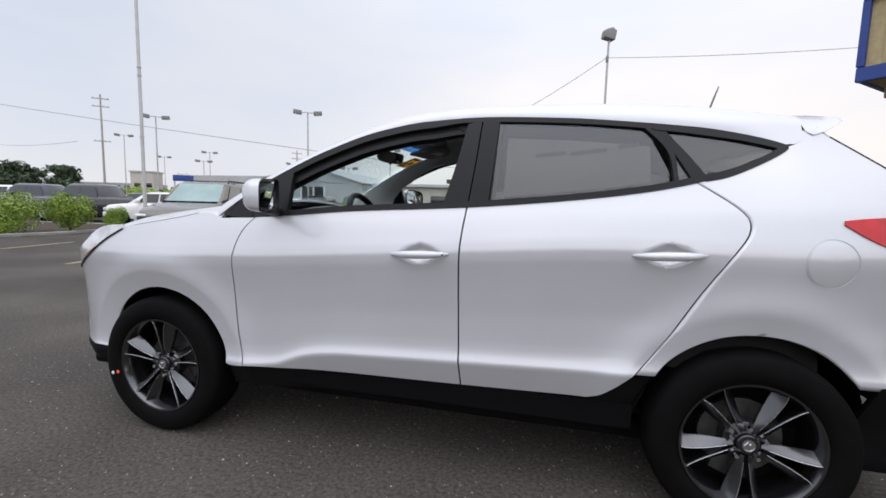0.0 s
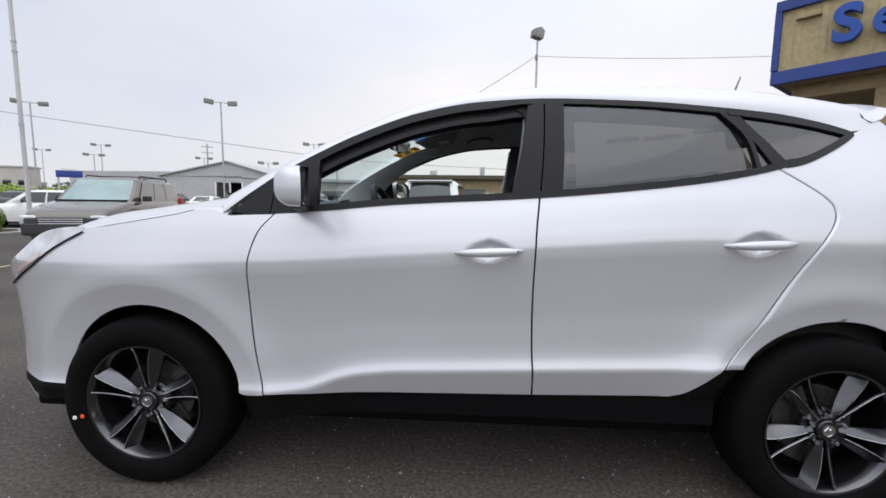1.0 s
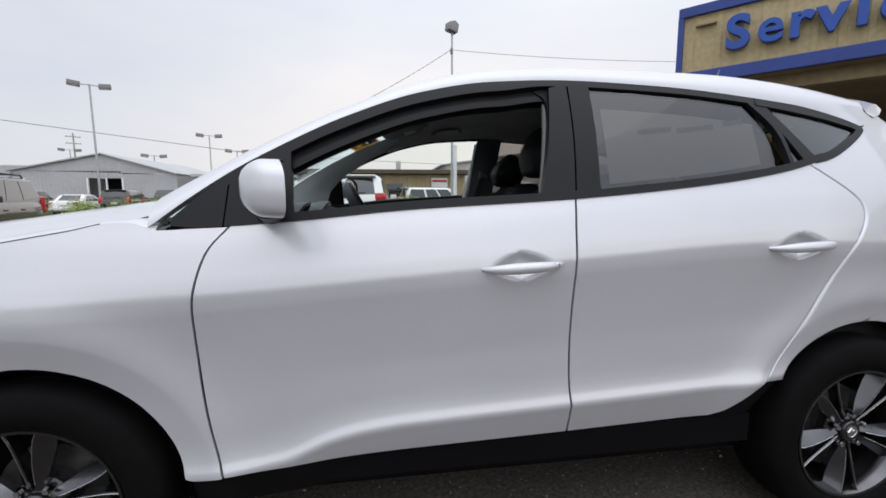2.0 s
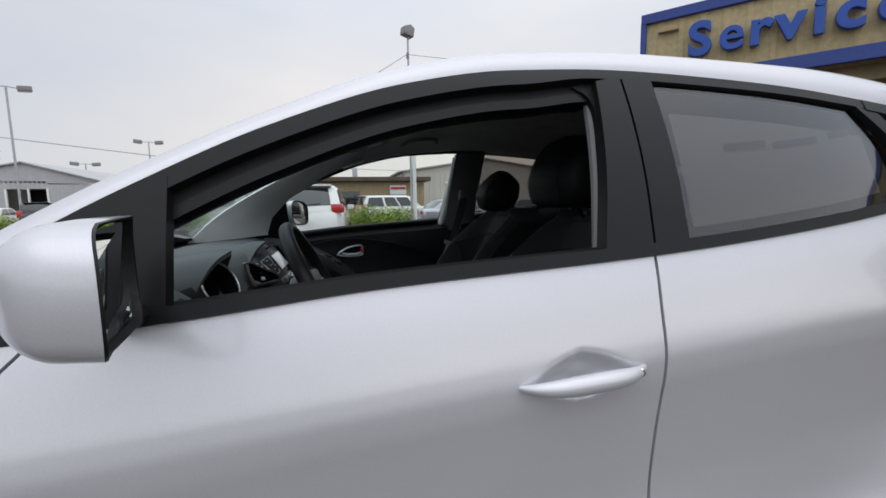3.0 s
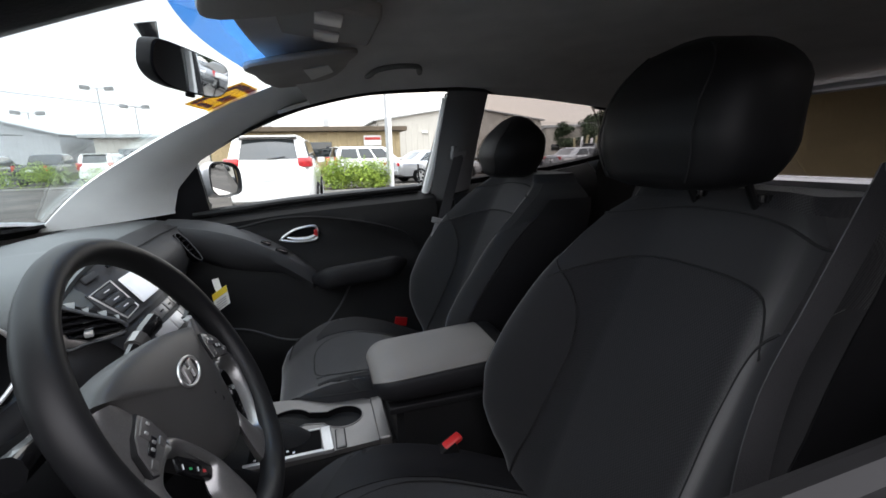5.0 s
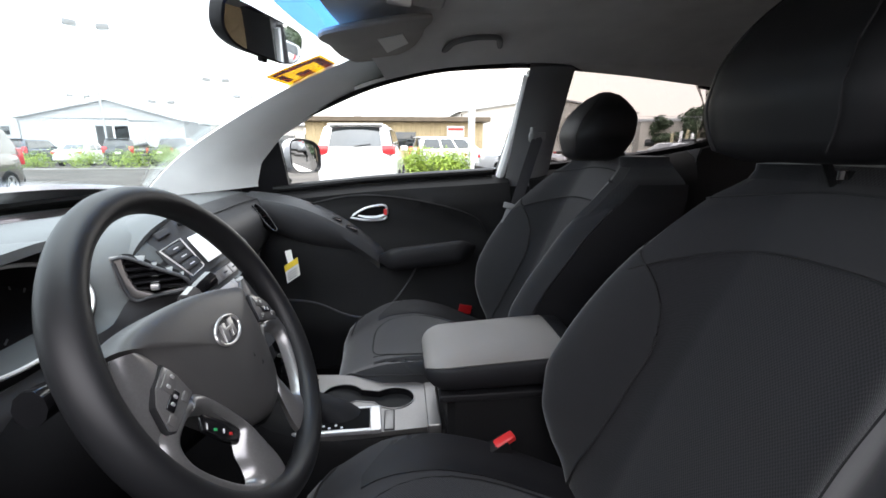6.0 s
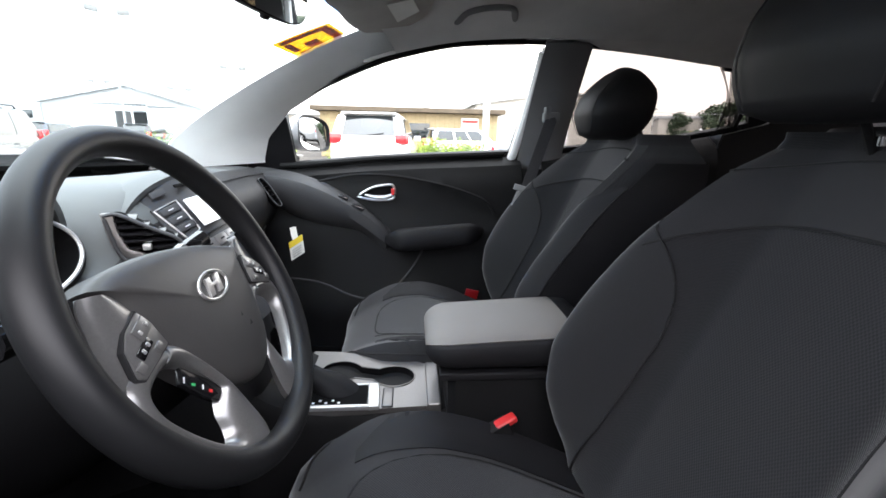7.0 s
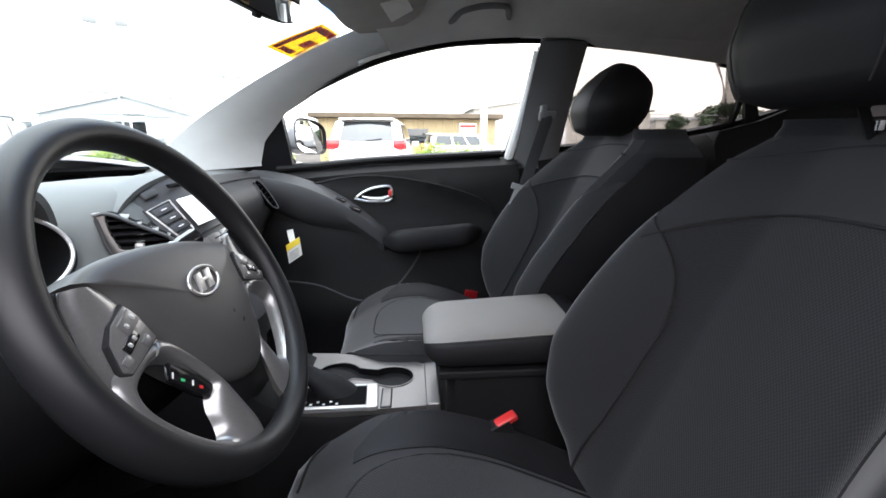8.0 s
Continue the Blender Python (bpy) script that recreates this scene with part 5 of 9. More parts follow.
P = np.zeros((10, 21, 3))
for i, z in enumerate(np.linspace(0.68, 0.28, 10)):
    for j in range(21):
        s = -1 + 2 * j / 20
        P[i, j] = (3.43 + 0.10 * (1 - abs(s) ** 2.6) + 0.02 * math.sin(i / 9 * math.pi), s * half_width(3.43, z), z)
sheet("rear_bumper", P, 0.03, M_CLAD, car, "black lower rear bumper", towards=(2.5, 0, 0.5))
# floor pan
v, f = join(block(3.9, 1.50, 0.07, 0.02, (1.33, 0, 0.285)), block(0.16, 1.0, 0.10, 0.03, (0.02, 0, 0.33)), block(0.16, 1.0, 0.10, 0.03, (2.66, 0, 0.33)))
put("floor_pan", v, f, M_DARK, car, "dark underbody")
# windscreen
WS = pchip([(1.13, 0.285), (1.165, 0.325), (1.262, 0.45), (1.376, 0.65), (1.483, 0.875), (1.575, 1.115)])
P = np.zeros((24, 25, 3))
for i, z in enumerate(np.linspace(1.135, 1.584, 24)):
    for j in range(25):
        s = -1 + 2 * j / 24
        ye = 0.745 - 0.148 * (z - 1.135) / 0.437
        P[i, j] = (WS(z) - 0.145 * (1 - s * s) - 0.01, s * ye, z + 0.03 * (1 - abs(s) ** 2.4) * smooth01(1.135, 1.57, z))
windscreen = sheet("windscreen", P, 0.005, M_WSCREEN, car, "clear laminated windscreen", towards=(1.5, 0, 1.0))
windscreen.visible_shadow = False
P = np.zeros((4, 25, 3))
for i in range(4):
    for j in range(25):
        s = -1 + 2 * j / 24
        P[i, j] = (0.30 - 0.10 * (1 - s * s) - 0.13 + 0.05 * i, s * 0.75, 1.12 + 0.012 * i + 0.02 * (1 - s * s))
sheet("scuttle", P, 0.01, M_CLAD, car, "black plastic scuttle panel", towards=(0.2, 0, 0.5))

# ---- wheels ----
def build_wheel():
    """A 17-inch alloy wheel with its hub at the origin, outer face towards -y."""
    tyre_p = [(0.235, 0.09), (0.25, 0.105), (0.29, 0.112), (0.325, 0.105), (0.345, 0.088), (0.352, 0.06), (0.353, 0.022), (0.347, 0.020), (0.347, 0.014), (0.353, 0.012), (0.353, -0.012),
              (0.347, -0.014), (0.347, -0.020), (0.353, -0.022), (0.352, -0.06), (0.345, -0.088), (0.338, -0.096), (0.325, -0.105), (0.29, -0.112), (0.262, -0.108), (0.246, -0.098), (0.238, -0.088), (0.235, -0.07), (0.235, 0.09)]
    tyre = put("wheel", *lathe(tyre_p, 72), M_RUBBER, None, "black rubber tyre on a machined grey alloy rim")
    rim_p = [(0.236, -0.085), (0.243, -0.094), (0.240, -0.100), (0.232, -0.098), (0.222, -0.082), (0.214, -0.05), (0.205, 0.06), (0.232, 0.085), (0.236, 0.08), (0.236, -0.085)]
    rim = put("rim", *lathe(rim_p, 64), M_GREYALLOY, tyre, "dark grey rim flange")
    put("barrel", *lathe([(0.226, -0.076), (0.212, -0.03), (0.206, 0.05)], 48), M_GREYALLOY, tyre, "grey wheel barrel")
    put("backing", *lathe([(0.206, 0.045), (0.06, 0.055), (0.0, 0.055)], 48), M_DARK, tyre, "dark brake backing plate")
    put("brake_disc", *lathe([(0.0, -0.012), (0.075, -0.016), (0.08, 0.004), (0.145, 0.004), (0.145, 0.028), (0.08, 0.028)], 48), M_STEEL, tyre, "steel brake disc")
    cal = prism([(0.06, -0.06), (0.155, -0.075), (0.17, 0.0), (0.155, 0.075), (0.06, 0.06), (0.09, 0.0)], 0.05, 0.006, pose(0, -0.01, 0, 0, 65, 0))
    put("brake_caliper", *cal, M_STEEL, tyre, "cast brake caliper")
    put("hub", *lathe([(0.0, -0.078), (0.034, -0.078), (0.038, -0.074), (0.040, -0.062), (0.055, -0.054), (0.074, -0.042), (0.078, -0.02), (0.070, 0.0)], 40), M_GLOSSHUB, tyre, "dark grey hub")
    # five pairs of twisted blades: each has a sharp ridge beside its twin and a broad face that falls away from it
    for k in range(5):
        g = 72 * k
        for sd in (-1, 1):
            rows = []
            for r, a, b, d, e in ((0.045, 0.004, 0.020, -0.068, 0.006), (0.070, 0.007, 0.030, -0.072, 0.010), (0.10, 0.010, 0.038, -0.077, 0.022), (0.14, 0.015, 0.049, -0.083, 0.032), (0.18, 0.022, 0.060, -0.088, 0.038), (0.21, 0.030, 0.068, -0.091, 0.038), (0.232, 0.040, 0.074, -0.092, 0.030)):
                rows.append([(r, d + 0.040, sd * a), (r, d + 0.004, sd * a), (r, d, sd * (a + 0.0025)), (r, d + 0.45 * e, sd * (a + 0.55 * (b - a))), (r, d + e, sd * b), (r, d + e + 0.022, sd * (b - 0.004))])
            blade = ([q for r in rows for q in r], [(i * 6 + j, i * 6 + (j + 1) % 6, i * 6 + 6 + (j + 1) % 6, i * 6 + 6 + j) for i in range(6) for j in range(6)] + [tuple(range(6)), tuple(36 + j for j in range(6))])
            put("blade_spoke", *moved(blade, pose(0, 0, 0, 0, -90 - g, 0)), M_GREYALLOY, tyre, "dark grey twisted alloy spoke", sharp=28)
            edge = tube([(r, d - 0.0008, sd * (a + 0.0018)) for r, a, d in ((0.070, 0.007, -0.072), (0.10, 0.010, -0.077), (0.14, 0.015, -0.083), (0.18, 0.022, -0.088), (0.21, 0.030, -0.091), (0.230, 0.039, -0.092))], 0.0011, 6)
            put("spoke_edge", *moved(edge, pose(0, 0, 0, 0, -90 - g, 0)), M_ALLOY, tyre, "machined spoke edge")
        nut = lathe([(0.0, -0.080), (0.008, -0.080), (0.0105, -0.075), (0.0105, -0.050)], 6)
        put("wheel_nut", *moved(nut, pose(0.060 * math.sin(radians(g + 36)), 0, 0.060 * math.cos(radians(g + 36)))), M_CHROME, tyre, "chrome wheel nut")
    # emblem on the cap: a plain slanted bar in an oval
    v1 = lathe([(0.0, -0.0788), (0.022, -0.0788), (0.022, -0.0805), (0.0205, -0.0805), (0.020, -0.0788)], 32)
    v2 = prism([(-0.011, -0.010), (-0.006, -0.010), (0.0, -0.002), (0.006, -0.010), (0.011, -0.010), (0.007, 0.010), (0.002, 0.010), (-0.001, 0.002), (-0.006, 0.010), (-0.010, 0.010)], 0.003, 0, pose(0, -0.0815, 0))
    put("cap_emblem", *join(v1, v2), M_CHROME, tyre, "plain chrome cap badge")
    return tyre


M_GLOSSHUB = mat("gloss_black_hub", (0.012, 0.012, 0.013), 0.2, 0, 0.1, 20, coat=0.5)
wheel = build_wheel()
wheel.parent = car
wheel.matrix_basis = pose(0.0, -0.795, 0.353, 0, 0, 0)
for m in (pose(2.64, -0.795, 0.353, 0, 36, 0), pose(0, 0.795, 0.353, 0, 20, 180), pose(2.64, 0.795, 0.353, 0, 50, 180)):
    copy_thing(wheel, m)
# factory dots on the front tyre
for r0, mm, lab in ((0.258, mat("orange_dot", (0.8, 0.10, 0.03), 0.6, 0, 0.1, 20), "orange factory dot"), (0.292, mat("white_dot", (0.8, 0.8, 0.8), 0.6, 0, 0.1, 20), "white factory dot")):
    a = radians(193)
    put("tyre_dot", *moved(lathe([(0.0, -0.0035), (0.007, -0.003), (0.009, 0.0), (0.0, 0.001)], 14), pose(r0 * math.cos(a), -0.9075, 0.353 + r0 * math.sin(a))), mm, car, lab)
# ---- the crossover's cabin ----
def weave(name, color, scale, bump=0.35, rough=0.85):
    """Cloth: a fine woven relief over uneven colour."""
    m = mat(name, color, rough, 0, 0.14, 6, fine=0.10, fscale=300, sheen=0.26, spec=0.3)
    n, l = m.node_tree.nodes, m.node_tree.links
    co = n.new("ShaderNodeTexCoord")
    sep, flat_ = n.new("ShaderNodeSeparateXYZ"), n.new("ShaderNodeCombineXYZ")
    l.new(co.outputs["Object"], sep.inputs[0])
    slope = n.new("ShaderNodeMath")
    slope.operation, slope.inputs[1].default_value = "MULTIPLY_ADD", -0.9
    l.new(sep.outputs["X"], slope.inputs[0]), l.new(sep.outputs["Z"], slope.inputs[2])
    l.new(sep.outputs["Y"], flat_.inputs[0]), l.new(slope.outputs[0], flat_.inputs[1])
    turned = n.new("ShaderNodeMapping")
    turned.inputs["Rotation"].default_value = (0, 0, radians(45))
    turned.inputs["Scale"].default_value = (1.0, 1.25, 1.0)
    l.new(flat_.outputs[0], turned.inputs["Vector"])
    wv = n.new("ShaderNodeTexVoronoi")
    wv.voronoi_dimensions = "2D"
    wv.inputs["Scale"].default_value, wv.inputs["Randomness"].default_value = scale, 0.12
    l.new(turned.outputs[0], wv.inputs["Vector"])
    base = n["Principled BSDF"].inputs["Base Color"].links[0].from_socket
    knit = n.new("ShaderNodeMapRange")
    knit.inputs["From Max"].default_value = 0.6
    knit.inputs["To Min"].default_value, knit.inputs["To Max"].default_value = 0.55, 1.25
    mk = n.new("ShaderNodeMixRGB")
    mk.blend_type, mk.inputs[0].default_value = "MULTIPLY", 1.0
    l.new(wv.outputs["Distance"], knit.inputs["Value"])
    l.new(base, mk.inputs[1]), l.new(knit.outputs[0], mk.inputs[2]), l.new(mk.outputs[0], n["Principled BSDF"].inputs["Base Color"])
    bp = n.new("ShaderNodeBump")
    bp.inputs["Strength"].default_value, bp.inputs["Distance"].default_value = bump, 0.002
    l.new(wv.outputs["Distance"], bp.inputs["Height"])
    l.new(bp.outputs[0], n["Principled BSDF"].inputs["Normal"])
    return m


M_CLOTH = weave("charcoal_woven_cloth", (0.0125, 0.0125, 0.0146), 300)
M_BOLSTER = mat("charcoal_smooth_cloth", (0.0125, 0.0125, 0.0145), 0.75, 0, 0.10, 7, bump=0.06, bscale=900, spec=0.3, sheen=0.28, fine=0.08, fscale=500)
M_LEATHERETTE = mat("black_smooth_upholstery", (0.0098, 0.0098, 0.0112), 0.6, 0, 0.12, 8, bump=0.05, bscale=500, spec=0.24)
M_SEAM = mat("dark_seam_thread", (0.008, 0.008, 0.009), 0.8, 0, 0.1, 30)
M_DOORWING = mat("charcoal_door_wing_plastic", (0.042, 0.043, 0.046), 0.55, 0, 0.08, 6, bump=0.06, bscale=900, spec=0.3)
M_STACK = mat("charcoal_stack_plastic", (0.040, 0.041, 0.044), 0.5, 0, 0.08, 6, bump=0.04, bscale=900, spec=0.35)
M_HEADREST = mat("black_headrest_vinyl", (0.0055, 0.0055, 0.0062), 0.56, 0, 0.12, 8, bump=0.04, bscale=600, spec=0.26)
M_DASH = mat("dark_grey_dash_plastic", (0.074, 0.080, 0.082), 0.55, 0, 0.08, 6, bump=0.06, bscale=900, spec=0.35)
M_CONSOLE = mat("black_console_plastic", (0.0062, 0.0062, 0.0068), 0.6, 0, 0.12, 6, bump=0.05, bscale=900, spec=0.2)
M_DOORTRIM = mat("black_grained_plastic", (0.0105, 0.0105, 0.0112), 0.65, 0, 0.12, 6, bump=0.06, bscale=900, spec=0.18)
M_PILLARTRIM = mat("pale_grey_pillar_trim", (0.90, 0.92, 0.91), 0.7, 0, 0.06, 5, bump=0.08, bscale=500)
M_LINER = mat("grey_headliner_cloth", (0.70, 0.68, 0.66), 0.95, 0, 0.08, 8, bump=0.12, bscale=700, spec=0.2)
M_CARPET = mat("black_carpet", (0.007, 0.007, 0.0075), 1.0, 0, 0.3, 30, bump=0.4, bscale=300, spec=0.05)
M_WHEELRIM = mat("black_soft_rim", (0.0085, 0.0088, 0.0098), 0.46, 0, 0.1, 10, bump=0.03, bscale=900, spec=0.36)
M_SATIN = mat("satin_grey_trim", (0.225, 0.215, 0.21), 0.42, 0.80, 0.06, 8, fine=0.04, fscale=300)
M_SATINLIGHT = mat("satin_silver_trim", (0.60, 0.60, 0.60), 0.35, 0.7, 0.06, 8)
M_SPOKE = mat("satin_grey_spoke_paint", (0.21, 0.206, 0.203), 0.30, 0.62, 0.05, 8, fine=0.04, fscale=400, coat=0.25)
M_PILLARGREY = mat("dark_grey_pillar_plastic", (0.16, 0.16, 0.162), 0.6, 0, 0.08, 6, bump=0.06, bscale=700, spec=0.3)
M_VISOR = mat("brown_grey_visor_cloth", (0.40, 0.375, 0.35), 0.9, 0, 0.08, 8, bump=0.12, bscale=700, spec=0.2)
M_GLOSSBLACK = mat("gloss_black_plastic", (0.008, 0.008, 0.009), 0.15, 0, 0.1, 10, coat=0.6)
M_BUTTON = mat("grey_button_plastic", (0.22, 0.22, 0.225), 0.5, 0, 0.1, 20)
M_SCREEN = mat("washed_out_screen", (0.88, 0.88, 0.90), 0.25, 0, 0.02, 10, coat=0.5)
M_REDBUTTON = mat("red_release_button", (0.60, 0.03, 0.03), 0.4, 0, 0.08, 20)
M_WEBBING = mat("black_belt_webbing", (0.045, 0.045, 0.049), 0.7, 0, 0.1, 20, bump=0.3, bscale=600)
M_REFLECT = mat("dark_red_reflector", (0.22, 0.006, 0.008), 0.35, 0, 0.1, 20)
M_PAPER = mat("white_tag_paper", (0.75, 0.74, 0.70), 0.8, 0, 0.05, 20)
M_TAGYELLOW = mat("yellow_tag_print", (0.75, 0.55, 0.04), 0.7, 0, 0.06, 20)
M_STICKYELLOW = clear_glass("yellow_sticker_film", (0.70, 0.50, 0.05), 0.05, 0.2)
M_STICKRED = clear_glass("red_sticker_film", (0.34, 0.035, 0.02), 0.05, 0.2)
M_BLUETINT = clear_glass("blue_sunshade_band", (0.30, 0.56, 0.88), 0.03)
M_GREENPRINT = mat("green_print", (0.03, 0.4, 0.12), 0.5, 0, 0.1, 20)
M_WHITEPRINT = mat("white_print", (0.7, 0.7, 0.7), 0.5, 0, 0.05, 20)
M_BADGE = mat("satin_badge_chrome", (0.62, 0.61, 0.60), 0.38, 0.9, 0.04, 20)
M_DASHSHADE = mat("shaded_dash_plastic", (0.016, 0.016, 0.0175), 0.55, 0, 0.1, 6, bump=0.06, bscale=600, spec=0.4)
M_HUBPAD = mat("soft_charcoal_pad", (0.048, 0.0465, 0.0455), 0.45, 0, 0.08, 8, bump=0.04, bscale=500, spec=0.5)
M_ARMTOP = mat("lit_grey_armrest_vinyl", (0.165, 0.152, 0.142), 0.6, 0, 0.06, 10, bump=0.10, bscale=500)


def loft(rings, caps=True, wrap=True):
    """Vertices and faces through rings of equal length."""
    n, m = len(rings), len(rings[0])
    v = [tuple(q) for r in rings for q in r]
    f = []
    for i in range(n - 1):
        for j in range(m if wrap else m - 1):
            f.append((i * m + j, i * m + (j + 1) % m, (i + 1) * m + (j + 1) % m, (i + 1) * m + j))
    if caps:
        f += [tuple(range(m))[::-1], tuple((n - 1) * m + j for j in range(m))]
    return v, f


# roof lining, pillars and floor
n, mc = 30, 21
P = np.zeros((n, mc, 3))
for i, x in enumerate(np.linspace(1.10, 2.95, n)):
    for j in range(mc):
        s = -1 + 2 * j / (mc - 1)
        ye = 0.585 - 0.05 * smooth01(2.4, 3.0, x)
        fwd = 0.12 * (1 - s * s) * (1 - smooth01(1.10, 1.5, x))
        P[i, j] = (x - fwd, s * ye, ROOF_EDGE(x) - 0.035 + 0.028 * (1 - abs(s) ** 2.4) - 0.05 * abs(s) ** 6)
headliner = sheet("headliner", P, 0.008, M_LINER, car, "grey cloth headlining", towards=(1.9, 0, 3.0))
for side in (-1, 1):
    # rail lining from the headliner's edge to the window openings
    P = np.zeros((40, 5, 3))
    for i, x in enumerate(np.linspace(1.0, 2.92, 40)):
        zt = TRIMTOP(min(x, 2.70)) + (0.0 if x < 2.70 else 0.18 * (x - 2.70))
        y0, z0 = (half_width(x, zt - 0.03) - 0.045, zt - 0.032) if side < 0 or x > 1.75 else (half_width(x, zt - 0.012) - 0.028, zt - 0.013)
        y1, z1 = 0.585 - 0.05 * smooth01(2.4, 3.0, x), ROOF_EDGE(x) - 0.085
        for j in range(5):
            s = j / 4
            P[i, j] = (x, side * (y0 + (y1 - y0) * s), z0 + (z1 - z0) * s ** 0.8)
    sheet("rail_lining", P, 0.01, M_LINER, headliner, towards=(1.9, 0, 3.0))
    # A pillar lining, broad at its foot
    P = np.zeros((30, 9, 3))
    for i in range(30):
        t = i / 29
        zf = 1.135 + 0.435 * t
        ye = 0.745 - 0.148 * t
        xf = WS(zf) - 0.145 * (1 - ((0.660 - 0.185 * t) / ye) ** 2) + 0.012
        yf = 0.660 - 0.185 * t
        zb = 1.155 + 0.408 * t
        xb = float(np.interp(zb, [1.155, 1.168, 1.244, 1.337, 1.402, 1.466, 1.53, 1.563], [0.605, 0.606, 0.635, 0.725, 0.838, 0.955, 1.105, 1.21]))
        yb = half_width(xb, zb) - (0.06 if side < 0 else 0.035)
        for j in range(9):
            s = j / 8
            bow = 0.035 * math.sin(s * math.pi) * (1 - 0.5 * t)
            P[i, j] = (xf + (xb - xf) * s + 0.2 * bow, side * (yf + (yb - yf) * s - bow), zf + (zb - zf) * s)
    sheet("pillar_lining", P, 0.008, M_PILLARTRIM, car, "pale grey front pillar lining", towards=(0.7, side * 2.0, 1.3))
    # B pillar lining: grey above the belt (driver's side coloured as shaded), black below
    P = np.zeros((20, 7, 3))
    for i in range(20):
        t = i / 19
        z = 1.14 + 0.42 * t
        for j in range(7):
            s = j / 6
            x = (1.520 + 0.035 * t + (0.025 if side > 0 else 0.0)) + (0.135 - 0.01 * t + (0.035 if side > 0 else 0.0)) * s
            P[i, j] = (x, side * (half_width(x, z) - 0.075 - 0.018 * math.sin(s * math.pi)), z)
    sheet("pillar_lining", P, 0.03, M_PILLARGREY if side > 0 else M_DOORTRIM, car, "dark grey centre pillar lining" if side > 0 else "centre pillar lining, darker copy for its shade", towards=(1.6, side * 2.0, 1.3))
    put("pillar_foot", *loft([[(1.50 - 0.02 * k, side * 0.815, z), (1.50 - 0.02 * k, side * 0.755, z), (1.68 + 0.02 * k, side * 0.755, z), (1.68 + 0.02 * k, side * 0.815, z)] for k, z in ((0, 1.15), (1, 0.8), (2, 0.42))]), M_DOORTRIM, car, "black lower pillar cover")
    # door frame edge behind the front side window; the passenger's is coloured as lit
    be = 0.065 if side > 0 else 0.0
    pts = [(1.462 + be, side * (half_width(1.5, 1.17) - 0.05), 1.165), (1.500 + be, side * (half_width(1.51, 1.36) - 0.05), 1.36), (1.522 + be, side * (half_width(1.52, 1.52) - 0.05), 1.54)]
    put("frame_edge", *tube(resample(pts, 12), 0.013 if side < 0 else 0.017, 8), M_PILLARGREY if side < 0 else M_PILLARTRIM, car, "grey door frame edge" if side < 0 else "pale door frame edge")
    # rear pillar lining and rear cabin side
    P = np.zeros((16, 12, 3))
    for i, x in enumerate(np.linspace(2.36, 2.87, 16)):
        for j, z in enumerate(np.linspace(0.6, 1.5, 12)):
            zz = min(z, float(np.interp(x, [2.36, 2.5, 2.72, 3.0], [1.29, 1.33, 1.44, 1.5])))
            P[i, j] = (x, side * (half_width(x, zz) - 0.05 - (0.03 if zz < 1.2 else 0)), zz)
    sheet("rear_side_lining", P, 0.01, M_DOORTRIM, car, "black rear side lining", towards=(2.6, side * 2.0, 1.0))
    # inner structure that closes the doors and the footwells
    v, f = loft([[(x, side * 0.845 if 0.45 < x < 2.3 else side * 0.56, 0.34), (x, side * 0.845 if 0.45 < x < 2.3 else side * 0.56, 0.44), (x, side * 0.70 if 0.45 < x < 2.3 else side * 0.50, 0.44), (x, side * 0.70 if 0.45 < x < 2.3 else side * 0.50, 0.34)] for x in (0.30, 0.42, 0.47, 1.4, 2.24, 2.30, 2.9)])
    put("inner_sill", *(v, f), M_DARK, car, "black inner sill")
put("cabin_carpet", *block(2.7, 1.50, 0.03, 0.01, (1.60, 0, 0.375)), M_CARPET, car, "black floor carpet")
put("bulkhead", *block(0.06, 1.50, 0.80, 0.02, (0.36, 0, 0.72)), M_DARK, car, "black bulkhead")
put("load_cover", *block(0.80, 1.15, 0.02, 0.01, (2.72, 0, 1.0)), M_CARPET, car, "black load cover")


def door_trim(x0, x1, side, parent, front=True):
    """The inner skin of a door, softly shaped, following the door's line."""
    P = np.zeros((36, 28, 3))
    for i, x in enumerate(np.linspace(x0, x1, 36)):
        top = BELT(x) - 0.004
        for j in range(28):
            s = j / 27
            z = top + (0.44 - top) * s
            y = 0.765 - 0.03 * smooth01(top - 0.02, top - 0.10, z) - 0.006
            d = 0.0
            # sweeping hollow under the sill, and a belly below it
            arcz = 1.115 - 0.32 * max(0, x - 1.02) ** 2 * 2.0 - 0.04 * max(0, 1.02 - x)
            d += 0.020 * (1 - smooth01(arcz - 0.02, arcz + 0.004, z)) * smooth01(0.90, 1.0, z)
            d -= 0.030 * math.exp(-(((z - 0.62) / 0.10) ** 2)) * (1 - smooth01(x0 + 0.55, x0 + 0.75, x))
            P[i, j] = (x, side * (y + d + (0.05 if s < 0.02 else 0.0)), z)
    trim = sheet("door_trim", P, 0.012, M_DOORTRIM, parent, "black moulded door trim", towards=(1.2, side * 2.0, 0.9))
    return trim


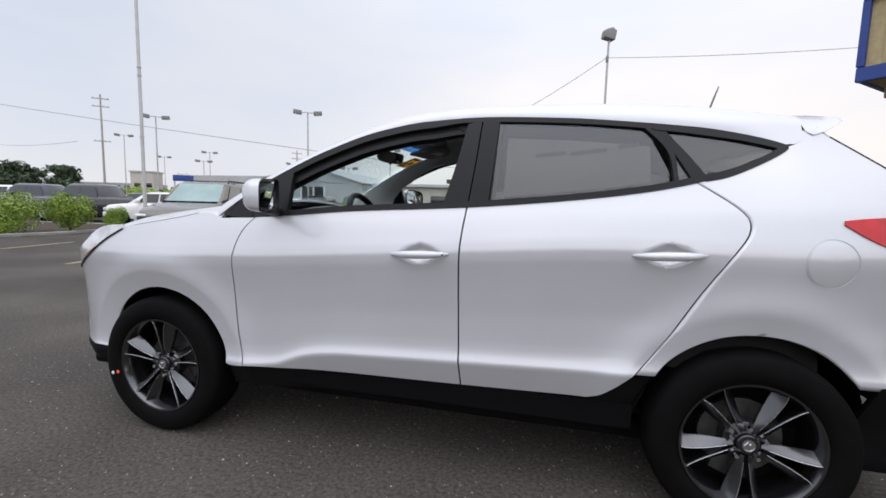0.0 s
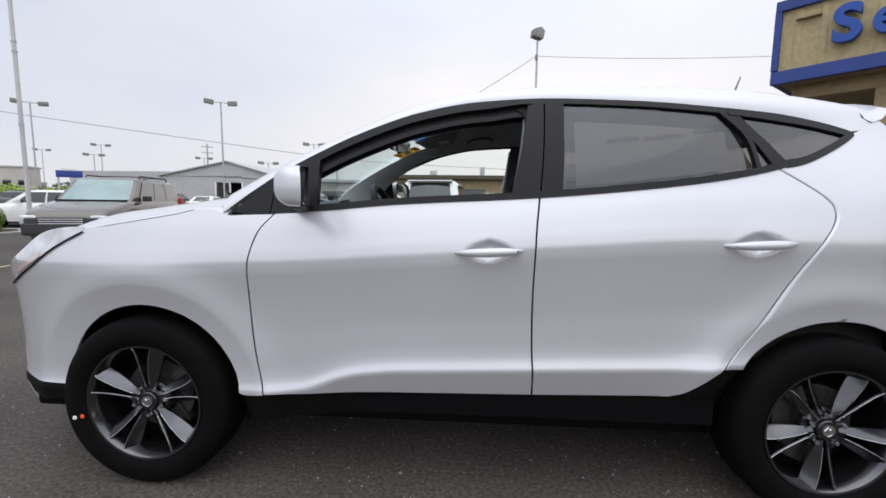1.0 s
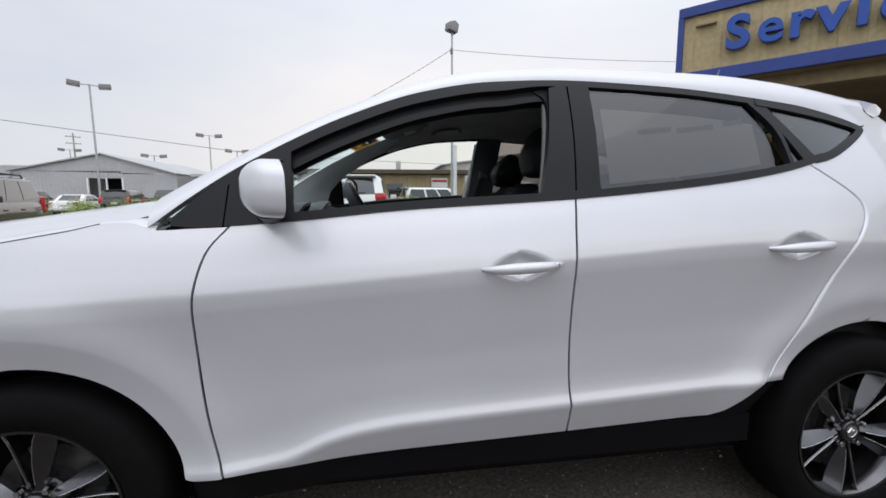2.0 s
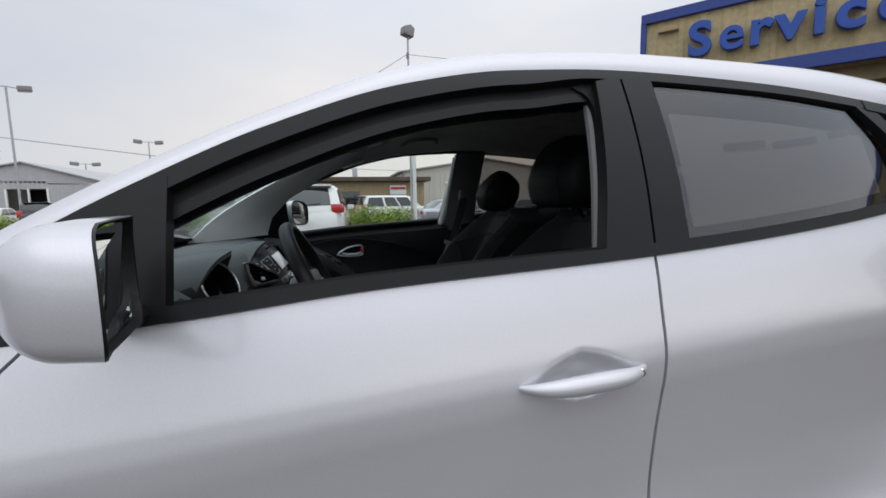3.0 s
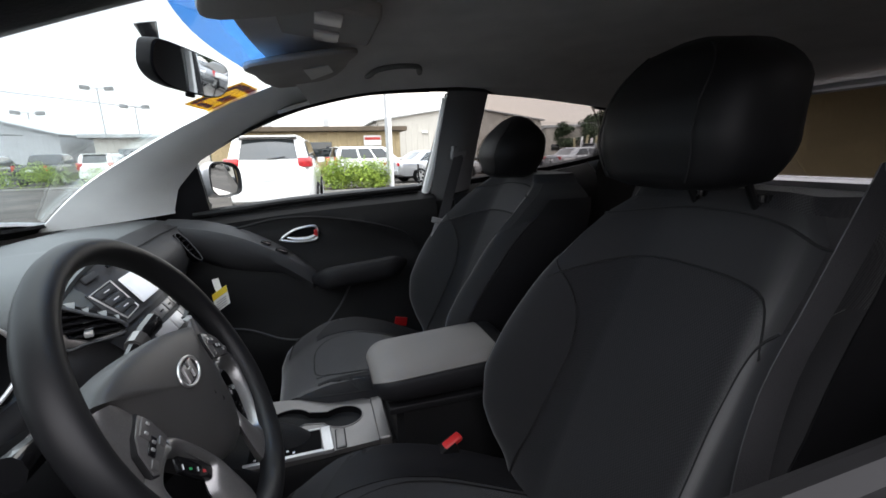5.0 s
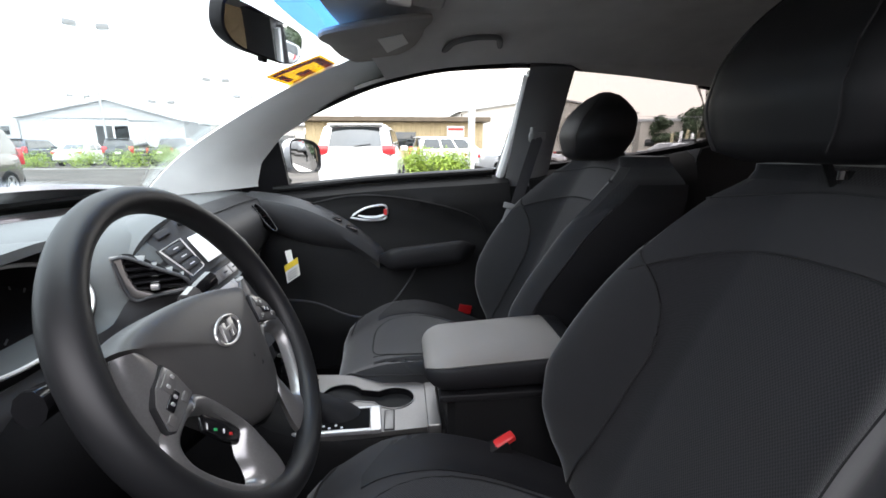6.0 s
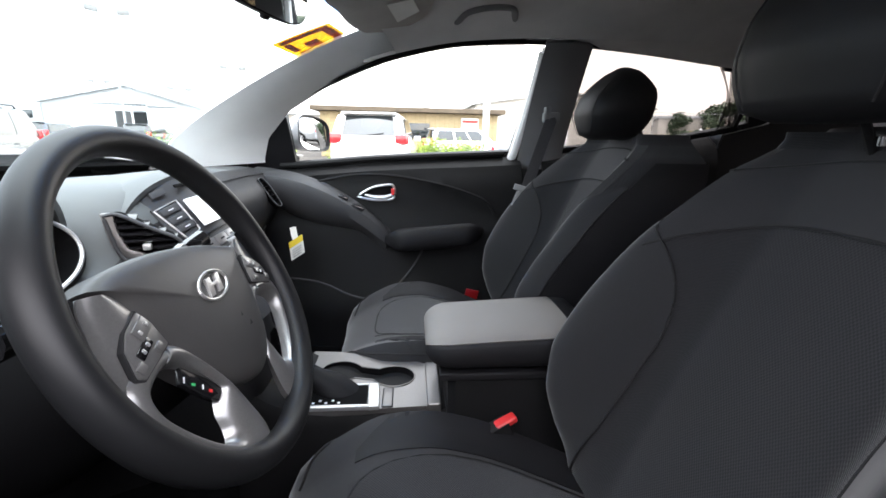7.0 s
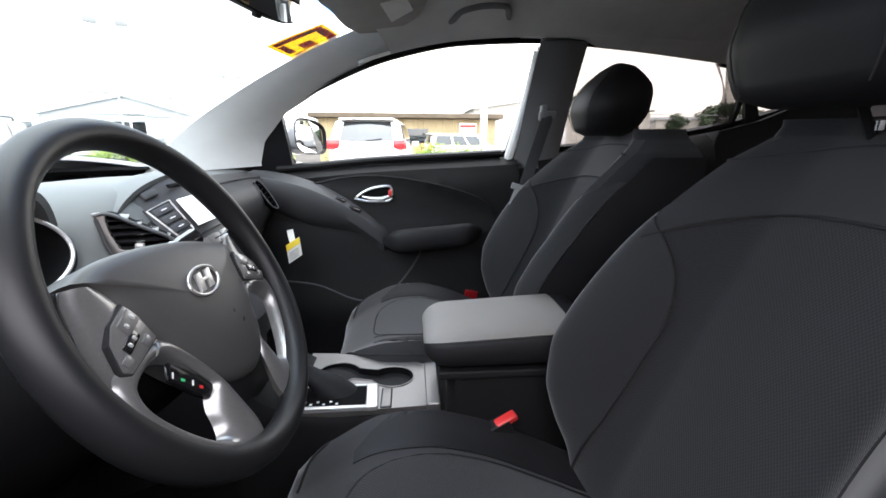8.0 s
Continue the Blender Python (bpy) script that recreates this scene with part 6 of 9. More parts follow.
doors = [o for o in car.children if o.name.split(".")[0] == "front_door"]
rdoors = [o for o in car.children if o.name.split(".")[0] == "rear_door"]
for side, fd, rd in ((-1, doors[0], rdoors[0]), (1, doors[1], rdoors[1])):
    # the inner door frame that shows above the sill
    t1 = door_trim(0.58, 1.56 if side > 0 else 1.515, side, fd)
    t2 = door_trim(1.64, 2.32, side, rd, False)
    xs = np.linspace(0.66, 1.50, 24)
    put("sill_seal", *tube([(x, side * (half_width(x, BELT(x)) - 0.045), BELT(x) + 0.010) for x in xs], 0.012, 8), M_SEAL, fd, "black rubber window seal")
    # grab pad and armrest
    pad = []
    for k, x in enumerate(np.linspace(1.045, 1.42, 20)):
        t = k / 19
        e = math.sin(min(1, t * 5) * math.pi / 2) * math.sin(min(1, (1 - t) * 5) * math.pi / 2)
        zc = 0.885 + 0.035 * t
        pad.append([(x, side * (0.722 - (0.01 + 0.062 * e) * (0.5 + 0.5 * math.cos(a)) ** 0.6), zc + (0.010 + 0.034 * e) * math.sin(a)) for a in np.linspace(-math.pi, math.pi, 17)[:-1]])
    put("armrest", *loft(pad), M_LEATHERETTE, fd, "padded black armrest")
    # wing that carries on the dashboard's line, with the window switches on it
    wing = []
    for k, t in enumerate(np.linspace(0, 1, 26)):
        x = 0.60 + 0.47 * t
        z = 1.130 - 0.030 * t - 0.20 * t ** 2.3
        w = 0.075 * (1 - 0.75 * t ** 4)
        h = 0.06 + 0.07 * math.sin(min(1, t * 1.3) * math.pi) * (1 - 0.4 * t)
        if t > 0.97:
            w, h = 0.004, 0.02
        wing.append([(x, side * 0.735, z + 0.015), (x, side * (0.735 - w * 0.55), z + 0.012), (x, side * (0.735 - w), z - 0.004), (x, side * (0.735 - w * 1.04), z - 0.016), (x, side * (0.735 - w * 0.94), z - 0.05), (x, side * (0.735 - w * 0.45), z - h * 0.85 - 0.02), (x, side * 0.735, z - h - 0.03)])
    put("door_wing", *loft(wing), M_DOORWING, fd, "dark grey switch panel sweeping from the dashboard")
    for dx, w in ((0.905, 0.035), (0.955, 0.045)):
        t = (dx - 0.60) / 0.47
        z = 1.130 - 0.030 * t - 0.20 * t ** 2.3
        put("window_switch", *block(w, 0.020, 0.010, 0.003, (dx, side * 0.690, z + 0.008), (0, 14 + 10 * t, 0)), M_GLOSSBLACK, fd, "black window switch")
    # door pull lever in its oval cup
    cup = resample([(-0.078, -0.010), (-0.050, 0.008), (-0.015, 0.022), (0.030, 0.027), (0.056, 0.024), (0.060, 0.0), (0.052, -0.024), (0.010, -0.027), (-0.035, -0.022), (-0.078, -0.010)], 29)[:-1]
    m = pose(1.025, side * 0.742, 1.056, 0, -4, 0)
    put("lever_bezel", *tube([m @ Vector((x, 0, z)) for x, z in cup], 0.0048, 8, closed=True), M_SATINLIGHT, fd, "satin silver bezel")
    put("lever_cup", [tuple(m @ Vector((x, side * 0.004, z))) for x, z in cup], [tuple(range(28))], M_DARK, fd, "dark recessed cup", smooth=False)
    put("door_lever", *tube([m @ Vector((x, -side * 0.006, z)) for x, z in ((-0.05, -0.004), (-0.02, -0.014), (0.02, -0.018), (0.052, -0.010))], [0.004, 0.007, 0.008, 0.006], 8), M_SATINLIGHT, fd, "satin silver door lever")
    put("lock_tab", *block(0.012, 0.01, 0.024, 0.003, (1.078, side * 0.735, 1.060)), M_REDBUTTON, fd, "lock tab with a red mark")
    put("trim_crease", *tube([(x, side * (0.722 if z < 1.11 else 0.728), z) for x, z in resample([(0.80, 1.095), (0.95, 1.122), (1.10, 1.118), (1.28, 1.085), (1.42, 1.035), (1.46, 0.98)], 30)], 0.005, 6), M_DOORTRIM, fd, "moulded crease")
    # trim line that sweeps down beneath the armrest
    line = [(0.66, 0.735), (0.80, 0.715), (0.92, 0.665), (1.00, 0.655), (1.08, 0.69), (1.15, 0.77), (1.19, 0.84)]
    put("trim_line", *tube([(x, side * (0.728 - 0.030 * math.exp(-(((z - 0.62) / 0.10) ** 2)) * (1 - smooth01(1.13, 1.33, x))), z) for x, z in resample(line, 30)], 0.004, 6), M_DOORWING, fd, "fine moulded pocket line")
    put("door_reflector", *block(0.052, 0.010, 0.036, 0.004, (1.385, side * 0.722, 0.662), (0, 12, 0)), M_REFLECT, fd, "dark red reflector low on the trim")
    put("speaker_grille", *moved(lathe([(0.0, 0.0), (0.06, -0.002), (0.078, 0.0), (0.082, 0.008)], 32), pose(0.78, side * 0.718, 0.60) @ Matrix.Diagonal((1, side, 1, 1))), M_DOORTRIM, fd, "round black speaker grille")
    pad = []
    for k, x in enumerate(np.linspace(1.75, 2.15, 14)):
        t = k / 13
        e = math.sin(min(1, t * 4) * math.pi / 2) * math.sin(min(1, (1 - t) * 4) * math.pi / 2)
        pad.append([(x, side * (0.722 - (0.01 + 0.05 * e) * (0.5 + 0.5 * math.cos(a))), 0.93 + 0.03 * t + 0.035 * e * math.sin(a)) for a in np.linspace(-math.pi, math.pi, 13)[:-1]])
    put("armrest", *loft(pad), M_LEATHERETTE, rd, "padded black armrest")


# ---- seats ----
BOLSTER = pchip([(0.60, 1.455), (0.68, 1.434), (0.75, 1.400), (0.82, 1.380), (0.88, 1.383), (0.95, 1.412), (1.02, 1.456), (1.10, 1.518), (1.18, 1.605), (1.25, 1.695)])


def seat_front(u, z, swell=1.0):
    """x of the backrest's front, u across from -1 to 1."""
    lean = 1.490 + 0.42 * (z - 0.66) if z < 1.20 else 1.490 + 0.42 * 0.54 + 0.5 * (z - 1.20)
    b = BOLSTER(z)
    k = 0.78 * smooth01(0.46, 0.92, abs(u)) + 0.22 * min(1, abs(u) ** 2)
    edge = max(0.0, abs(u) - 0.80) / 0.20
    return lean + (min(b, lean) - lean) * k * swell + 0.07 * edge ** 2


def seat_half(z, yc=-0.37):
    top = [0.252, 0.243, 0.234, 0.222, 0.180] if yc < 0 else [0.270, 0.263, 0.250, 0.226, 0.180]
    return float(np.interp(z, [0.60, 0.75, 0.90, 1.02, 1.10, 1.17, 1.22, 1.26], [0.225, 0.25, 0.258] + top))


CUSHION = pchip([(0.92, 0.595), (0.935, 0.645), (0.97, 0.690), (1.03, 0.725), (1.10, 0.748), (1.17, 0.752), (1.26, 0.733), (1.36, 0.690), (1.50, 0.620)])


def cushion_top(x, u):
    return CUSHION(x) - 0.022 * (1 - abs(u) ** 2.2) + 0.016 * math.exp(-(((abs(u) - 0.86) / 0.12) ** 2)) - 0.030 * max(0, abs(u) - 0.90) / 0.10


bolster_edge = pchip([(0.60, 0.90), (0.68, 0.76), (0.75, 0.66), (0.85, 0.605), (0.94, 0.59), (1.02, 0.63), (1.09, 0.745), (1.125, 0.86), (1.155, 0.97), (1.25, 0.98)])


def build_seat(yc):
    # the driver's door-side bolster is worn flatter
    front_of = lambda u, z: seat_front(u, z, 0.62 if yc < 0 and u < 0 else 1.0)
    rings = []
    for z in list(np.linspace(0.60, 1.20, 46)) + [1.2125, 1.225, 1.248, 1.266, 1.276]:
        hw_ = seat_half(z, yc)
        zz = z
        ring = []
        for u in np.linspace(-1, 1, 61):
            ring.append((front_of(u, z), yc + u * hw_, zz))
        back = 1.62 + 0.34 * (z - 0.6) + 0.02
        if z > 1.21:
            mid = (front_of(0, z) + back) / 2
            back = mid + (back - mid) * (1 - (z - 1.21) / 0.07 * 0.8)
        for u in np.linspace(1, -1, 13):
            ring.append((back + 0.02 * (1 - u * u), yc + u * hw_ * 0.96, zz))
        rings.append(ring)
    seat = put("front_seat", *loft(rings), M_CLOTH, car, "charcoal cloth bucket seat with smooth side bolsters", sharp=60)
    # smooth side bolsters over the cloth
    for sd in (-1, 1):
        P = np.zeros((48, 17, 3))
        for i, z in enumerate(np.linspace(0.62, 1.155, 48)):
            inner = bolster_edge(z)
            for j in range(17):
                u = sd * (inner + (1.0 - inner) * j / 16)
                P[i, j] = (front_of(u, z) - 0.004, yc + u * seat_half(z, yc) * (1 + 0.014 * smooth01(0.4, 1.0, j / 16)), z)
        sheet("bolster", P, 0.01, M_BOLSTER, seat, "smooth charcoal side bolster", towards=(1.9, yc, 0.9))
        # dark sheet over the seat's side, which carries the shade there
        P = np.zeros((46, 6, 3))
        for i, z in enumerate(np.linspace(0.60, 1.21, 46)):
            back = 1.62 + 0.34 * (z - 0.6) + 0.02
            for j in range(6):
                x0 = front_of(sd, z) + 0.003
                P[i, j] = (x0 + (back - x0) * j / 5, yc + sd * (seat_half(z, yc) * 1.01 + 0.006 * math.sin(j / 5 * math.pi)), z)
        sheet("side_panel", P, 0.01, M_LEATHERETTE, seat, "smooth seat side, darkened in colour for its shade", towards=(1.6, yc, 0.9))

    def on_back(pts):
        return [(front_of(u, z) - 0.0032, yc + u * seat_half(z, yc), z) for u, z in resample(pts, 40)]

    edge_line = [(z, bolster_edge(z)) for z in (0.63, 0.68, 0.75, 0.80, 0.85, 0.90, 0.94, 0.98, 1.02, 1.06, 1.09, 1.11, 1.123)]
    seams = [[(u, z) for z, u in edge_line], [(-u, z) for z, u in edge_line],
             [(-0.82, 1.090), (-0.70, 1.116), (-0.54, 1.136), (-0.3, 1.146), (0.0, 1.148), (0.3, 1.146), (0.54, 1.136), (0.70, 1.116), (0.82, 1.090)],
             [(-0.88, 1.215), (-0.4, 1.236), (0, 1.240), (0.4, 1.236), (0.88, 1.215)]]
    for s in seams:
        put("seam", *tube(on_back(s), 0.0024, 5), M_SEAM, seat)
    P = np.zeros((12, 27, 3))
    for i in range(12):
        for j, u in enumerate(np.linspace(-0.93, 0.93, 27)):
            z0 = float(np.interp(abs(u), [0, 0.3, 0.54, 0.70, 0.82, 0.94], [1.148, 1.146, 1.136, 1.116, 1.092, 1.092]))
            z = z0 + (1.252 - z0) * i / 11
            P[i, j] = (front_of(u, z) - 0.003, yc + u * seat_half(z, yc), z)
    sheet("yoke", P, 0.008, M_BOLSTER, seat, "smooth charcoal shoulder panel", towards=(1.9, yc, 0.9))
    # cushion
    rings = []
    L0, L1 = 0.925, 1.50
    for k, x in enumerate(np.linspace(L0, L1, 26)):
        t = k / 25
        hw_ = 0.205 + 0.045 * smooth01(0, 0.35, t)
        front = math.sin(min(1, t * 5.5) * math.pi / 2)
        ring = []
        for u in np.linspace(-1, 1, 21):
            ring.append((x, yc + u * hw_, cushion_top(x, u)))
        ring += [(x + 0.02, yc + u * hw_ * 0.93, 0.56) for u in np.linspace(1, -1, 9)]
        rings.append(ring)
    cush = put("cushion", *loft(rings), M_BOLSTER, seat, "charcoal seat cushion", sharp=60)
    P = np.zeros((14, 13, 3))
    for i, x in enumerate(np.linspace(1.045, 1.47, 14)):
        for j, u in enumerate(np.linspace(-0.56, 0.56, 13)):
            t = (x - L0) / (L1 - L0)
            uu = u * (1 - 0.25 * max(0, 1 - i / 4) ** 2)
            P[i, j] = (x, yc + uu * 0.245, cushion_top(x, uu) + 0.0025)
    sheet("cushion_cloth", P, 0.01, M_CLOTH, seat, "charcoal cloth insert", towards=(1.3, yc, 0.3))
    for sd in (-1, 1):
        P = np.zeros((16, 8, 3))
        for i, x in enumerate(np.linspace(1.05, 1.47, 16)):
            hw_ = 0.205 + 0.045 * smooth01(0, 0.35, (x - L0) / (L1 - L0))
            for j in range(8):
                u = sd * (0.615 + 0.37 * j / 7 * min(1.0, 0.25 + i / 5))
                P[i, j] = (x, yc + u * hw_, cushion_top(x, u) + 0.0025)
        sheet("cushion_bolster", P, 0.008, M_LEATHERETTE, seat, "smooth black cushion bolster", towards=(1.3, yc, 0.3))
    for pts in ([(1.47, -0.58), (1.20, -0.57), (1.08, -0.48), (1.045, -0.30), (1.04, 0), (1.045, 0.30), (1.08, 0.48), (1.20, 0.57), (1.47, 0.58)], [(0.955, -0.70), (0.985, -0.88), (1.10, -0.97), (1.40, -0.99)], [(0.955, 0.70), (0.985, 0.88), (1.10, 0.97), (1.40, 0.99)]):
        q = []
        for x, u in resample(pts, 36):
            t = (x - L0) / (L1 - L0)
            hw_ = 0.205 + 0.045 * smooth01(0, 0.35, t)
            q.append((x, yc + u * hw_, cushion_top(x, u) + 0.0012))
        put("seam", *tube(q, 0.0023, 5), M_SEAM, seat)
    put("seat_base", *block(0.48, 0.40, 0.18, 0.02, (1.22, yc, 0.47)), M_DOORTRIM, seat, "black seat runner cover")
    # headrest; the driver's is drawn up a little
    hx, hz, hs = (-0.058, 0.022, 1.16) if yc < 0 else (0.0, 0.0, 1.0)
    rings = []
    for k in range(17):
        t = k / 16
        z = 1.262 + hz + (0.212 if yc < 0 else 0.188) * t
        w = 0.128 * math.sin(min(1, (0.55 if yc < 0 else 0.28) + t * 1.4) * math.pi / 2) * math.sqrt(max(0.0, 1 - max(0, (t - 0.62) / 0.40) ** 2.2))
        w *= (1.0 - (0.06 if yc < 0 else 0.24) * t) * hs
        d0 = 1.612 + 0.045 * abs(t - 0.35) + 0.11 * max(0, t - 0.55) ** 1.3
        d1 = 1.785 + 0.02 * t - 0.10 * max(0, t - 0.7) - 0.07 * max(0, 0.3 - t)
        if yc > 0:
            d0, d1 = d0 + 0.05 * max(0, t - 0.45) ** 1.4, d1 - 0.09 * max(0, t - 0.6)
        w, d0, d1 = max(w, 0.02), d0, max(d1, d0 + 0.02)
        if k in (0, 16):
            c = (d0 + d1) / 2
            w, d0, d1 = w * 0.72, c - (c - d0) * 0.7, c + (d1 - c) * 0.7
        cx, rx = (d0 + d1) / 2, (d1 - d0) / 2
        rings.append([(cx + hx + rx * math.copysign(abs(math.cos(a)) ** 0.7, math.cos(a)), yc + w * math.copysign(abs(math.sin(a)) ** 0.62, math.sin(a)), z) for a in np.linspace(0, 2 * math.pi, 33)[:-1]])
    hr = put("headrest", *loft(rings), M_HEADREST, seat, "padded black headrest", sharp=70)
    for dy in (-0.055, 0.055):
        put("headrest_post", *tube([(1.800 + hx * 0.5, yc + dy, 1.20), (1.755 + hx, yc + dy, 1.30 + hz)], 0.006, 8), M_DOORTRIM, seat, "black headrest post")
        put("post_collar", *moved(lathe([(0.006, 0.0), (0.017, 0.0), (0.017, 0.012), (0.007, 0.014)], 14, "z"), pose(1.780 + hx * 0.5, yc + dy, 1.258)), M_GLOSSBLACK, seat)
    for sd in (-0.42, 0.42):
        q = []
        for t in np.linspace(0.06, 0.94, 14):
            r = rings[int(round(t * 16))]
            xs_ = min(p[0] for p in r)
            wd = max(p[1] for p in r) - yc
            q.append((xs_ + 0.004, yc + sd * wd * 1.5, r[0][2]))
        put("seam", *tube(q, 0.0013, 5), M_SEAM, seat)
    return seat


build_seat(-0.37)
build_seat(0.362)
# rear bench
rings = []
for k, z in enumerate(np.linspace(0.58, 1.18, 16)):
    t = k / 15
    x0, x1 = 2.20 + 0.24 * t + 0.03 * math.cos(t * 3), 2.36 + 0.24 * t
    rings.append([(x0 + 0.03 * abs(u) ** 3, 0.63 * u, z) for u in np.linspace(-1, 1, 21)] + [(x1, 0.63 * u, z) for u in np.linspace(1, -1, 9)])
bench = put("rear_bench", *loft(rings), M_CLOTH, car, "charcoal cloth rear bench seat", sharp=60)
put("cushion", *block(0.50, 1.26, 0.20, 0.05, (2.02, 0, 0.60), (0, -6, 0), 3), M_CLOTH, bench)
for yc in (-0.36, 0.36):
    put("headrest", *block(0.10, 0.26, 0.15, 0.045, (2.50, yc, 1.24), (0, 8, 0), 3), M_LEATHERETTE, bench)

# ---- dashboard ----
def dash_section(y):
    """Points (x, z) of the dashboard's face from the windscreen down, at y across the cabin."""
    passenger = [(0.20, 1.120), (0.34, 1.140), (0.48, 1.152), (0.58, 1.150), (0.655, 1.132), (0.700, 1.100), (0.712, 1.050), (0.700, 0.995), (0.668, 0.94), (0.640, 0.88), (0.625, 0.80), (0.60, 0.70), (0.52, 0.60)]
    centre = [(0.20, 1.130), (0.34, 1.150), (0.48, 1.165), (0.60, 1.172), (0.680, 1.165), (0.712, 1.140), (0.745, 1.090), (0.772, 1.045), (0.795, 0.985), (0.815, 0.92), (0.832, 0.84), (0.85, 0.76), (0.84, 0.66)]
    driver = [(0.20, 1.120), (0.34, 1.140), (0.48, 1.150), (0.56, 1.150), (0.615, 1.130), (0.66, 1.100), (0.69, 1.055), (0.70, 1.00), (0.69, 0.95), (0.665, 0.88), (0.64, 0.80), (0.60, 0.70), (0.52, 0.60)]
    c = math.exp(-((y - 0.005) / 0.162) ** 6)
    other = driver if y < 0 else passenger
    swell = smooth01(0.45, 0.70, y)
    out = []
    for (xa, za), (xb, zb) in zip(other, centre):
        out.append((xa + (xb - xa) * c - 0.03 * swell * (1 if za < 1.12 else 0), za + (zb - za) * c - 0.008 * swell))
    return out


rows = []
for y in np.linspace(-0.745, 0.745, 110):
    dent = lambda z: 0.085 * math.exp(-((y + 0.332) / 0.150) ** 6) * math.exp(-((z - 1.095) / 0.052) ** 4)
    rows.append([(x - dent(z) - 0.02 * (y / 0.75) ** 2 + (0.06 * (y / 0.75) ** 2 if x < 0.3 else 0), y, z) for x, z in resample(dash_section(y), 44)])
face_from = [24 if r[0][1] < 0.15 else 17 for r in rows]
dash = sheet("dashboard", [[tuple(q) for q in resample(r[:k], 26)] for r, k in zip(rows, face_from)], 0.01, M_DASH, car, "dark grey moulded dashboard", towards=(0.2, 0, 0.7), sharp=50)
# lower face: a darker copy of the dash plastic carries its shade
sheet("dash_fascia", [[tuple(q) for q in resample(r[k - 1:], 28)] for r, k in zip(rows, face_from)], 0.01, M_DASHSHADE, dash, "lower dashboard face, darkened in colour for its shade", towards=(0.2, 0, 0.7), sharp=50)
# instrument binnacle with its hood
hood_r = []
for k, x in enumerate(np.linspace(0.44, 0.676, 12)):
    t = k / 11
    w = 0.150 * (0.75 + 0.25 * math.sin(t * math.pi / 2))
    h = 0.010 + 0.036 * math.sin(t * math.pi / 2)
    hood_r.append([(x - 0.035 * abs(u) ** 3 * t, -0.335 + u * w, 1.137 + h * (1 - abs(u) ** 4.0) - 0.024 * abs(u) ** 4 * t + 0.008 * u * t) for u in np.linspace(-1, 1, 29)])
sheet("instrument_hood", hood_r, 0.012, M_DASH, dash, "dark grey instrument hood", towards=(0.5, -0.33, 0.9))
m = pose(0.615, -0.332, 1.080, 0, -28.8, 0)
put("instrument_panel", *moved(block(0.02, 0.27, 0.12, 0.01, (-0.014, 0, 0)), m), M_GLOSSBLACK, dash, "gloss black instrument panel")
oval = lambda r, d: [tuple(m @ Vector((d, 0.1346 * r * math.copysign(abs(math.cos(a)) ** 0.9, math.cos(a)), 0.0615 * r * math.sin(a)))) for a in np.linspace(0, 2 * math.pi, 57)[:-1]]
put("gauge_collar", *loft([oval(1.0, 0.048), oval(1.06, 0.048), oval(1.16, 0.036), oval(1.26, 0.0)], caps=False), M_DOORTRIM, dash, "black instrument collar")
put("gauge_ring", *tube(oval(1.0, 0.05), 0.0030, 8, closed=True, up=(1, 0, 0)), M_SATINLIGHT, dash, "satin silver instrument surround")
put("gauge_bowl", *loft([oval(1.0, 0.052), oval(0.97, 0.03), oval(0.90, 0.0), oval(0.02, -0.002)], caps=False), M_DARK, dash, "black instrument bowl")
for yc in (-0.066, 0.066):
    ticks = [moved(block(0.001, 0.002, 0.009, 0, (0.002, yc, 0)), m @ Matrix.Translation((0, yc, 0)) @ pose(0, 0, 0, a, 0, 0) @ Matrix.Translation((0, -yc, 0.045))) for a in range(-120, 121, 24)]
    put("gauge_scale", *join(*ticks), M_STACK, dash, "unlit gauge ticks")
# side air vents by the doors, one in the middle left
def vent(outline, m, parent, slats=4, rim=0.005):
    ring = resample([(*q,) for q in outline] + [outline[0]], 48, True)[:-1]
    frame_v = tube([m @ Vector((x, -0.004, z)) for x, z in ring], rim, 8, closed=True)
    f_ob = put("air_vent", *frame_v, M_STACK, parent, "charcoal vent frame")
    put("vent_well", *join(([tuple(m @ Vector((x * 0.98, 0.022, z * 0.98))) for x, z in ring], [tuple(range(len(ring)))]), shell([[tuple(m @ Vector((x, d, z))) for d in (-0.002, 0.022)] for x, z in list(ring) + [ring[0]]], 0.001)), M_DARK, parent, "black vent well", smooth=False)
    xs = [q[0] for q in ring]
    zs = [q[1] for q in ring]
    for k in range(slats):
        zz = min(zs) + (max(zs) - min(zs)) * (k + 0.8) / (slats + 0.6)
        hit_x = [x for x, z in ring if abs(z - zz) < 0.006]
        if len(hit_x) < 2:
            continue
        a, b = min(hit_x), max(hit_x)
        put("vent_slat", *moved(block(max(0.01, b - a - 0.006), 0.022, 0.0035, 0.001, ((a + b) / 2, 0.008, zz), (18, 0, 0)), m), M_GLOSSBLACK, parent)
    return f_ob


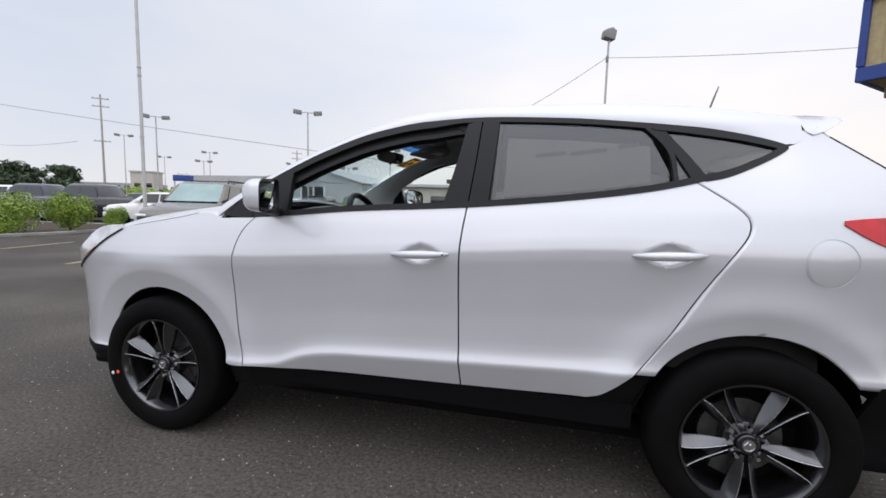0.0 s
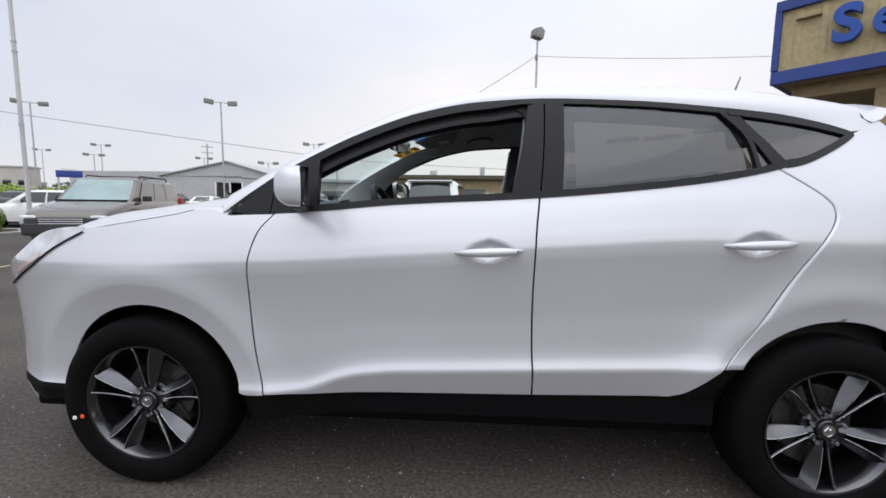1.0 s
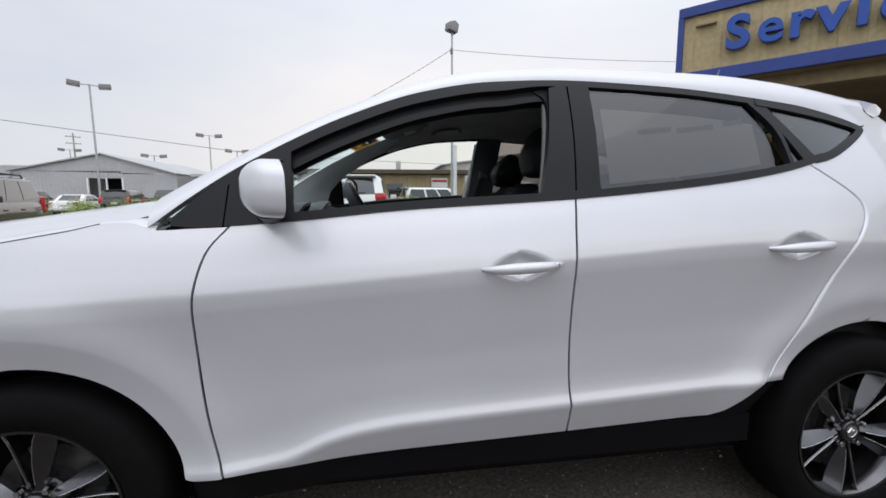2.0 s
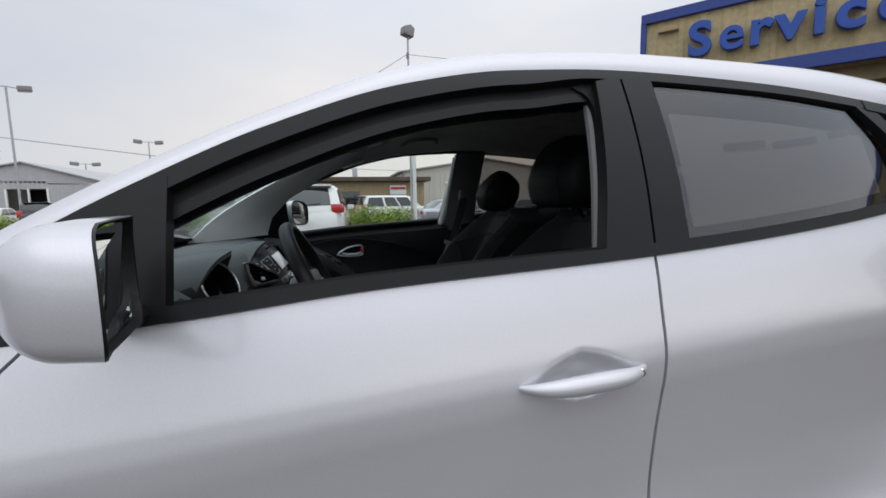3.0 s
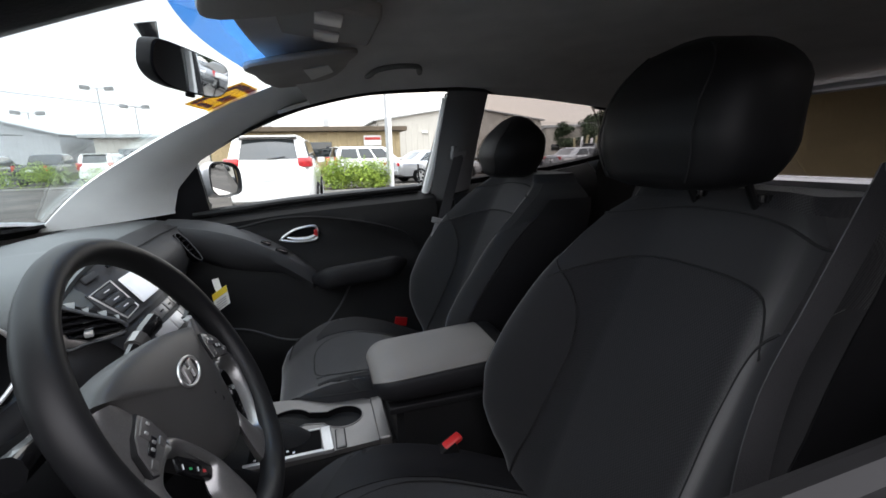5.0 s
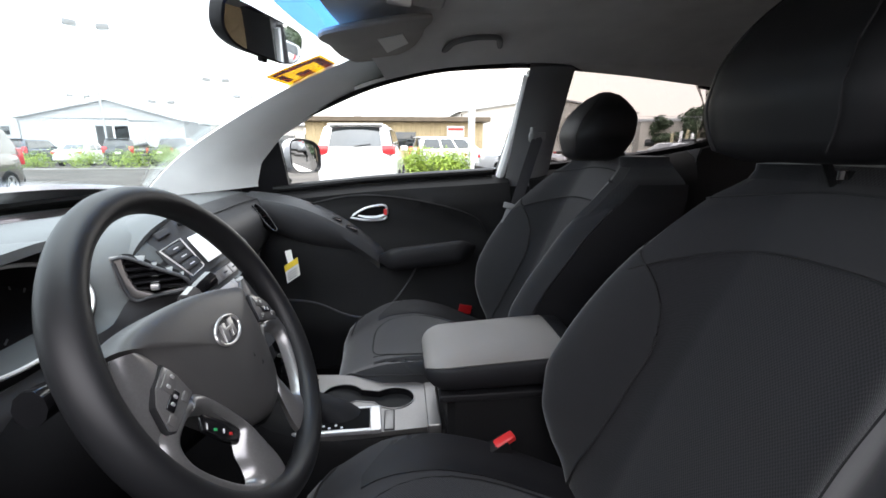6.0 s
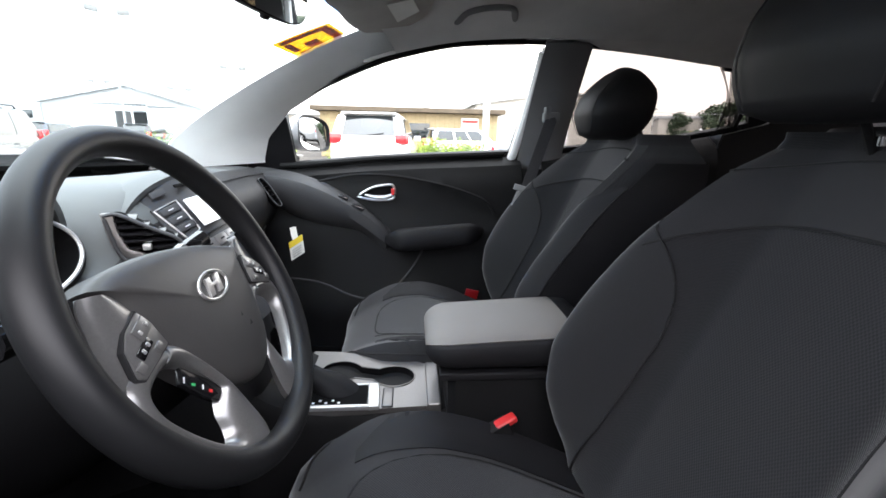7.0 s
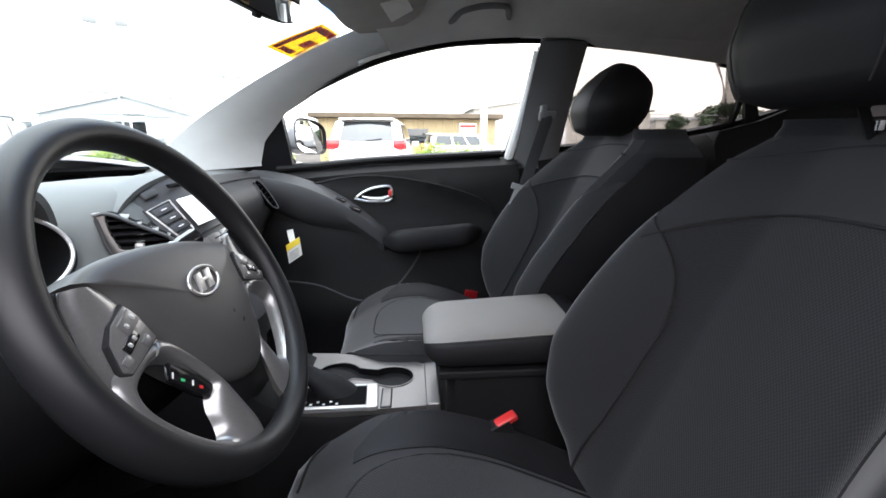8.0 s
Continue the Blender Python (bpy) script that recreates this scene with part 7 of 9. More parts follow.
flank = [(-0.046, 0.034), (-0.028, 0.036), (0.010, 0.014), (0.047, -0.008), (0.047, -0.026), (0.0, -0.032), (-0.030, -0.032)]
for sd in (-1, 1):
    place = Matrix(((0.941, sd * 0.339 * sd * -1, 0, 0.727), (-sd * 0.339, -sd * 0.941, 0, -0.002 + sd * 0.153), (0, 0, 1, 1.098), (0, 0, 0, 1)))
    v_ob = vent(flank, place, dash, 6, 0.003)
    put("vent_blade", *moved(prism([(-0.051, 0.038), (-0.032, 0.039), (-0.034, 0.028), (-0.031, 0.006), (-0.022, -0.018), (0.0, -0.029), (0.047, -0.023), (0.047, -0.029), (0.0, -0.037), (-0.028, -0.033), (-0.043, -0.012)], 0.010, 0.003, pose(0, -0.004, 0)), place), M_SATIN, v_ob, "satin grey vent edge")
    put("vent_wheel", *moved(block(0.012, 0.012, 0.010, 0.003, (0.004, -0.006, -0.016)), place), M_SATINLIGHT, v_ob)
slim = [(-0.012, 0.046), (0.000, 0.050), (0.012, 0.018), (0.014, -0.046), (0.002, -0.050), (-0.008, -0.018)]
vent(slim, pose(0.700, 0.530, 1.080, 0, -28, 0) @ pose(0, 0, 0, 0, 0, 50), dash, 6, 0.0018)
vent(slim, pose(0.688, -0.665, 1.085, 0, -20, 0) @ pose(0, 0, 0, 0, 0, 80), dash, 5, 0.003)
# centre stack: hooded fascia, screen and switches
FACE = pose(0.762, -0.004, 1.092, 0, -34.8, 0)
def bend(mesh):
    """Points given as (out, across, up) on the sloping fascia, which curves away to both sides."""
    return moved(([(x - 3.2 * y * y, y, z) for x, y, z in mesh[0]], mesh[1]), FACE)


def on_face(sy, sz, cy, cz, d=0.006, out=0.0, bevel=0.003):
    """A small block on the sloping fascia: size and place across and up it."""
    v, f = block(d, sy, sz, bevel, (0, 0, 0))
    return moved(([(x + out + d / 2 - 3.2 * cy * cy - 6.4 * cy * y, cy + y, cz + z) for x, y, z in v], f), FACE)


def face_sheet(half, z0, z1, d, out, shift_y=0.0, rows_=14):
    """A curved plate on the fascia; half(z) is its half width."""
    return [[tuple(FACE @ Vector((out - 3.2 * (shift_y + u * half(z)) ** 2, shift_y + u * half(z), z))) for u in np.linspace(-1, 1, 21)] for z in np.linspace(z0, z1, rows_)]


stack_w = pchip([(-0.20, 0.085), (-0.10, 0.108), (-0.03, 0.124), (0.040, 0.130), (0.070, 0.112), (0.094, 0.068), (0.104, 0.022)])
sheet("stack_fascia", face_sheet(stack_w, -0.20, 0.104, 0.03, 0.012, 0.0, 30), 0.012, M_STACK, dash, "black centre stack fascia", towards=(0.5, 0, 0.9))
lip = [(0.690, -0.146, 1.116), (0.696, -0.130, 1.144), (0.708, -0.085, 1.173), (0.720, 0.0, 1.189), (0.708, 0.085, 1.173), (0.696, 0.130, 1.144), (0.690, 0.146, 1.116)]
P = np.zeros((30, 6, 3))
lp = resample(lip, 30)
for i in range(30):
    for j in range(6):
        s = j / 5
        P[i, j] = (lp[i][0] - 0.17 * s, lp[i][1] * (1 - 0.15 * s), lp[i][2] - 0.055 * s ** 2 - (0.004 if j == 0 else 0))
sheet("stack_hood", P, 0.008, M_DASH, dash, "dark grey hood over the centre stack", towards=(0.6, 0, 1.0))
sheet("stack_bezel", face_sheet(lambda z: 0.100 + 0.10 * min(0.0, z), -0.018, 0.058, 0.006, 0.0175, -0.004), 0.005, M_STACK, dash, "charcoal radio surround", towards=(0.5, 0, 0.9))
put("screen", *on_face(0.102, 0.056, -0.010, 0.022, 0.004, 0.018, 0.002), M_SCREEN, dash, "pale washed-out display")
put("disc_slot", *on_face(0.10, 0.006, 0.0, 0.078, 0.004, 0.0125, 0.001), M_DARK, dash, "disc slot")
for cy, w in ((-0.082, 0.020), (0.068, 0.016)):
    # a key panel inside a fine silver line, three keys in it
    ring = [(-w, 0.054), (w, 0.056), (w, -0.006), (-w * 0.4, -0.010)]
    put("key_outline", *bend(tube([(0.0185, cy + y, z) for y, z in resample(ring + ring[:1], 40, False)[:-1]], 0.0011, 6, closed=True, up=(1, 0, 0))), M_SATINLIGHT, dash, "fine silver outline")
    for k in range(3):
        put("stack_button", *on_face(w * 1.5, 0.013, cy + 0.002 * k, 0.045 - 0.018 * k, 0.004, 0.0165, 0.002), M_STACK, dash, "charcoal radio button")
        put("button_mark", *on_face(0.009, 0.0016, cy + 0.002 * k, 0.045 - 0.018 * k, 0.001, 0.0202, 0), M_WHITEPRINT, dash)
for k in range(5):
    put("stack_button", *on_face(0.028, 0.020, -0.068 + 0.031 * k, -0.038, 0.006, 0.013, 0.002), M_SPOKE, dash, "grey climate button")
    put("button_mark", *on_face(0.010, 0.003, -0.068 + 0.031 * k, -0.038, 0.001, 0.0188, 0), M_SEAM, dash)
for k in range(4):
    put("stack_button", *on_face(0.036, 0.026, -0.062 + 0.039 * k, -0.070, 0.006, 0.013, 0.002), M_SATINLIGHT if k < 2 else M_SPOKE, dash, "climate control button")
put("hazard_button", *on_face(0.024, 0.012, -0.078, 0.078, 0.005, 0.0125, 0.002), M_STACK, dash)
put("glovebox_line", *tube([(dash_section(y)[8][0] + 0.006, y, 0.955) for y in np.linspace(0.20, 0.62, 16)], 0.003, 5), M_SEAM, dash, "glovebox shut line")
put("glovebox", *loft([[(dash_section(y)[8][0] + 0.004, y, 0.94), (dash_section(y)[9][0] + 0.014, y, 0.88), (dash_section(y)[10][0] + 0.016, y, 0.80), (dash_section(y)[10][0] - 0.02, y, 0.76), (dash_section(y)[10][0] - 0.05, y, 0.90)] for y in np.linspace(0.21, 0.61, 12)]), M_DOORTRIM, dash, "black glovebox lid")
put("dash_seam", *tube([(dash_section(y)[4][0] - 0.02 * (y / 0.75) ** 2 + 0.002, y, dash_section(y)[4][1] + 0.002) for y in np.linspace(0.19, 0.72, 24)], 0.0018, 5), M_SEAM, dash)

# airbag warning tag hanging below the dash
tag = tagged(new("warning_tag"), "white and yellow warning tag hanging from the glovebox", "tag")
tag.location = (0.765, 0.585, 0.955)
put("tag_loop", *shell([[(-0.026, 0, 0.0), (-0.006, 0.002, 0.004)], [(-0.022, -0.003, -0.024), (-0.002, -0.001, -0.020)], [(-0.016, -0.008, -0.045), (0.004, -0.006, -0.040)]], 0.0012), M_PAPER, tag, "white paper loop")
put("tag_card", *shell([[(-0.030, -0.008, -0.050), (0.016, -0.010, -0.020)], [(-0.024, -0.012, -0.112), (0.022, -0.014, -0.082)]], 0.0012, (0, 1, 0)), M_PAPER, tag, "white printed card")
put("tag_band", *shell([[(-0.030, -0.0095, -0.050), (0.016, -0.0115, -0.020)], [(-0.028, -0.0105, -0.071), (0.018, -0.0125, -0.041)]], 0.0012, (0, 1, 0)), M_TAGYELLOW, tag, "yellow heading band")
for k in range(4):
    put("print_line", *block(0.036, 0.0008, 0.002, 0, (-0.003, -0.0145, -0.066 - 0.008 * k), (0, -33, 0)), M_BUTTON, tag, "grey unreadable print")

# ---- steering wheel ----
c32, s32 = math.cos(radians(26.3)), math.sin(radians(26.3))
SW = Matrix(((0, -s32, c32, 0.913), (1, 0, 0, -0.362), (0, c32, s32, 1.071), (0, 0, 0, 1)))


def sw(mesh):
    return moved(mesh, SW)


def flat_plate(outline, h0, h1, bevel=0.003, dome=0.0):
    """A plate in the wheel's own plane, from height h0 to h1 towards the driver."""
    v, f = prism(outline, h1 - h0, bevel)
    return [(x, z, h0 + (h1 - h0 - y) + dome * math.exp(-(x * x + z * z) / 0.006)) for x, y, z in v], f


rv, rf = [], []
for i in range(96):
    a = 2 * math.pi * i / 96 - math.pi
    off = abs(math.degrees(a))
    grip = 1.0 + 0.07 * math.exp(-((off - (150 if off > 90 else 30)) / 16) ** 2)
    for k in range(16):
        b = 2 * math.pi * k / 16
        r = 0.0155 * grip
        rad = 0.1852 + r * math.cos(b)
        # the rim stands a little proud of the hub
        rv.append((-0.0066 + rad * math.cos(a), 0.0066 + rad * math.sin(a), 0.0067 + 1.12 * r * math.sin(b)))
for i in range(96):
    for k in range(16):
        rf.append((i * 16 + k, i * 16 + (k + 1) % 16, ((i + 1) % 96) * 16 + (k + 1) % 16, ((i + 1) % 96) * 16 + k))
wheel_ob = put("steering_wheel", *sw((rv, rf)), M_WHEELRIM, car, "black steering wheel with satin grey spokes")
hub_o = resample([(-0.130, 0.067), (-0.10, 0.075), (-0.055, 0.076), (0.0, 0.070), (0.050, 0.060), (0.090, 0.048), (0.118, 0.038), (0.110, 0.022), (0.104, 0.0), (0.097, -0.026), (0.085, -0.053), (0.066, -0.084), (0.040, -0.104), (0.010, -0.110),
                  (-0.022, -0.102), (-0.050, -0.083), (-0.076, -0.047), (-0.090, -0.018), (-0.101, 0.010), (-0.108, 0.034), (-0.115, 0.054), (-0.130, 0.067)], 72)[:-1]
rings = []
for s, h in ((1.0, -0.035), (1.0, -0.008), (0.985, -0.001), (0.94, 0.004), (0.84, 0.008), (0.68, 0.0115), (0.48, 0.014), (0.25, 0.0153), (0.06, 0.0155)):
    rings.append([(x * s, -0.008 + (z + 0.008) * s, h) for x, z in hub_o])
put("airbag_cover", *sw(loft(rings)), M_HUBPAD, wheel_ob, "black padded hub", sharp=60)
put("airbag_print", *sw(join(block(0.016, 0.005, 0.001, 0, (0.022, -0.050, 0.0135)), block(0.004, 0.005, 0.001, 0, (0.018, -0.034, 0.0145)))), M_SEAM, wheel_ob, "faint unreadable moulded print")
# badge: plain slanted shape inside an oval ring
oval = [(0.0295 * math.cos(a), 0.0135 + 0.0158 * math.sin(a), 0.0165) for a in np.linspace(0, 2 * math.pi, 49)[:-1]]
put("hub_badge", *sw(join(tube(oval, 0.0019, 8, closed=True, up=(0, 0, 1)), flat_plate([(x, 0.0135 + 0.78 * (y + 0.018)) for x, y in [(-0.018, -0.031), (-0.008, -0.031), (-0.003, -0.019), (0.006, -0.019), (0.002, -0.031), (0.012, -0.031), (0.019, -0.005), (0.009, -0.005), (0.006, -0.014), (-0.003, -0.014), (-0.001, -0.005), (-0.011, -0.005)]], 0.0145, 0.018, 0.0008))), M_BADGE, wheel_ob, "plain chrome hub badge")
cos6, sin6 = math.cos(radians(6)), math.sin(radians(6))


def plane_strip(name, A, B, n, m, height, material, label):
    """A curved strip between two curves in the wheel's plane; height(s) bulges it towards the driver."""
    a_, b_ = resample(A, n), resample(B, n)
    P = np.array([[tuple(SW @ Vector((p[0] + (q[0] - p[0]) * s, p[1] + (q[1] - p[1]) * s, height(s)))) for s in np.linspace(0, 1, m)] for p, q in zip(a_, b_)])
    return sheet(name, P, 0.010, material, wheel_ob, label, towards=tuple(SW @ Vector((0, 0, -1.0))))


def round_loop(pts, per):
    """A closed smooth curve through the points, per steps from one to the next."""
    n, out = len(pts), []
    for i in range(n):
        p0, p1, p2, p3 = (np.array(pts[(i + k) % n]) for k in (-1, 0, 1, 2))
        for u in np.arange(per) / per:
            out.append(tuple(0.5 * (2 * p1 + (p2 - p0) * u + (2 * p0 - 5 * p1 + 4 * p2 - p3) * u * u + (3 * p1 - p0 - 3 * p2 + p3) * u ** 3)))
    return out


for sd in (-1, 1):
    # the wheel stands turned a few degrees clockwise
    turn = lambda pts: pts if sd < 0 else [(x * cos6 + y * sin6, y * cos6 - x * sin6) for x, y in [(-x, y) for x, y in pts]]
    edge_in = turn([(-0.119, 0.0575), (-0.113, 0.050), (-0.107, 0.034), (-0.100, 0.009), (-0.092, -0.016)])
    edge_out = turn([(-0.139, 0.064), (-0.147, 0.052), (-0.153, 0.032), (-0.160, 0.008), (-0.165, -0.026)])
    rim_in = turn([(-0.168, 0.072), (-0.175, 0.052), (-0.179, 0.030), (-0.181, 0.006), (-0.179, -0.028)])
    plane_strip("spoke_trim", edge_in, edge_out, 30, 11, lambda s: 0.001 + 0.005 * math.sin(min(1, s * 1.05 + 0.08) * math.pi) ** 0.7 - 0.004 * s, M_SPOKE, "satin grey spoke trim")
    plane_strip("spoke_root", edge_out, rim_in, 20, 5, lambda s: -0.005 + 0.002 * math.sin(s * math.pi), M_WHEELRIM, "black spoke root")
    # the lower spoke and the trim along the rim run round one opening
    inner = turn([(-0.111, -0.024), (-0.126, -0.027), (-0.139, -0.035), (-0.144, -0.045), (-0.140, -0.062), (-0.126, -0.089), (-0.110, -0.112), (-0.096, -0.124), (-0.088, -0.114), (-0.084, -0.098), (-0.076, -0.086), (-0.066, -0.074), (-0.073, -0.058), (-0.083, -0.041), (-0.096, -0.029)])
    outer = turn([(-0.100, -0.008), (-0.126, -0.006), (-0.158, -0.014), (-0.162, -0.042), (-0.156, -0.066), (-0.140, -0.097), (-0.119, -0.126), (-0.090, -0.152), (-0.054, -0.167), (-0.042, -0.150), (-0.045, -0.115), (-0.052, -0.087), (-0.066, -0.050), (-0.082, -0.020), (-0.092, -0.010)])
    a_, b_ = round_loop(inner, 6), round_loop(outer, 6)
    P = np.array([[tuple(SW @ Vector((p[0] + (q[0] - p[0]) * s, p[1] + (q[1] - p[1]) * s, 0.0015 + 0.0055 * math.sin(math.pi * min(1, s * 1.02)) ** 0.7 - 0.012 * (1 - s) ** 5))) for s in np.linspace(0, 1, 11)] for p, q in zip(a_ + a_[:1], b_ + b_[:1])])
    sheet("lower_spoke", P, 0.010, M_SPOKE, wheel_ob, "satin grey lower spoke round an opening", towards=tuple(SW @ Vector((0, 0, -1.0))))
    pod_o = turn([(-0.109, 0.033), (-0.102, 0.019), (-0.099, -0.006), (-0.120, -0.012), (-0.143, -0.018), (-0.150, -0.013), (-0.144, 0.011), (-0.132, 0.023)])[:: -sd]
    pc = np.mean(pod_o, axis=0)
    put("pod_gap", *sw(flat_plate([tuple(pc + (np.array(q) - pc) * 1.07) for q in pod_o], 0.001, 0.0068, 0.001)), M_SEAM, wheel_ob)
    put("switch_pod", *sw(flat_plate(pod_o, 0.002, 0.0085, 0.002)), M_SPOKE, wheel_ob, "grey switch pod")
    # a plate with two raised dots, and a dark slot with two small rockers below it
    for k, (x, y, w, h) in enumerate([(-0.1165, 0.0185, 0.022, 0.0135), (-0.127, 0.0035, 0.022, 0.0085), (-0.142, -0.008, 0.010, 0.008), (-0.112, -0.003, 0.010, 0.007)]):
        (x, y), = turn([(x, y)])
        put("wheel_button", *sw(block(w, h, 0.0026, 0.001, (x, y, 0.0088), (0, 0, 22 if sd < 0 else -28))), M_GLOSSBLACK if k == 1 else M_SPOKE, wheel_ob)
    for x, y in ((-0.122, 0.0165), (-0.111, 0.0205), (-0.131, 0.002), (-0.123, 0.005)):
        (x, y), = turn([(x, y)])
        put("button_dot", *sw(block(0.0032, 0.0045, 0.002, 0.001, (x, y, 0.0103), (0, 0, 22 if sd < 0 else -28))), M_SATINLIGHT, wheel_ob)
phone = flat_plate([(-0.105, -0.045), (-0.094, -0.032), (-0.072, -0.062), (-0.062, -0.082), (-0.078, -0.087), (-0.090, -0.072)], -0.008, -0.001, 0.002)
put("phone_pod", *sw(phone), M_GLOSSBLACK, wheel_ob, "gloss black call switch pod")
put("call_mark", *sw(block(0.0045, 0.0025, 0.0006, 0, (-0.094, -0.054, -0.0006), (0, 0, -45))), M_GREENPRINT, wheel_ob, "green call mark")
put("end_mark", *sw(block(0.0045, 0.003, 0.0006, 0, (-0.080, -0.072, -0.0006), (0, 0, -45))), M_REDBUTTON, wheel_ob, "red end mark")
put("pod_mark", *sw(join(block(0.0012, 0.006, 0.0008, 0, (-0.101, -0.044, -0.0004), (0, 0, -45)), block(0.0012, 0.005, 0.0008, 0, (-0.086, -0.063, -0.0004), (0, 0, -45)))), M_WHITEPRINT, wheel_ob)
col = [[(SW @ Vector((r * math.cos(a) * 1.05, r * math.sin(a) * 0.95 - dy, h))) for a in np.linspace(0, 2 * math.pi, 25)[:-1]] for h, r, dy in ((-0.035, 0.050, 0.02), (-0.05, 0.068, 0.02), (-0.09, 0.078, 0.02), (-0.16, 0.085, 0.03), (-0.25, 0.09, 0.04))]
column = put("column_shroud", *loft(col), M_DARK, car, "black steering column shroud")
for sd in (-1, 1):
    st = [SW @ Vector(q) for q in ((sd * 0.05, 0.030, -0.085), (sd * 0.09, 0.052, -0.068), (sd * 0.13, 0.059, -0.061), (sd * 0.165, 0.062, -0.057))]
    stalk = put("column_stalk", *tube(st, [0.008, 0.008, 0.012, 0.013], 10, flat=1.2), M_GLOSSBLACK, column, "black column stalk")
    put("stalk_band", *tube([Vector(st[1]) + (Vector(st[2]) - Vector(st[1])) * t for t in (0.2, 0.7)], [0.0125, 0.0135], 10, flat=1.2), M_SPOKE, column, "grey stalk band")

# ---- centre console ----
con = []
for x, hw0, zt in ((0.80, 0.135, 0.80), (0.86, 0.125, 0.745), (0.92, 0.118, 0.712), (1.05, 0.112, 0.700), (1.19, 0.108, 0.700), (1.24, 0.10, 0.70), (1.60, 0.10, 0.66), (1.72, 0.09, 0.60)):
    near = 0.045 - hw0 - 0.016 * (1 - smooth01(1.18, 1.25, x))
    con.append([(x, near, 0.38), (x, near, zt - 0.02), (x, near + 0.012, zt), (x, 0.045 + hw0 - 0.012, zt), (x, 0.045 + hw0, zt - 0.02), (x, 0.045 + hw0, 0.38)])
console = put("centre_console", *loft(con), M_CONSOLE, car, "black centre console with a grey top plate")
# top plate with one double cup recess cut through it
bm = bmesh.new()
outl = [(0.885, -0.078), (1.04, -0.074), (1.178, -0.066), (1.187, 0.0), (1.186, 0.10), (1.12, 0.135), (0.96, 0.170), (0.90, 0.175), (0.87, 0.10)]
cups = [np.array((0.979, 0.076)), np.array((1.108, 0.049))]
heading = math.atan2(cups[1][1] - cups[0][1], cups[1][0] - cups[0][0])
well = []
for c, a0 in ((cups[0], heading), (cups[1], heading + math.pi)):
    for a in np.linspace(radians(30), radians(330), 30):
        flare = 1.0 + 0.10 * (abs(math.degrees(a) - 180) / 150) ** 6
        well.append((c[0] + 0.046 * flare * math.cos(a0 + a), c[1] + 0.043 * flare * math.sin(a0 + a)))
edges = []
for loop in (outl, well):
    vs = [bm.verts.new((x, y, 0.716)) for x, y in loop]
    edges += [bm.edges.new((vs[i], vs[(i + 1) % len(vs)])) for i in range(len(vs))]
bmesh.ops.triangle_fill(bm, edges=edges, use_beauty=True)
got = bmesh.ops.extrude_face_region(bm, geom=bm.faces[:])
bmesh.ops.translate(bm, vec=(0, 0, -0.012), verts=[g for g in got["geom"] if isinstance(g, bmesh.types.BMVert)])
part("console_plate", bm, M_SATIN, console, "satin grey console plate", sharp=30)
rings = [[(*(np.array(q) + (cups[0 if k < 30 else 1] - np.array(q)) * s), z) for k, q in enumerate(well)] for s, z in ((-0.03, 0.7175), (0.0, 0.7180), (0.02, 0.714), (0.07, 0.65))]
put("cup_well", *join(loft(rings, caps=False), ([(x, y, 0.651) for x, y, z in rings[-1]], [tuple(range(len(well)))])), M_DARK, console, "black double cup recess")
put("recess_lip", *tube([(x, y, 0.7172) for x, y in well], 0.0014, 6, closed=True), M_SATIN, console)
put("plate_end", *block(0.030, 0.172, 0.026, 0.006, (1.194, 0.020, 0.707), (0, 0, 0), 3), M_SATIN, console, "grey upright end of the plate")
put("selector_frame", *join(block(0.024, 0.086, 0.012, 0.004, (1.066, -0.033, 0.720), (0, 0, 4), 3), block(0.17, 0.010, 0.010, 0.003, (0.975, -0.071, 0.720)), block(0.15, 0.006, 0.008, 0.002, (0.985, 0.010, 0.719))), M_SATINLIGHT, console, "bright selector frame")
put("selector_gate", *block(0.150, 0.074, 0.010, 0.002, (0.978, -0.029, 0.7165)), M_DARK, console, "black selector gate")
put("gate_mark", *join(*[block(0.005, 0.005, 0.001, 0, (0.918 + 0.013 * k, -0.057 + 0.008 * (k % 2), 0.7220)) for k in range(7)]), M_WHITEPRINT, console, "white gate marks")
boot = [[(0.965 + dx + r * math.cos(a) * 1.3, -0.006 + r * math.sin(a), z) for a in np.linspace(0, 2 * math.pi, 17)[:-1]] for z, r, dx in ((0.722, 0.036, 0.02), (0.745, 0.030, 0.0), (0.765, 0.020, -0.03), (0.785, 0.013, -0.055), (0.81, 0.011, -0.075))]
put("selector_boot", *loft(boot), M_LEATHERETTE, console, "black leather selector boot")
put("selector_knob", *loft([[(0.878 + r * math.cos(a), -0.006 + 0.85 * r * math.sin(a), z) for a in np.linspace(0, 2 * math.pi, 21)[:-1]] for z, r in ((0.800, 0.013), (0.81, 0.021), (0.835, 0.025), (0.86, 0.024), (0.872, 0.015))]), M_GLOSSBLACK, console, "black selector knob")
put("switch_gap", *block(0.024, 0.070, 0.006, 0.002, (1.096, -0.034, 0.7145)), M_SEAM, console)
put("side_switch", *block(0.019, 0.065, 0.008, 0.003, (1.096, -0.034, 0.7150)), M_SATIN, console, "grey blank switch")
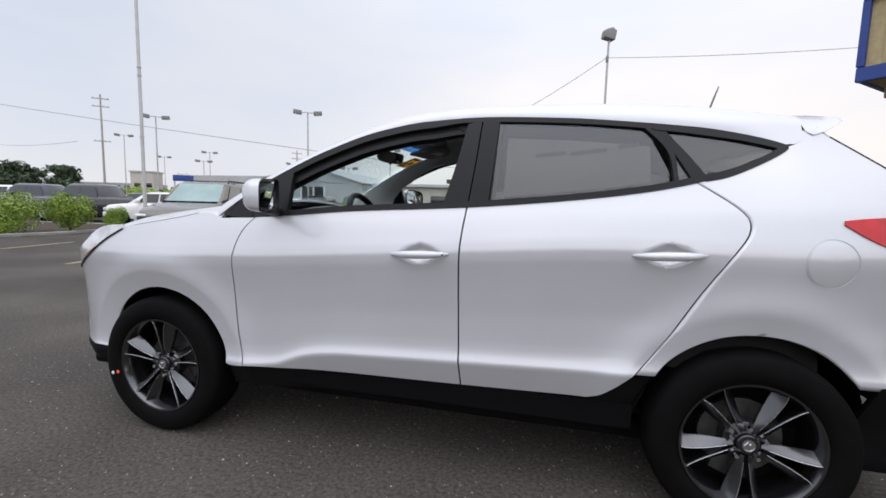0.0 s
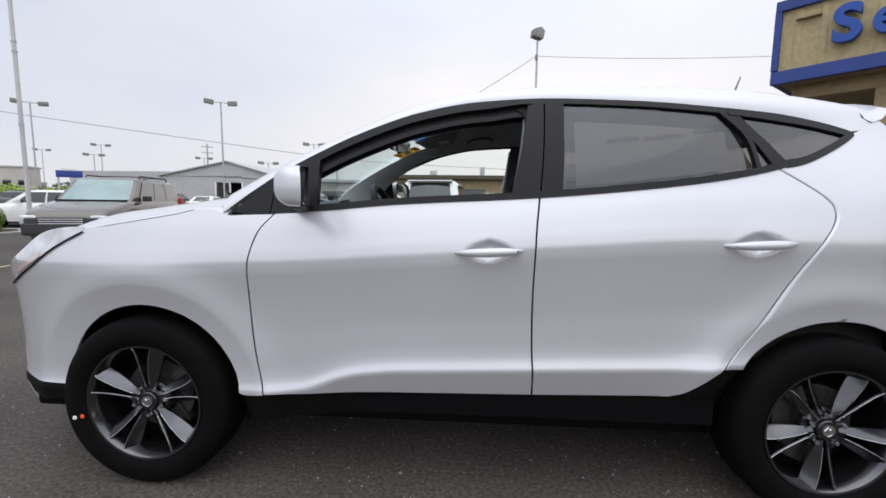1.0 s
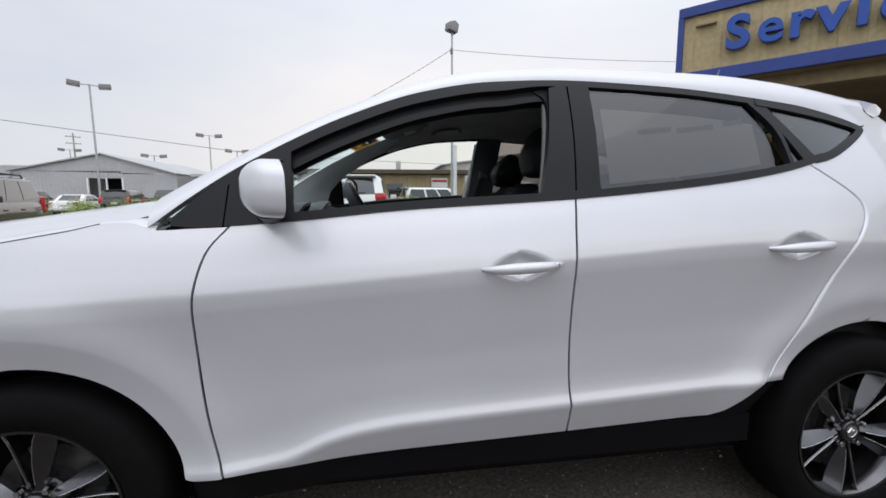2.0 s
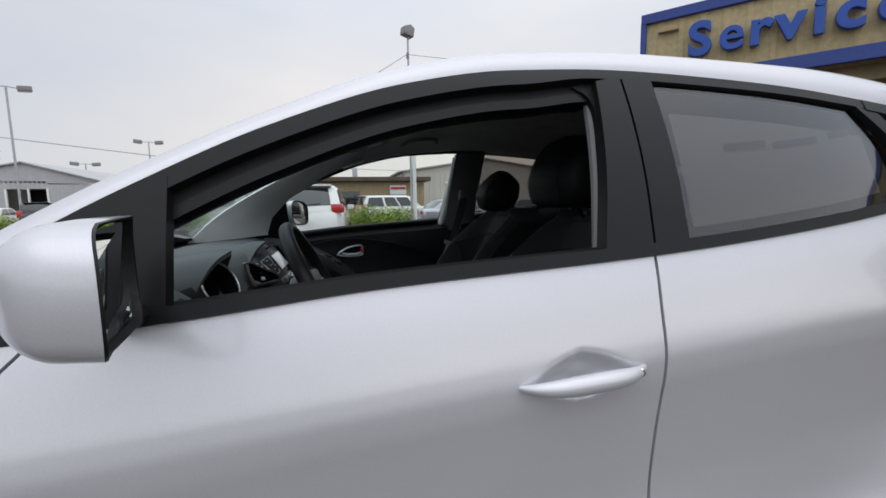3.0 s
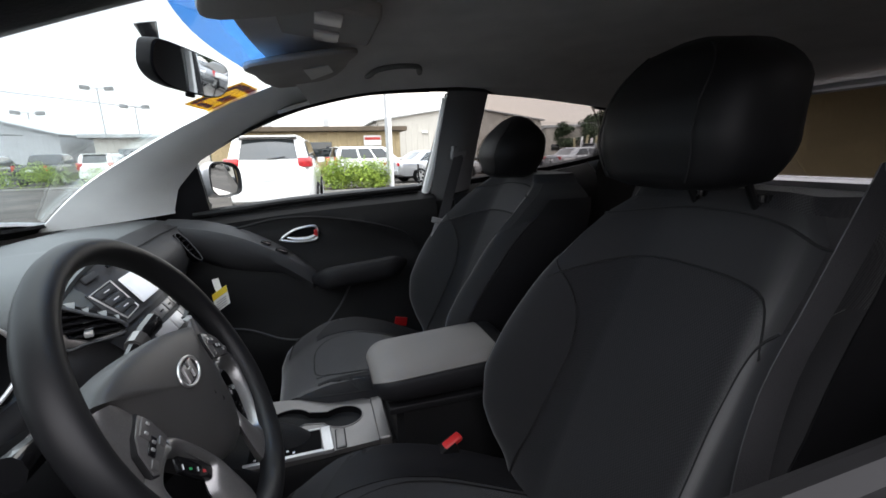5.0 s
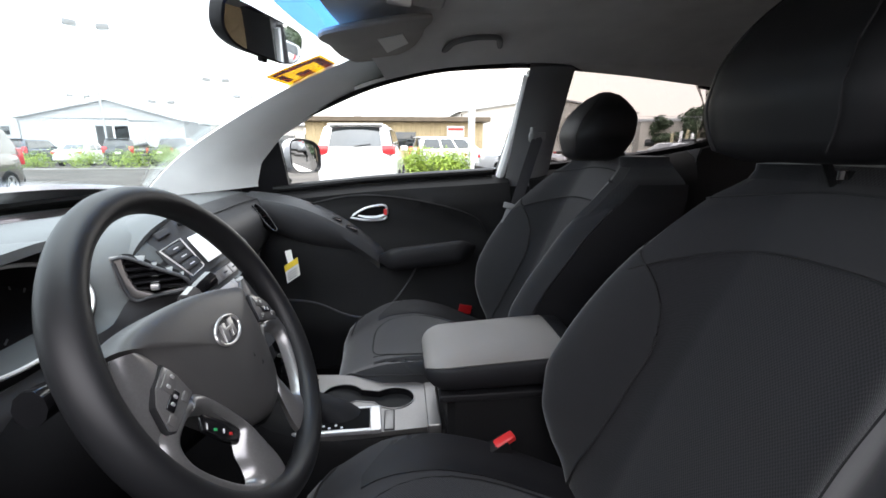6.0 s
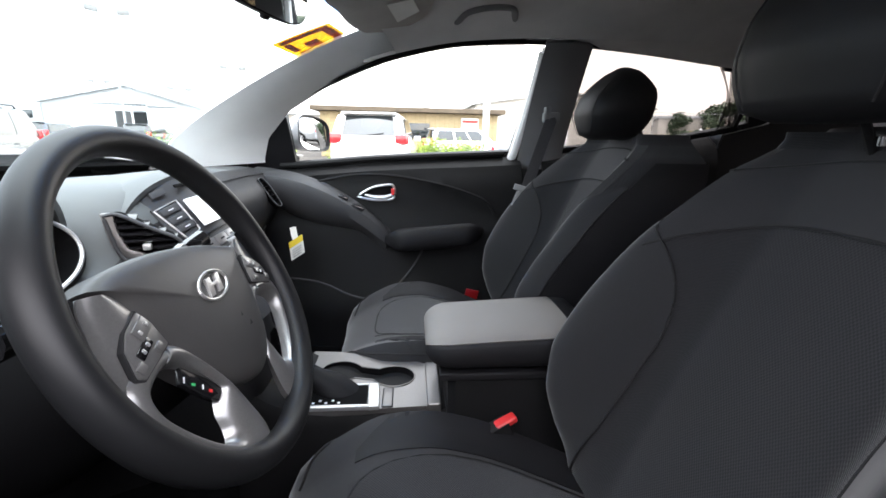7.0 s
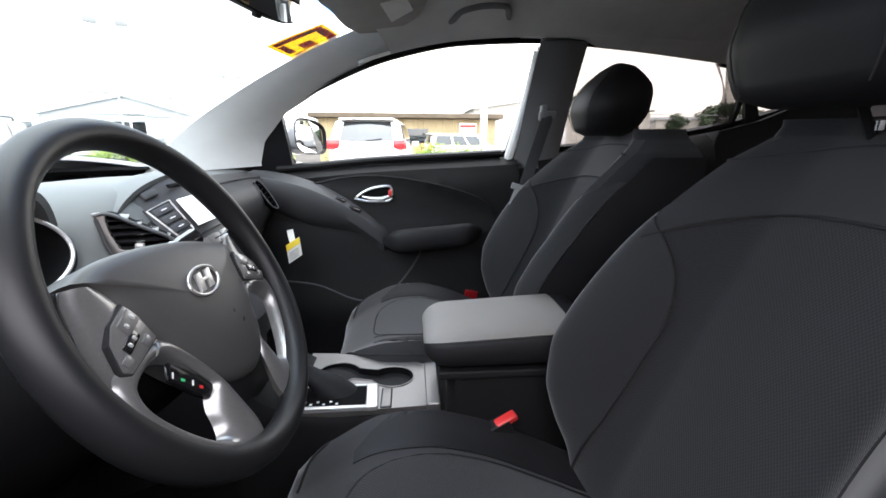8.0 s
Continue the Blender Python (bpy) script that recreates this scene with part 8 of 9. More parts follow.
# armrest box
lid = []
for t in [0.0, 0.006, 0.02, 0.045, 0.08, 0.12] + list(np.linspace(0.17, 1, 16)):
    x = 1.175 + 0.355 * t
    e = math.sqrt(max(0.012, 1 - (1 - min(1, t / 0.15)) ** 2)) * (1 if t < 0.9 else math.sin(min(1, (1 - t) * 10 + 0.2) * math.pi / 2))
    z0, z1, w = 0.806, 0.876 + 0.022 * t, 0.114
    ring = []
    for a in np.linspace(0, 2 * math.pi, 29)[:-1]:
        ca, sa = math.cos(a), math.sin(a)
        ring.append((x, 0.012 + w * (0.55 + 0.45 * e) * math.copysign(abs(ca) ** 0.6, ca), (z0 + z1) / 2 + (z1 - z0) / 2 * e ** 0.8 * math.copysign(abs(sa) ** 0.5, sa)))
    lid.append(ring)
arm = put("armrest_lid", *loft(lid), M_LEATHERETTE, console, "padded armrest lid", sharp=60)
# paler sheet over the lid: the light on its top is in the colour
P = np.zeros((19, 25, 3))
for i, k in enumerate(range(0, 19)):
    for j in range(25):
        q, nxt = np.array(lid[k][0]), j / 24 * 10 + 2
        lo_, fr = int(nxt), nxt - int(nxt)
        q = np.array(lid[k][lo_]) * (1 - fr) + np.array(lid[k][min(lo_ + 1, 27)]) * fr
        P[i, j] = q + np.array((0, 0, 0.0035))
sheet("armrest_pad", P, 0.006, M_ARMTOP, arm, "grey vinyl armrest top, paler for the light on it", towards=(1.35, 0, 0.5))
box = [[(x, 0.012 - w, 0.40), (x, 0.012 - w, 0.785), (x, 0.012 - w + 0.01, 0.803), (x, 0.012 + w - 0.01, 0.803), (x, 0.012 + w, 0.785), (x, 0.012 + w, 0.40)] for x, w in ((1.22, 0.085), (1.235, 0.10), (1.60, 0.10), (1.61, 0.09))]
put("armrest_box", *loft(box), M_CONSOLE, console, "black armrest box")
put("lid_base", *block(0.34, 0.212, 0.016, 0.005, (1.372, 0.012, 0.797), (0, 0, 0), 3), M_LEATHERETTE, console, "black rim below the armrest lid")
# buckles, belts
def buckle(y, x, z, turn):
    b = put("belt_buckle", *block(0.054, 0.028, 0.080, 0.008, (x + 0.014, y, z), (0, -20, turn * 0.3), 3), M_DOORTRIM, car, "black belt buckle with a red button")
    put("release_button", *block(0.047, 0.022, 0.014, 0.006, (x + 0.021, y, z + 0.038), (0, -20, turn * 0.3), 3), M_REDBUTTON, b, "red release button")
    put("buckle_strap", *tube([(x - 0.02, y, z - 0.04), (x - 0.03, y, z - 0.11), (x - 0.02, y, z - 0.2)], 0.012, 8, flat=0.4), M_WEBBING, b)


buckle(-0.150, 1.303, 0.697, 50)
buckle(0.150, 1.345, 0.700, -30)
for side in (-1, 1):
    top = (1.627, side * 0.655, 1.333)
    put("belt_anchor", *join(block(0.060, 0.024, 0.034, 0.008, top), block(0.020, 0.03, 0.052, 0.006, (1.612, side * 0.655, 1.342))), M_PILLARGREY, car, "grey belt anchor")
    web = resample([(1.606, side * 0.642, 1.325), (1.565, side * 0.63, 1.20), (1.525, side * 0.618, 1.07), (1.50, side * 0.625, 0.92), (1.49, side * 0.655, 0.75), (1.49, side * 0.69, 0.55)], 26)
    P = np.array([[(x - 0.004, y - side * 0.002, z), (x + 0.042, y + side * 0.004, z + 0.012)] for x, y, z in web])
    belt = sheet("seat_belt", P, 0.0015, M_WEBBING, car, "black seat belt webbing", towards=(1.5, 0, 1.0))
    if side < 0:
        continue
    ty = side * 0.590
    put("belt_tongue", *join(block(0.080, 0.010, 0.020, 0.003, (1.535, ty, 1.092), (0, 16, 0)), block(0.036, 0.008, 0.055, 0.004, (1.515, ty, 1.057), (0, 20, 0))), M_BUTTON, belt, "grey belt tongue")
    put("tongue_slot", *block(0.010, 0.008, 0.022, 0.003, (1.508, ty, 1.053), (0, 20, 0)), M_DARK, belt)
for side in (-1, 1):
    # grab handle over the door
    g = resample([(1.272, side * 0.548, 1.592), (1.280, side * 0.50, 1.582), (1.300, side * 0.440, 1.590), (1.350, side * 0.410, 1.596), (1.400, side * 0.410, 1.599), (1.425, side * 0.430, 1.600), (1.442, side * 0.49, 1.600), (1.450, side * 0.53, 1.604)], 26)
    put("grab_handle", *tube(g, [0.016, 0.013] + [0.0095] * 22 + [0.013, 0.016], 10, flat=0.8), M_PILLARGREY, headliner, "dark grey grab handle")
    # sun visor with rounded corners, a shallow recess and its label
    vo = round_loop([(0.975, 0.17), (0.972, 0.29), (0.984, 0.426), (1.012, 0.52), (1.052, 0.560), (1.100, 0.548), (1.172, 0.462), (1.197, 0.36), (1.203, 0.27), (1.200, 0.17)], 6)[::side]
    vc = np.array((1.09, 0.34))

    def on_visor(x, y, d):
        z = 1.565 + 0.17 * (x - 1.09) + d
        te = (z - 1.135) / 0.435
        return max(x, WS(z) - 0.145 * (1 - (y / (0.745 - 0.148 * te)) ** 2) + 0.03), side * y, z

    rings = [[on_visor(*(vc + (np.array(q) - vc) * k), d) for q in vo] for k, d in ((0.30, 0.010), (0.93, 0.010), (0.985, 0.006), (1.0, 0.0), (0.985, -0.006), (0.93, -0.0095), (0.30, -0.0105), (0.02, -0.0105))]
    visor = put("sun_visor", *loft(rings), M_VISOR, headliner, "brown-grey sun visor folded up")
    put("visor_label", *shell([[on_visor(1.108, 0.423, -0.0115), on_visor(1.165, 0.349, -0.0115)], [on_visor(1.088, 0.262, -0.0115), on_visor(1.148, 0.245, -0.0115)]], 0.002), M_PAPER, visor, "white visor label")
over = put("overhead_console", *block(0.20, 0.21, 0.03, 0.012, (1.135, 0.02, 1.605), (0, 6, 0), 3), M_VISOR, headliner, "grey overhead console")
for y in (-0.04, 0.08):
    put("map_lamp", *block(0.05, 0.07, 0.008, 0.003, (1.14, y, 1.588), (0, 6, 0)), M_SATINLIGHT, over, "map lamp lens")
put("lamp_switch", *block(0.03, 0.05, 0.008, 0.003, (1.20, 0.02, 1.594), (0, 6, 0)), M_BUTTON, over)
# rear-view mirror
RM = Matrix.Translation((0.892, 0.022, 1.503)) @ Vector((0.947, -0.262, -0.20)).to_track_quat("Z", "Y").to_matrix().to_4x4()
zax = RM.to_3x3() @ Vector((0, 1, 0))
ovl = [(math.copysign(abs(math.cos(a)) ** 0.5, math.cos(a)) * 0.130, math.copysign(abs(math.sin(a)) ** 0.6, math.sin(a)) * 0.037 + 0.004 * math.cos(2 * a)) for a in np.linspace(0, 2 * math.pi, 41)[:-1]]
rings = [[tuple(RM @ Vector((x * s, y * s, h))) for x, y in ovl] for s, h in ((0.30, -0.045), (0.75, -0.035), (0.96, -0.018), (1.0, 0.0), (0.985, 0.006), (0.94, 0.006))]
rmir = put("rear_view_mirror", *loft(rings), M_DOORTRIM, windscreen, "black rear-view mirror on a stalk")
put("mirror_glass", [tuple(RM @ Vector((x * 0.945, y * 0.93, 0.0075))) for x, y in ovl], [tuple(range(40))], M_MIRROR, rmir, "reflecting mirror glass", smooth=False)
put("dip_lever", *moved(block(0.016, 0.016, 0.012, 0.003, (0.005, -0.040, -0.004)), RM), M_DOORTRIM, rmir)
put("mirror_stalk", *tube([RM @ Vector((0, 0.0, -0.04)), (0.84, 0.01, 1.545), (0.835, 0.0, 1.575)], [0.012, 0.011, 0.018], 10), M_DOORTRIM, rmir)


# windscreen sticker and blue shade band, just inside the glass
def glass_patch(y0, y1, z0, z1, name, material, label, lift=0.010, n=10):
    P = np.zeros((n, n, 3))
    for i, z in enumerate(np.linspace(z0, z1, n)):
        for j, y in enumerate(np.linspace(y0, y1, n)):
            ye = 0.745 - 0.148 * (z - 1.135) / 0.437
            s = y / ye
            P[i, j] = (WS(z) - 0.145 * (1 - s * s) - 0.01 + lift, y, z + 0.03 * (1 - abs(s) ** 2.4) * smooth01(1.135, 1.57, z) - 0.006)
    return sheet(name, P, 0.0008, material, windscreen, label, towards=(1.5, 0, 1.0))


glass_patch(-0.45, 0.45, 1.549, 1.580, "shade_band", M_BLUETINT, "blue tinted shade band", 0.008, 16)
glass_patch(0.415, 0.590, 1.475, 1.533, "price_sticker", M_STICKYELLOW, "yellow and red windscreen sticker", 0.012)
glass_patch(0.422, 0.440, 1.479, 1.529, "sticker_mark", M_STICKRED, "red sticker bars", 0.014)
glass_patch(0.440, 0.500, 1.521, 1.530, "sticker_mark", M_STICKRED, "red sticker bars", 0.014)
glass_patch(0.470, 0.505, 1.495, 1.509, "sticker_mark", M_STICKRED, "red sticker bars", 0.014)
glass_patch(0.510, 0.522, 1.481, 1.513, "sticker_mark", M_STICKRED, "red sticker bars", 0.014)
glass_patch(0.445, 0.500, 1.479, 1.486, "sticker_mark", M_STICKRED, "red sticker bars", 0.014)
glass_patch(0.550, 0.582, 1.479, 1.487, "sticker_mark", M_STICKRED, "red sticker bars", 0.014)
# paper sheet inside the rear door's window on the driver's side
P = np.zeros((10, 10, 3))
for i, x in enumerate(np.linspace(1.70, 2.26, 10)):
    for j, s in enumerate(np.linspace(0, 1, 10)):
        z = BELT(x) + 0.035 + s * (TRIMTOP(x) - 0.095 - BELT(x) - 0.035)
        P[i, j] = (x, -(half_width(x, z) - 0.048 + 0.028 * (z - 1.2) / 0.38), z)
sheet("price_sheet", P, 0.0008, mat("grey_printed_sheet", (0.55, 0.55, 0.54), 0.8, 0, 0.06, 6), rdoors[0], "pale printed sheet behind the tinted glass", towards=(2.0, 0, 1.3))
for x0, x1, s in ((1.82, 1.94, 0.63), (1.96, 2.10, 0.60), (2.14, 2.22, 0.62)):
    P = np.array([[(x, -(half_width(x, z) - 0.0458 + 0.028 * (z - 1.2) / 0.38), z) for z in (BELT(x) + 0.03 + s * 0.25, BELT(x) + 0.03 + s * 0.25 + 0.018)] for x in (x0, x1)])
    sheet("print_bar", P, 0.0006, M_BUTTON, rdoors[0], "dark unreadable print bar", towards=(2.0, 0, 1.3))
# ---- other parked vehicles ----
M_LAMPCLEAR = mat("parked_car_headlamp", (0.55, 0.56, 0.58), 0.12, 0.2, 0.2, 12, coat=1.0)
M_TAIL = mat("parked_car_tail_lamp", (0.48, 0.02, 0.025), 0.15, 0, 0.2, 12, coat=1.0)
M_PLASTIC = mat("grey_black_bumper", (0.035, 0.035, 0.037), 0.6, 0, 0.15, 6)
# the teal base colour stands for the sky mirrored in the glass
M_SKYGLASS = mat("sky_toned_windscreen_glass", (0.20, 0.30, 0.30), 0.08, 0, 0.15, 2, coat=0.8)
M_RIM = mat("parked_car_rim", (0.45, 0.45, 0.46), 0.35, 0.8, 0.1, 10)

SHAPES = {
    # length, width, height, hood z, belt z, rear deck z, cabin base front/rear, roof front/rear (from the front), wheel x, wheel r
    "suv": (4.75, 1.86, 1.74, 1.08, 1.12, 1.12, 1.30, 4.62, 2.05, 4.40, 0.92, 3.72, 0.37),
    "crossover": (4.68, 1.89, 1.79, 1.08, 1.17, 1.17, 1.15, 4.58, 2.0, 4.25, 0.93, 3.63, 0.37),
    "sedan": (4.75, 1.82, 1.46, 0.92, 0.98, 1.02, 1.20, 4.15, 1.98, 3.30, 0.92, 3.65, 0.33),
    "pickup": (5.50, 1.92, 1.80, 1.12, 1.18, 1.16, 1.45, 3.55, 2.05, 3.25, 1.00, 4.35, 0.39),
    "hatch": (4.20, 1.75, 1.52, 0.95, 1.0, 1.02, 1.0, 4.08, 1.75, 3.70, 0.85, 3.40, 0.32),
}


def vehicle(name, kind, paint, at, turn, label, rack=False, clad=False):
    """A parked vehicle; its own x runs forward, turn 0 points along +x."""
    L, W, H, zh, zb, zd, c0, c1, r0, r1, w0, w1, wr = SHAPES[kind]
    car_ = thing(name, label, "pickup truck" if kind == "pickup" else "car", "parked vehicles", at, turn)
    X = lambda s: L / 2 - s
    hw_ = W / 2
    nz = 0.16 if clad else 0.0  # the wagon's bonnet slopes to a lower nose
    # lower body
    top = pchip([(0.0, zh - 0.34 - nz), (0.06, zh - 0.16 - nz), (0.25, zh - 0.06 - 0.85 * nz), (0.7, zh - 0.01 - 0.45 * nz), (c0 + 0.05, zh + 0.03), (c0 + 0.5, zb), ((c0 + c1) / 2, zb + 0.01), (c1 - 0.1, zb + 0.01 if kind != "sedan" else zd), (L - 0.25, zd if kind in ("sedan", "pickup") else zb), (L - 0.05, zd - 0.06), (L, zd - 0.20)])
    plan = pchip([(0.0, 0.72), (0.10, 0.84), (0.35, 0.95), (0.9, 1.0), (L - 0.9, 1.0), (L - 0.30, 0.965), (L - 0.08, 0.88), (L, 0.78)])
    low = pchip([(0.0, 0.36), (0.3, 0.24), (L - 0.4, 0.26), (L, 0.38)])
    rings = []
    for s in list(np.linspace(0, 0.5, 9)) + list(np.linspace(0.6, L - 0.6, 26)) + list(np.linspace(L - 0.5, L, 9)):
        w, t, b = hw_ * plan(s), top(s), low(s)
        half = [(0.0, b), (w * 0.80, b), (w * 0.95, b + 0.06), (w * 0.985, b + 0.22), (w, (b + t) / 2 + 0.05), (w * 0.985, t - 0.16), (w * 0.955, t - 0.05), (w * 0.90, t - 0.005), (w * 0.60, t + 0.02), (0, t + 0.03)]
        rings.append([(X(s), y, z) for y, z in half] + [(X(s), -y, z) for y, z in half[::-1][1:-1]])
    body = put("body", *loft(rings), paint, car_, sharp=40)
    # cabin
    cab = []
    for k in range(9):
        t = k / 8
        e = 1 - (1 - t) ** 1.4
        xf, xr = c0 + (r0 - c0) * t ** 0.92, c1 + (r1 - c1) * t ** (0.85 if kind in ("sedan",) else 1.3)
        w = hw_ * (0.93 - 0.155 * t ** 1.2)
        z = zb - 0.03 + (H - zb + 0.03) * t
        if k == 8:
            xf, xr, w = xf + 0.10, xr - 0.08, w - 0.09
        ring = []
        for u in np.linspace(-1, 1, 9):
            ring.append((X(xf) + 0.10 * (1 - u * u), u * w * 0.97, z))
        for s in np.linspace(0, 1, 7)[1:-1]:
            ring.append((X(xf + (xr - xf) * s), w, z))
        for u in np.linspace(1, -1, 9):
            ring.append((X(xr) - 0.06 * (1 - u * u), u * w * 0.97, z))
        for s in np.linspace(1, 0, 7)[1:-1]:
            ring.append((X(xf + (xr - xf) * s), -w, z))
        cab.append(ring)
    put("cabin", *loft(cab), paint, car_, "painted roof and pillars", sharp=40)

    def cab_pt(t, s, sd, off=0.008):
        """A point on the cabin's side: t up, s from front to rear."""
        xf, xr = c0 + (r0 - c0) * t ** 0.92, c1 + (r1 - c1) * t ** (0.85 if kind in ("sedan",) else 1.3)
        w = hw_ * (0.93 - 0.155 * t ** 1.2) + off
        return (X(xf + (xr - xf) * s), sd * w, zb - 0.03 + (H - zb + 0.03) * t)

    spans = {"suv": [(0.10, 0.36), (0.39, 0.62), (0.66, 0.95)], "crossover": [(0.08, 0.37), (0.40, 0.66), (0.70, 0.93)], "sedan": [(0.12, 0.47), (0.50, 0.86)], "pickup": [(0.10, 0.50), (0.54, 0.94)], "hatch": [(0.10, 0.46), (0.49, 0.84)]}[kind]
    for sd in (-1, 1):
        for a, b in spans:
            P = [[cab_pt(t, a + (b - a) * s, sd) for t in np.linspace(0.10, 0.84, 5)] for s in np.linspace(0, 1, 6)]
            sheet("side_window", P, 0.006, M_CARGLASS, car_, "dark side window", towards=(0, 0, 1.2))
        put("door_mirror", *block(0.12, 0.20, 0.14, 0.03, (X(c0 + 0.55), sd * (hw_ + 0.06), zb + 0.06)), paint if not clad else M_PLASTIC, car_)
        for a, b in spans[:2]:
            put("door_handle", *block(0.20, 0.03, 0.035, 0.01, (cab_pt(0, b - 0.03, sd)[0], sd * (hw_ * 0.99), zb - 0.20)), M_PLASTIC if clad else paint, car_)
        for xw in (w0, w1):
            put("arch", *moved(lathe([(0.0, -0.03), (wr + 0.055, -0.03), (wr + 0.055, 0.03), (0.0, 0.03)], 28), pose(X(xw), sd * (hw_ * 0.972 - 0.012), wr + 0.02)), M_PLASTIC if clad else M_DARK, car_, "dark wheel arch")
            wh_ = put("wheel", *moved(lathe([(wr * 0.62, -0.11), (wr * 0.9, -0.115), (wr, -0.08), (wr, 0.08), (wr * 0.9, 0.115), (wr * 0.62, 0.11)], 32), pose(X(xw), sd * (hw_ - 0.085), wr)), M_RUBBER, car_, "black tyre")
            disc = [moved(lathe([(0.0, 0.02), (wr * 0.2, 0.03), (wr * 0.24, 0.0)], 18), pose(X(xw), sd * (hw_ + 0.0), wr) @ Matrix.Diagonal((1, sd, 1, 1)))]
            disc.append(moved(lathe([(wr * 0.56, 0.0), (wr * 0.60, 0.03), (wr * 0.65, 0.03), (wr * 0.66, -0.05)], 28), pose(X(xw), sd * (hw_ + 0.0), wr) @ Matrix.Diagonal((1, sd, 1, 1))))
            for k in range(5):
                disc.append(moved(block(wr * 0.46, 0.02, 0.07, 0.008, (wr * 0.38, 0, 0)), pose(X(xw), sd * (hw_ + 0.008), wr, 0, 72 * k + 18, 0)))
            put("rim", *join(*disc), M_RIM, wh_, "silver spoked rim")
        # lamps at the corners
        y_h = hw_ * 0.66
        put("headlamp", *block(0.20, 0.44 if clad else 0.40, 0.23 if clad else 0.17, 0.06, (X(0.13 if clad else 0.14), sd * y_h, zh - 0.25 - nz if clad else zh - 0.24), (0, 0, sd * -14), 3), M_LAMPCLEAR, car_, "clear headlamp")
        if kind in ("suv", "crossover", "hatch"):
            put("tail_lamp", *block(0.16, 0.30, 0.22 if kind != "suv" else 0.42, 0.05, (X(L - 0.10), sd * hw_ * 0.80, zd - 0.08 + (0.12 if kind == "crossover" else 0)), (0, 0, sd * 24), 3), M_TAIL, car_, "red tail lamp")
            put("reflector", *block(0.03, 0.17, 0.05, 0.012, (X(L - 0.015), sd * hw_ * 0.66, 0.52), (0, 0, sd * 14)), M_TAIL, car_, "red bumper reflector")
        else:
            put("tail_lamp", *block(0.10, 0.34 if kind == "sedan" else 0.16, 0.16 if kind == "sedan" else 0.34, 0.03, (X(L - 0.05), sd * hw_ * 0.72, zd - 0.16), (0, 0, sd * 10), 3), M_TAIL, car_, "red tail lamp")
    # windscreen and rear window
    for front in (True, False):
        P = []
        for t in np.linspace(0.06, 0.90, 6):
            xf, xr = c0 + (r0 - c0) * t ** 0.92, c1 + (r1 - c1) * t ** (0.85 if kind in ("sedan",) else 1.3)
            w = hw_ * (0.93 - 0.155 * t ** 1.2) * (0.88 if front else 0.80)
            P.append([((X(xf) + 0.10 * (1 - u * u) + 0.016) if front else (X(xr) - 0.06 * (1 - u * u) - 0.016), u * w, zb - 0.03 + (H - zb + 0.03) * t) for u in np.linspace(-1, 1, 9)])
        if not front and kind in ("suv", "crossover", "hatch"):
            P = P[1:]
        sheet("windscreen" if front else "rear_window", P, 0.008, M_SKYGLASS if clad and front else M_CARGLASS, car_, "windscreen with the sky's teal reflection put into its colour" if clad and front else "dark glass", towards=(0, 0, 1.0))
    # grille, bumpers, plate
    if clad:
        put("front_panel", *block(0.14, W * 0.78, 0.34, 0.05, (X(0.045), 0, zh - 0.36 - nz), (0, 0, 0), 3), M_PLASTIC, car_, "black nose panel")
        put("cowl", *tube([(X(c0 - 0.06) + 0.10 * (1 - u * u), u * hw_ * 0.84, zh + 0.045) for u in np.linspace(-1, 1, 9)], 0.022, 6), M_DARK, car_, "dark wiper cowl")
    g = put("grille", *block(0.10, W * 0.50, 0.24, 0.03, (X(0.015 if clad else 0.035), 0, zh - 0.30 - nz)), M_PLASTIC, car_, "dark grille")
    for k in range(4):
        put("grille_bar", *block(0.02, W * 0.46, 0.022, 0.004, (X(-0.038 if clad else -0.018), 0, zh - 0.375 - nz + 0.05 * k)), M_CHROME, g, "chrome grille bar")
    put("front_bumper", *block(0.16, W * 0.84, 0.28 if clad else 0.20, 0.06, (X(0.03), 0, 0.47), (0, 0, 0), 3), M_PLASTIC if clad else paint, car_, "front bumper")
    rb = put("rear_bumper", *block(0.16, W * 0.86, 0.24, 0.06, (X(L - 0.04), 0, 0.50), (0, 0, 0), 3), M_PLASTIC if clad or kind == "pickup" else paint, car_, "rear bumper")
    put("plate_panel", *block(0.02, 0.34, 0.14, 0.005, (X(L + 0.008), 0, zd - 0.27)), M_WHITEPAINT, car_, "blank plate panel")
    put("underside", *block(L * 0.86, W * 0.84, 0.16, 0.03, (0, 0, 0.30)), M_DARK, car_)
    if rack:
        for sd in (-1, 1):
            put("roof_rail", *tube([(X(r0 + 0.25), sd * hw_ * 0.68, H - 0.01), (X(r0 + 0.32), sd * hw_ * 0.68, H + 0.06), (X(r1 - 0.3), sd * hw_ * 0.68, H + 0.06), (X(r1 - 0.2), sd * hw_ * 0.68, H - 0.01)], 0.02, 8), M_PLASTIC, car_, "black roof rail")
        for s in (0.35, 0.75):
            put("roof_bar", *block(0.05, hw_ * 1.36, 0.025, 0.008, (X(r0 + (r1 - r0) * s), 0, H + 0.06)), M_PLASTIC, car_, "black roof bar")
    if kind == "pickup":
        put("bed", *block(L - c1 - 0.35, W * 0.80, 0.05, 0.01, (X((c1 + L) / 2), 0, zd + 0.02)), M_DARK, car_, "open load bed")
    if kind in ("crossover", "suv"):
        put("rear_wiper", *tube([(X(L - 0.05), 0.02, zb + 0.12), (X(L - 0.10), -0.35, zb + 0.17)], 0.012, 6), M_PLASTIC, car_, "rear wiper")
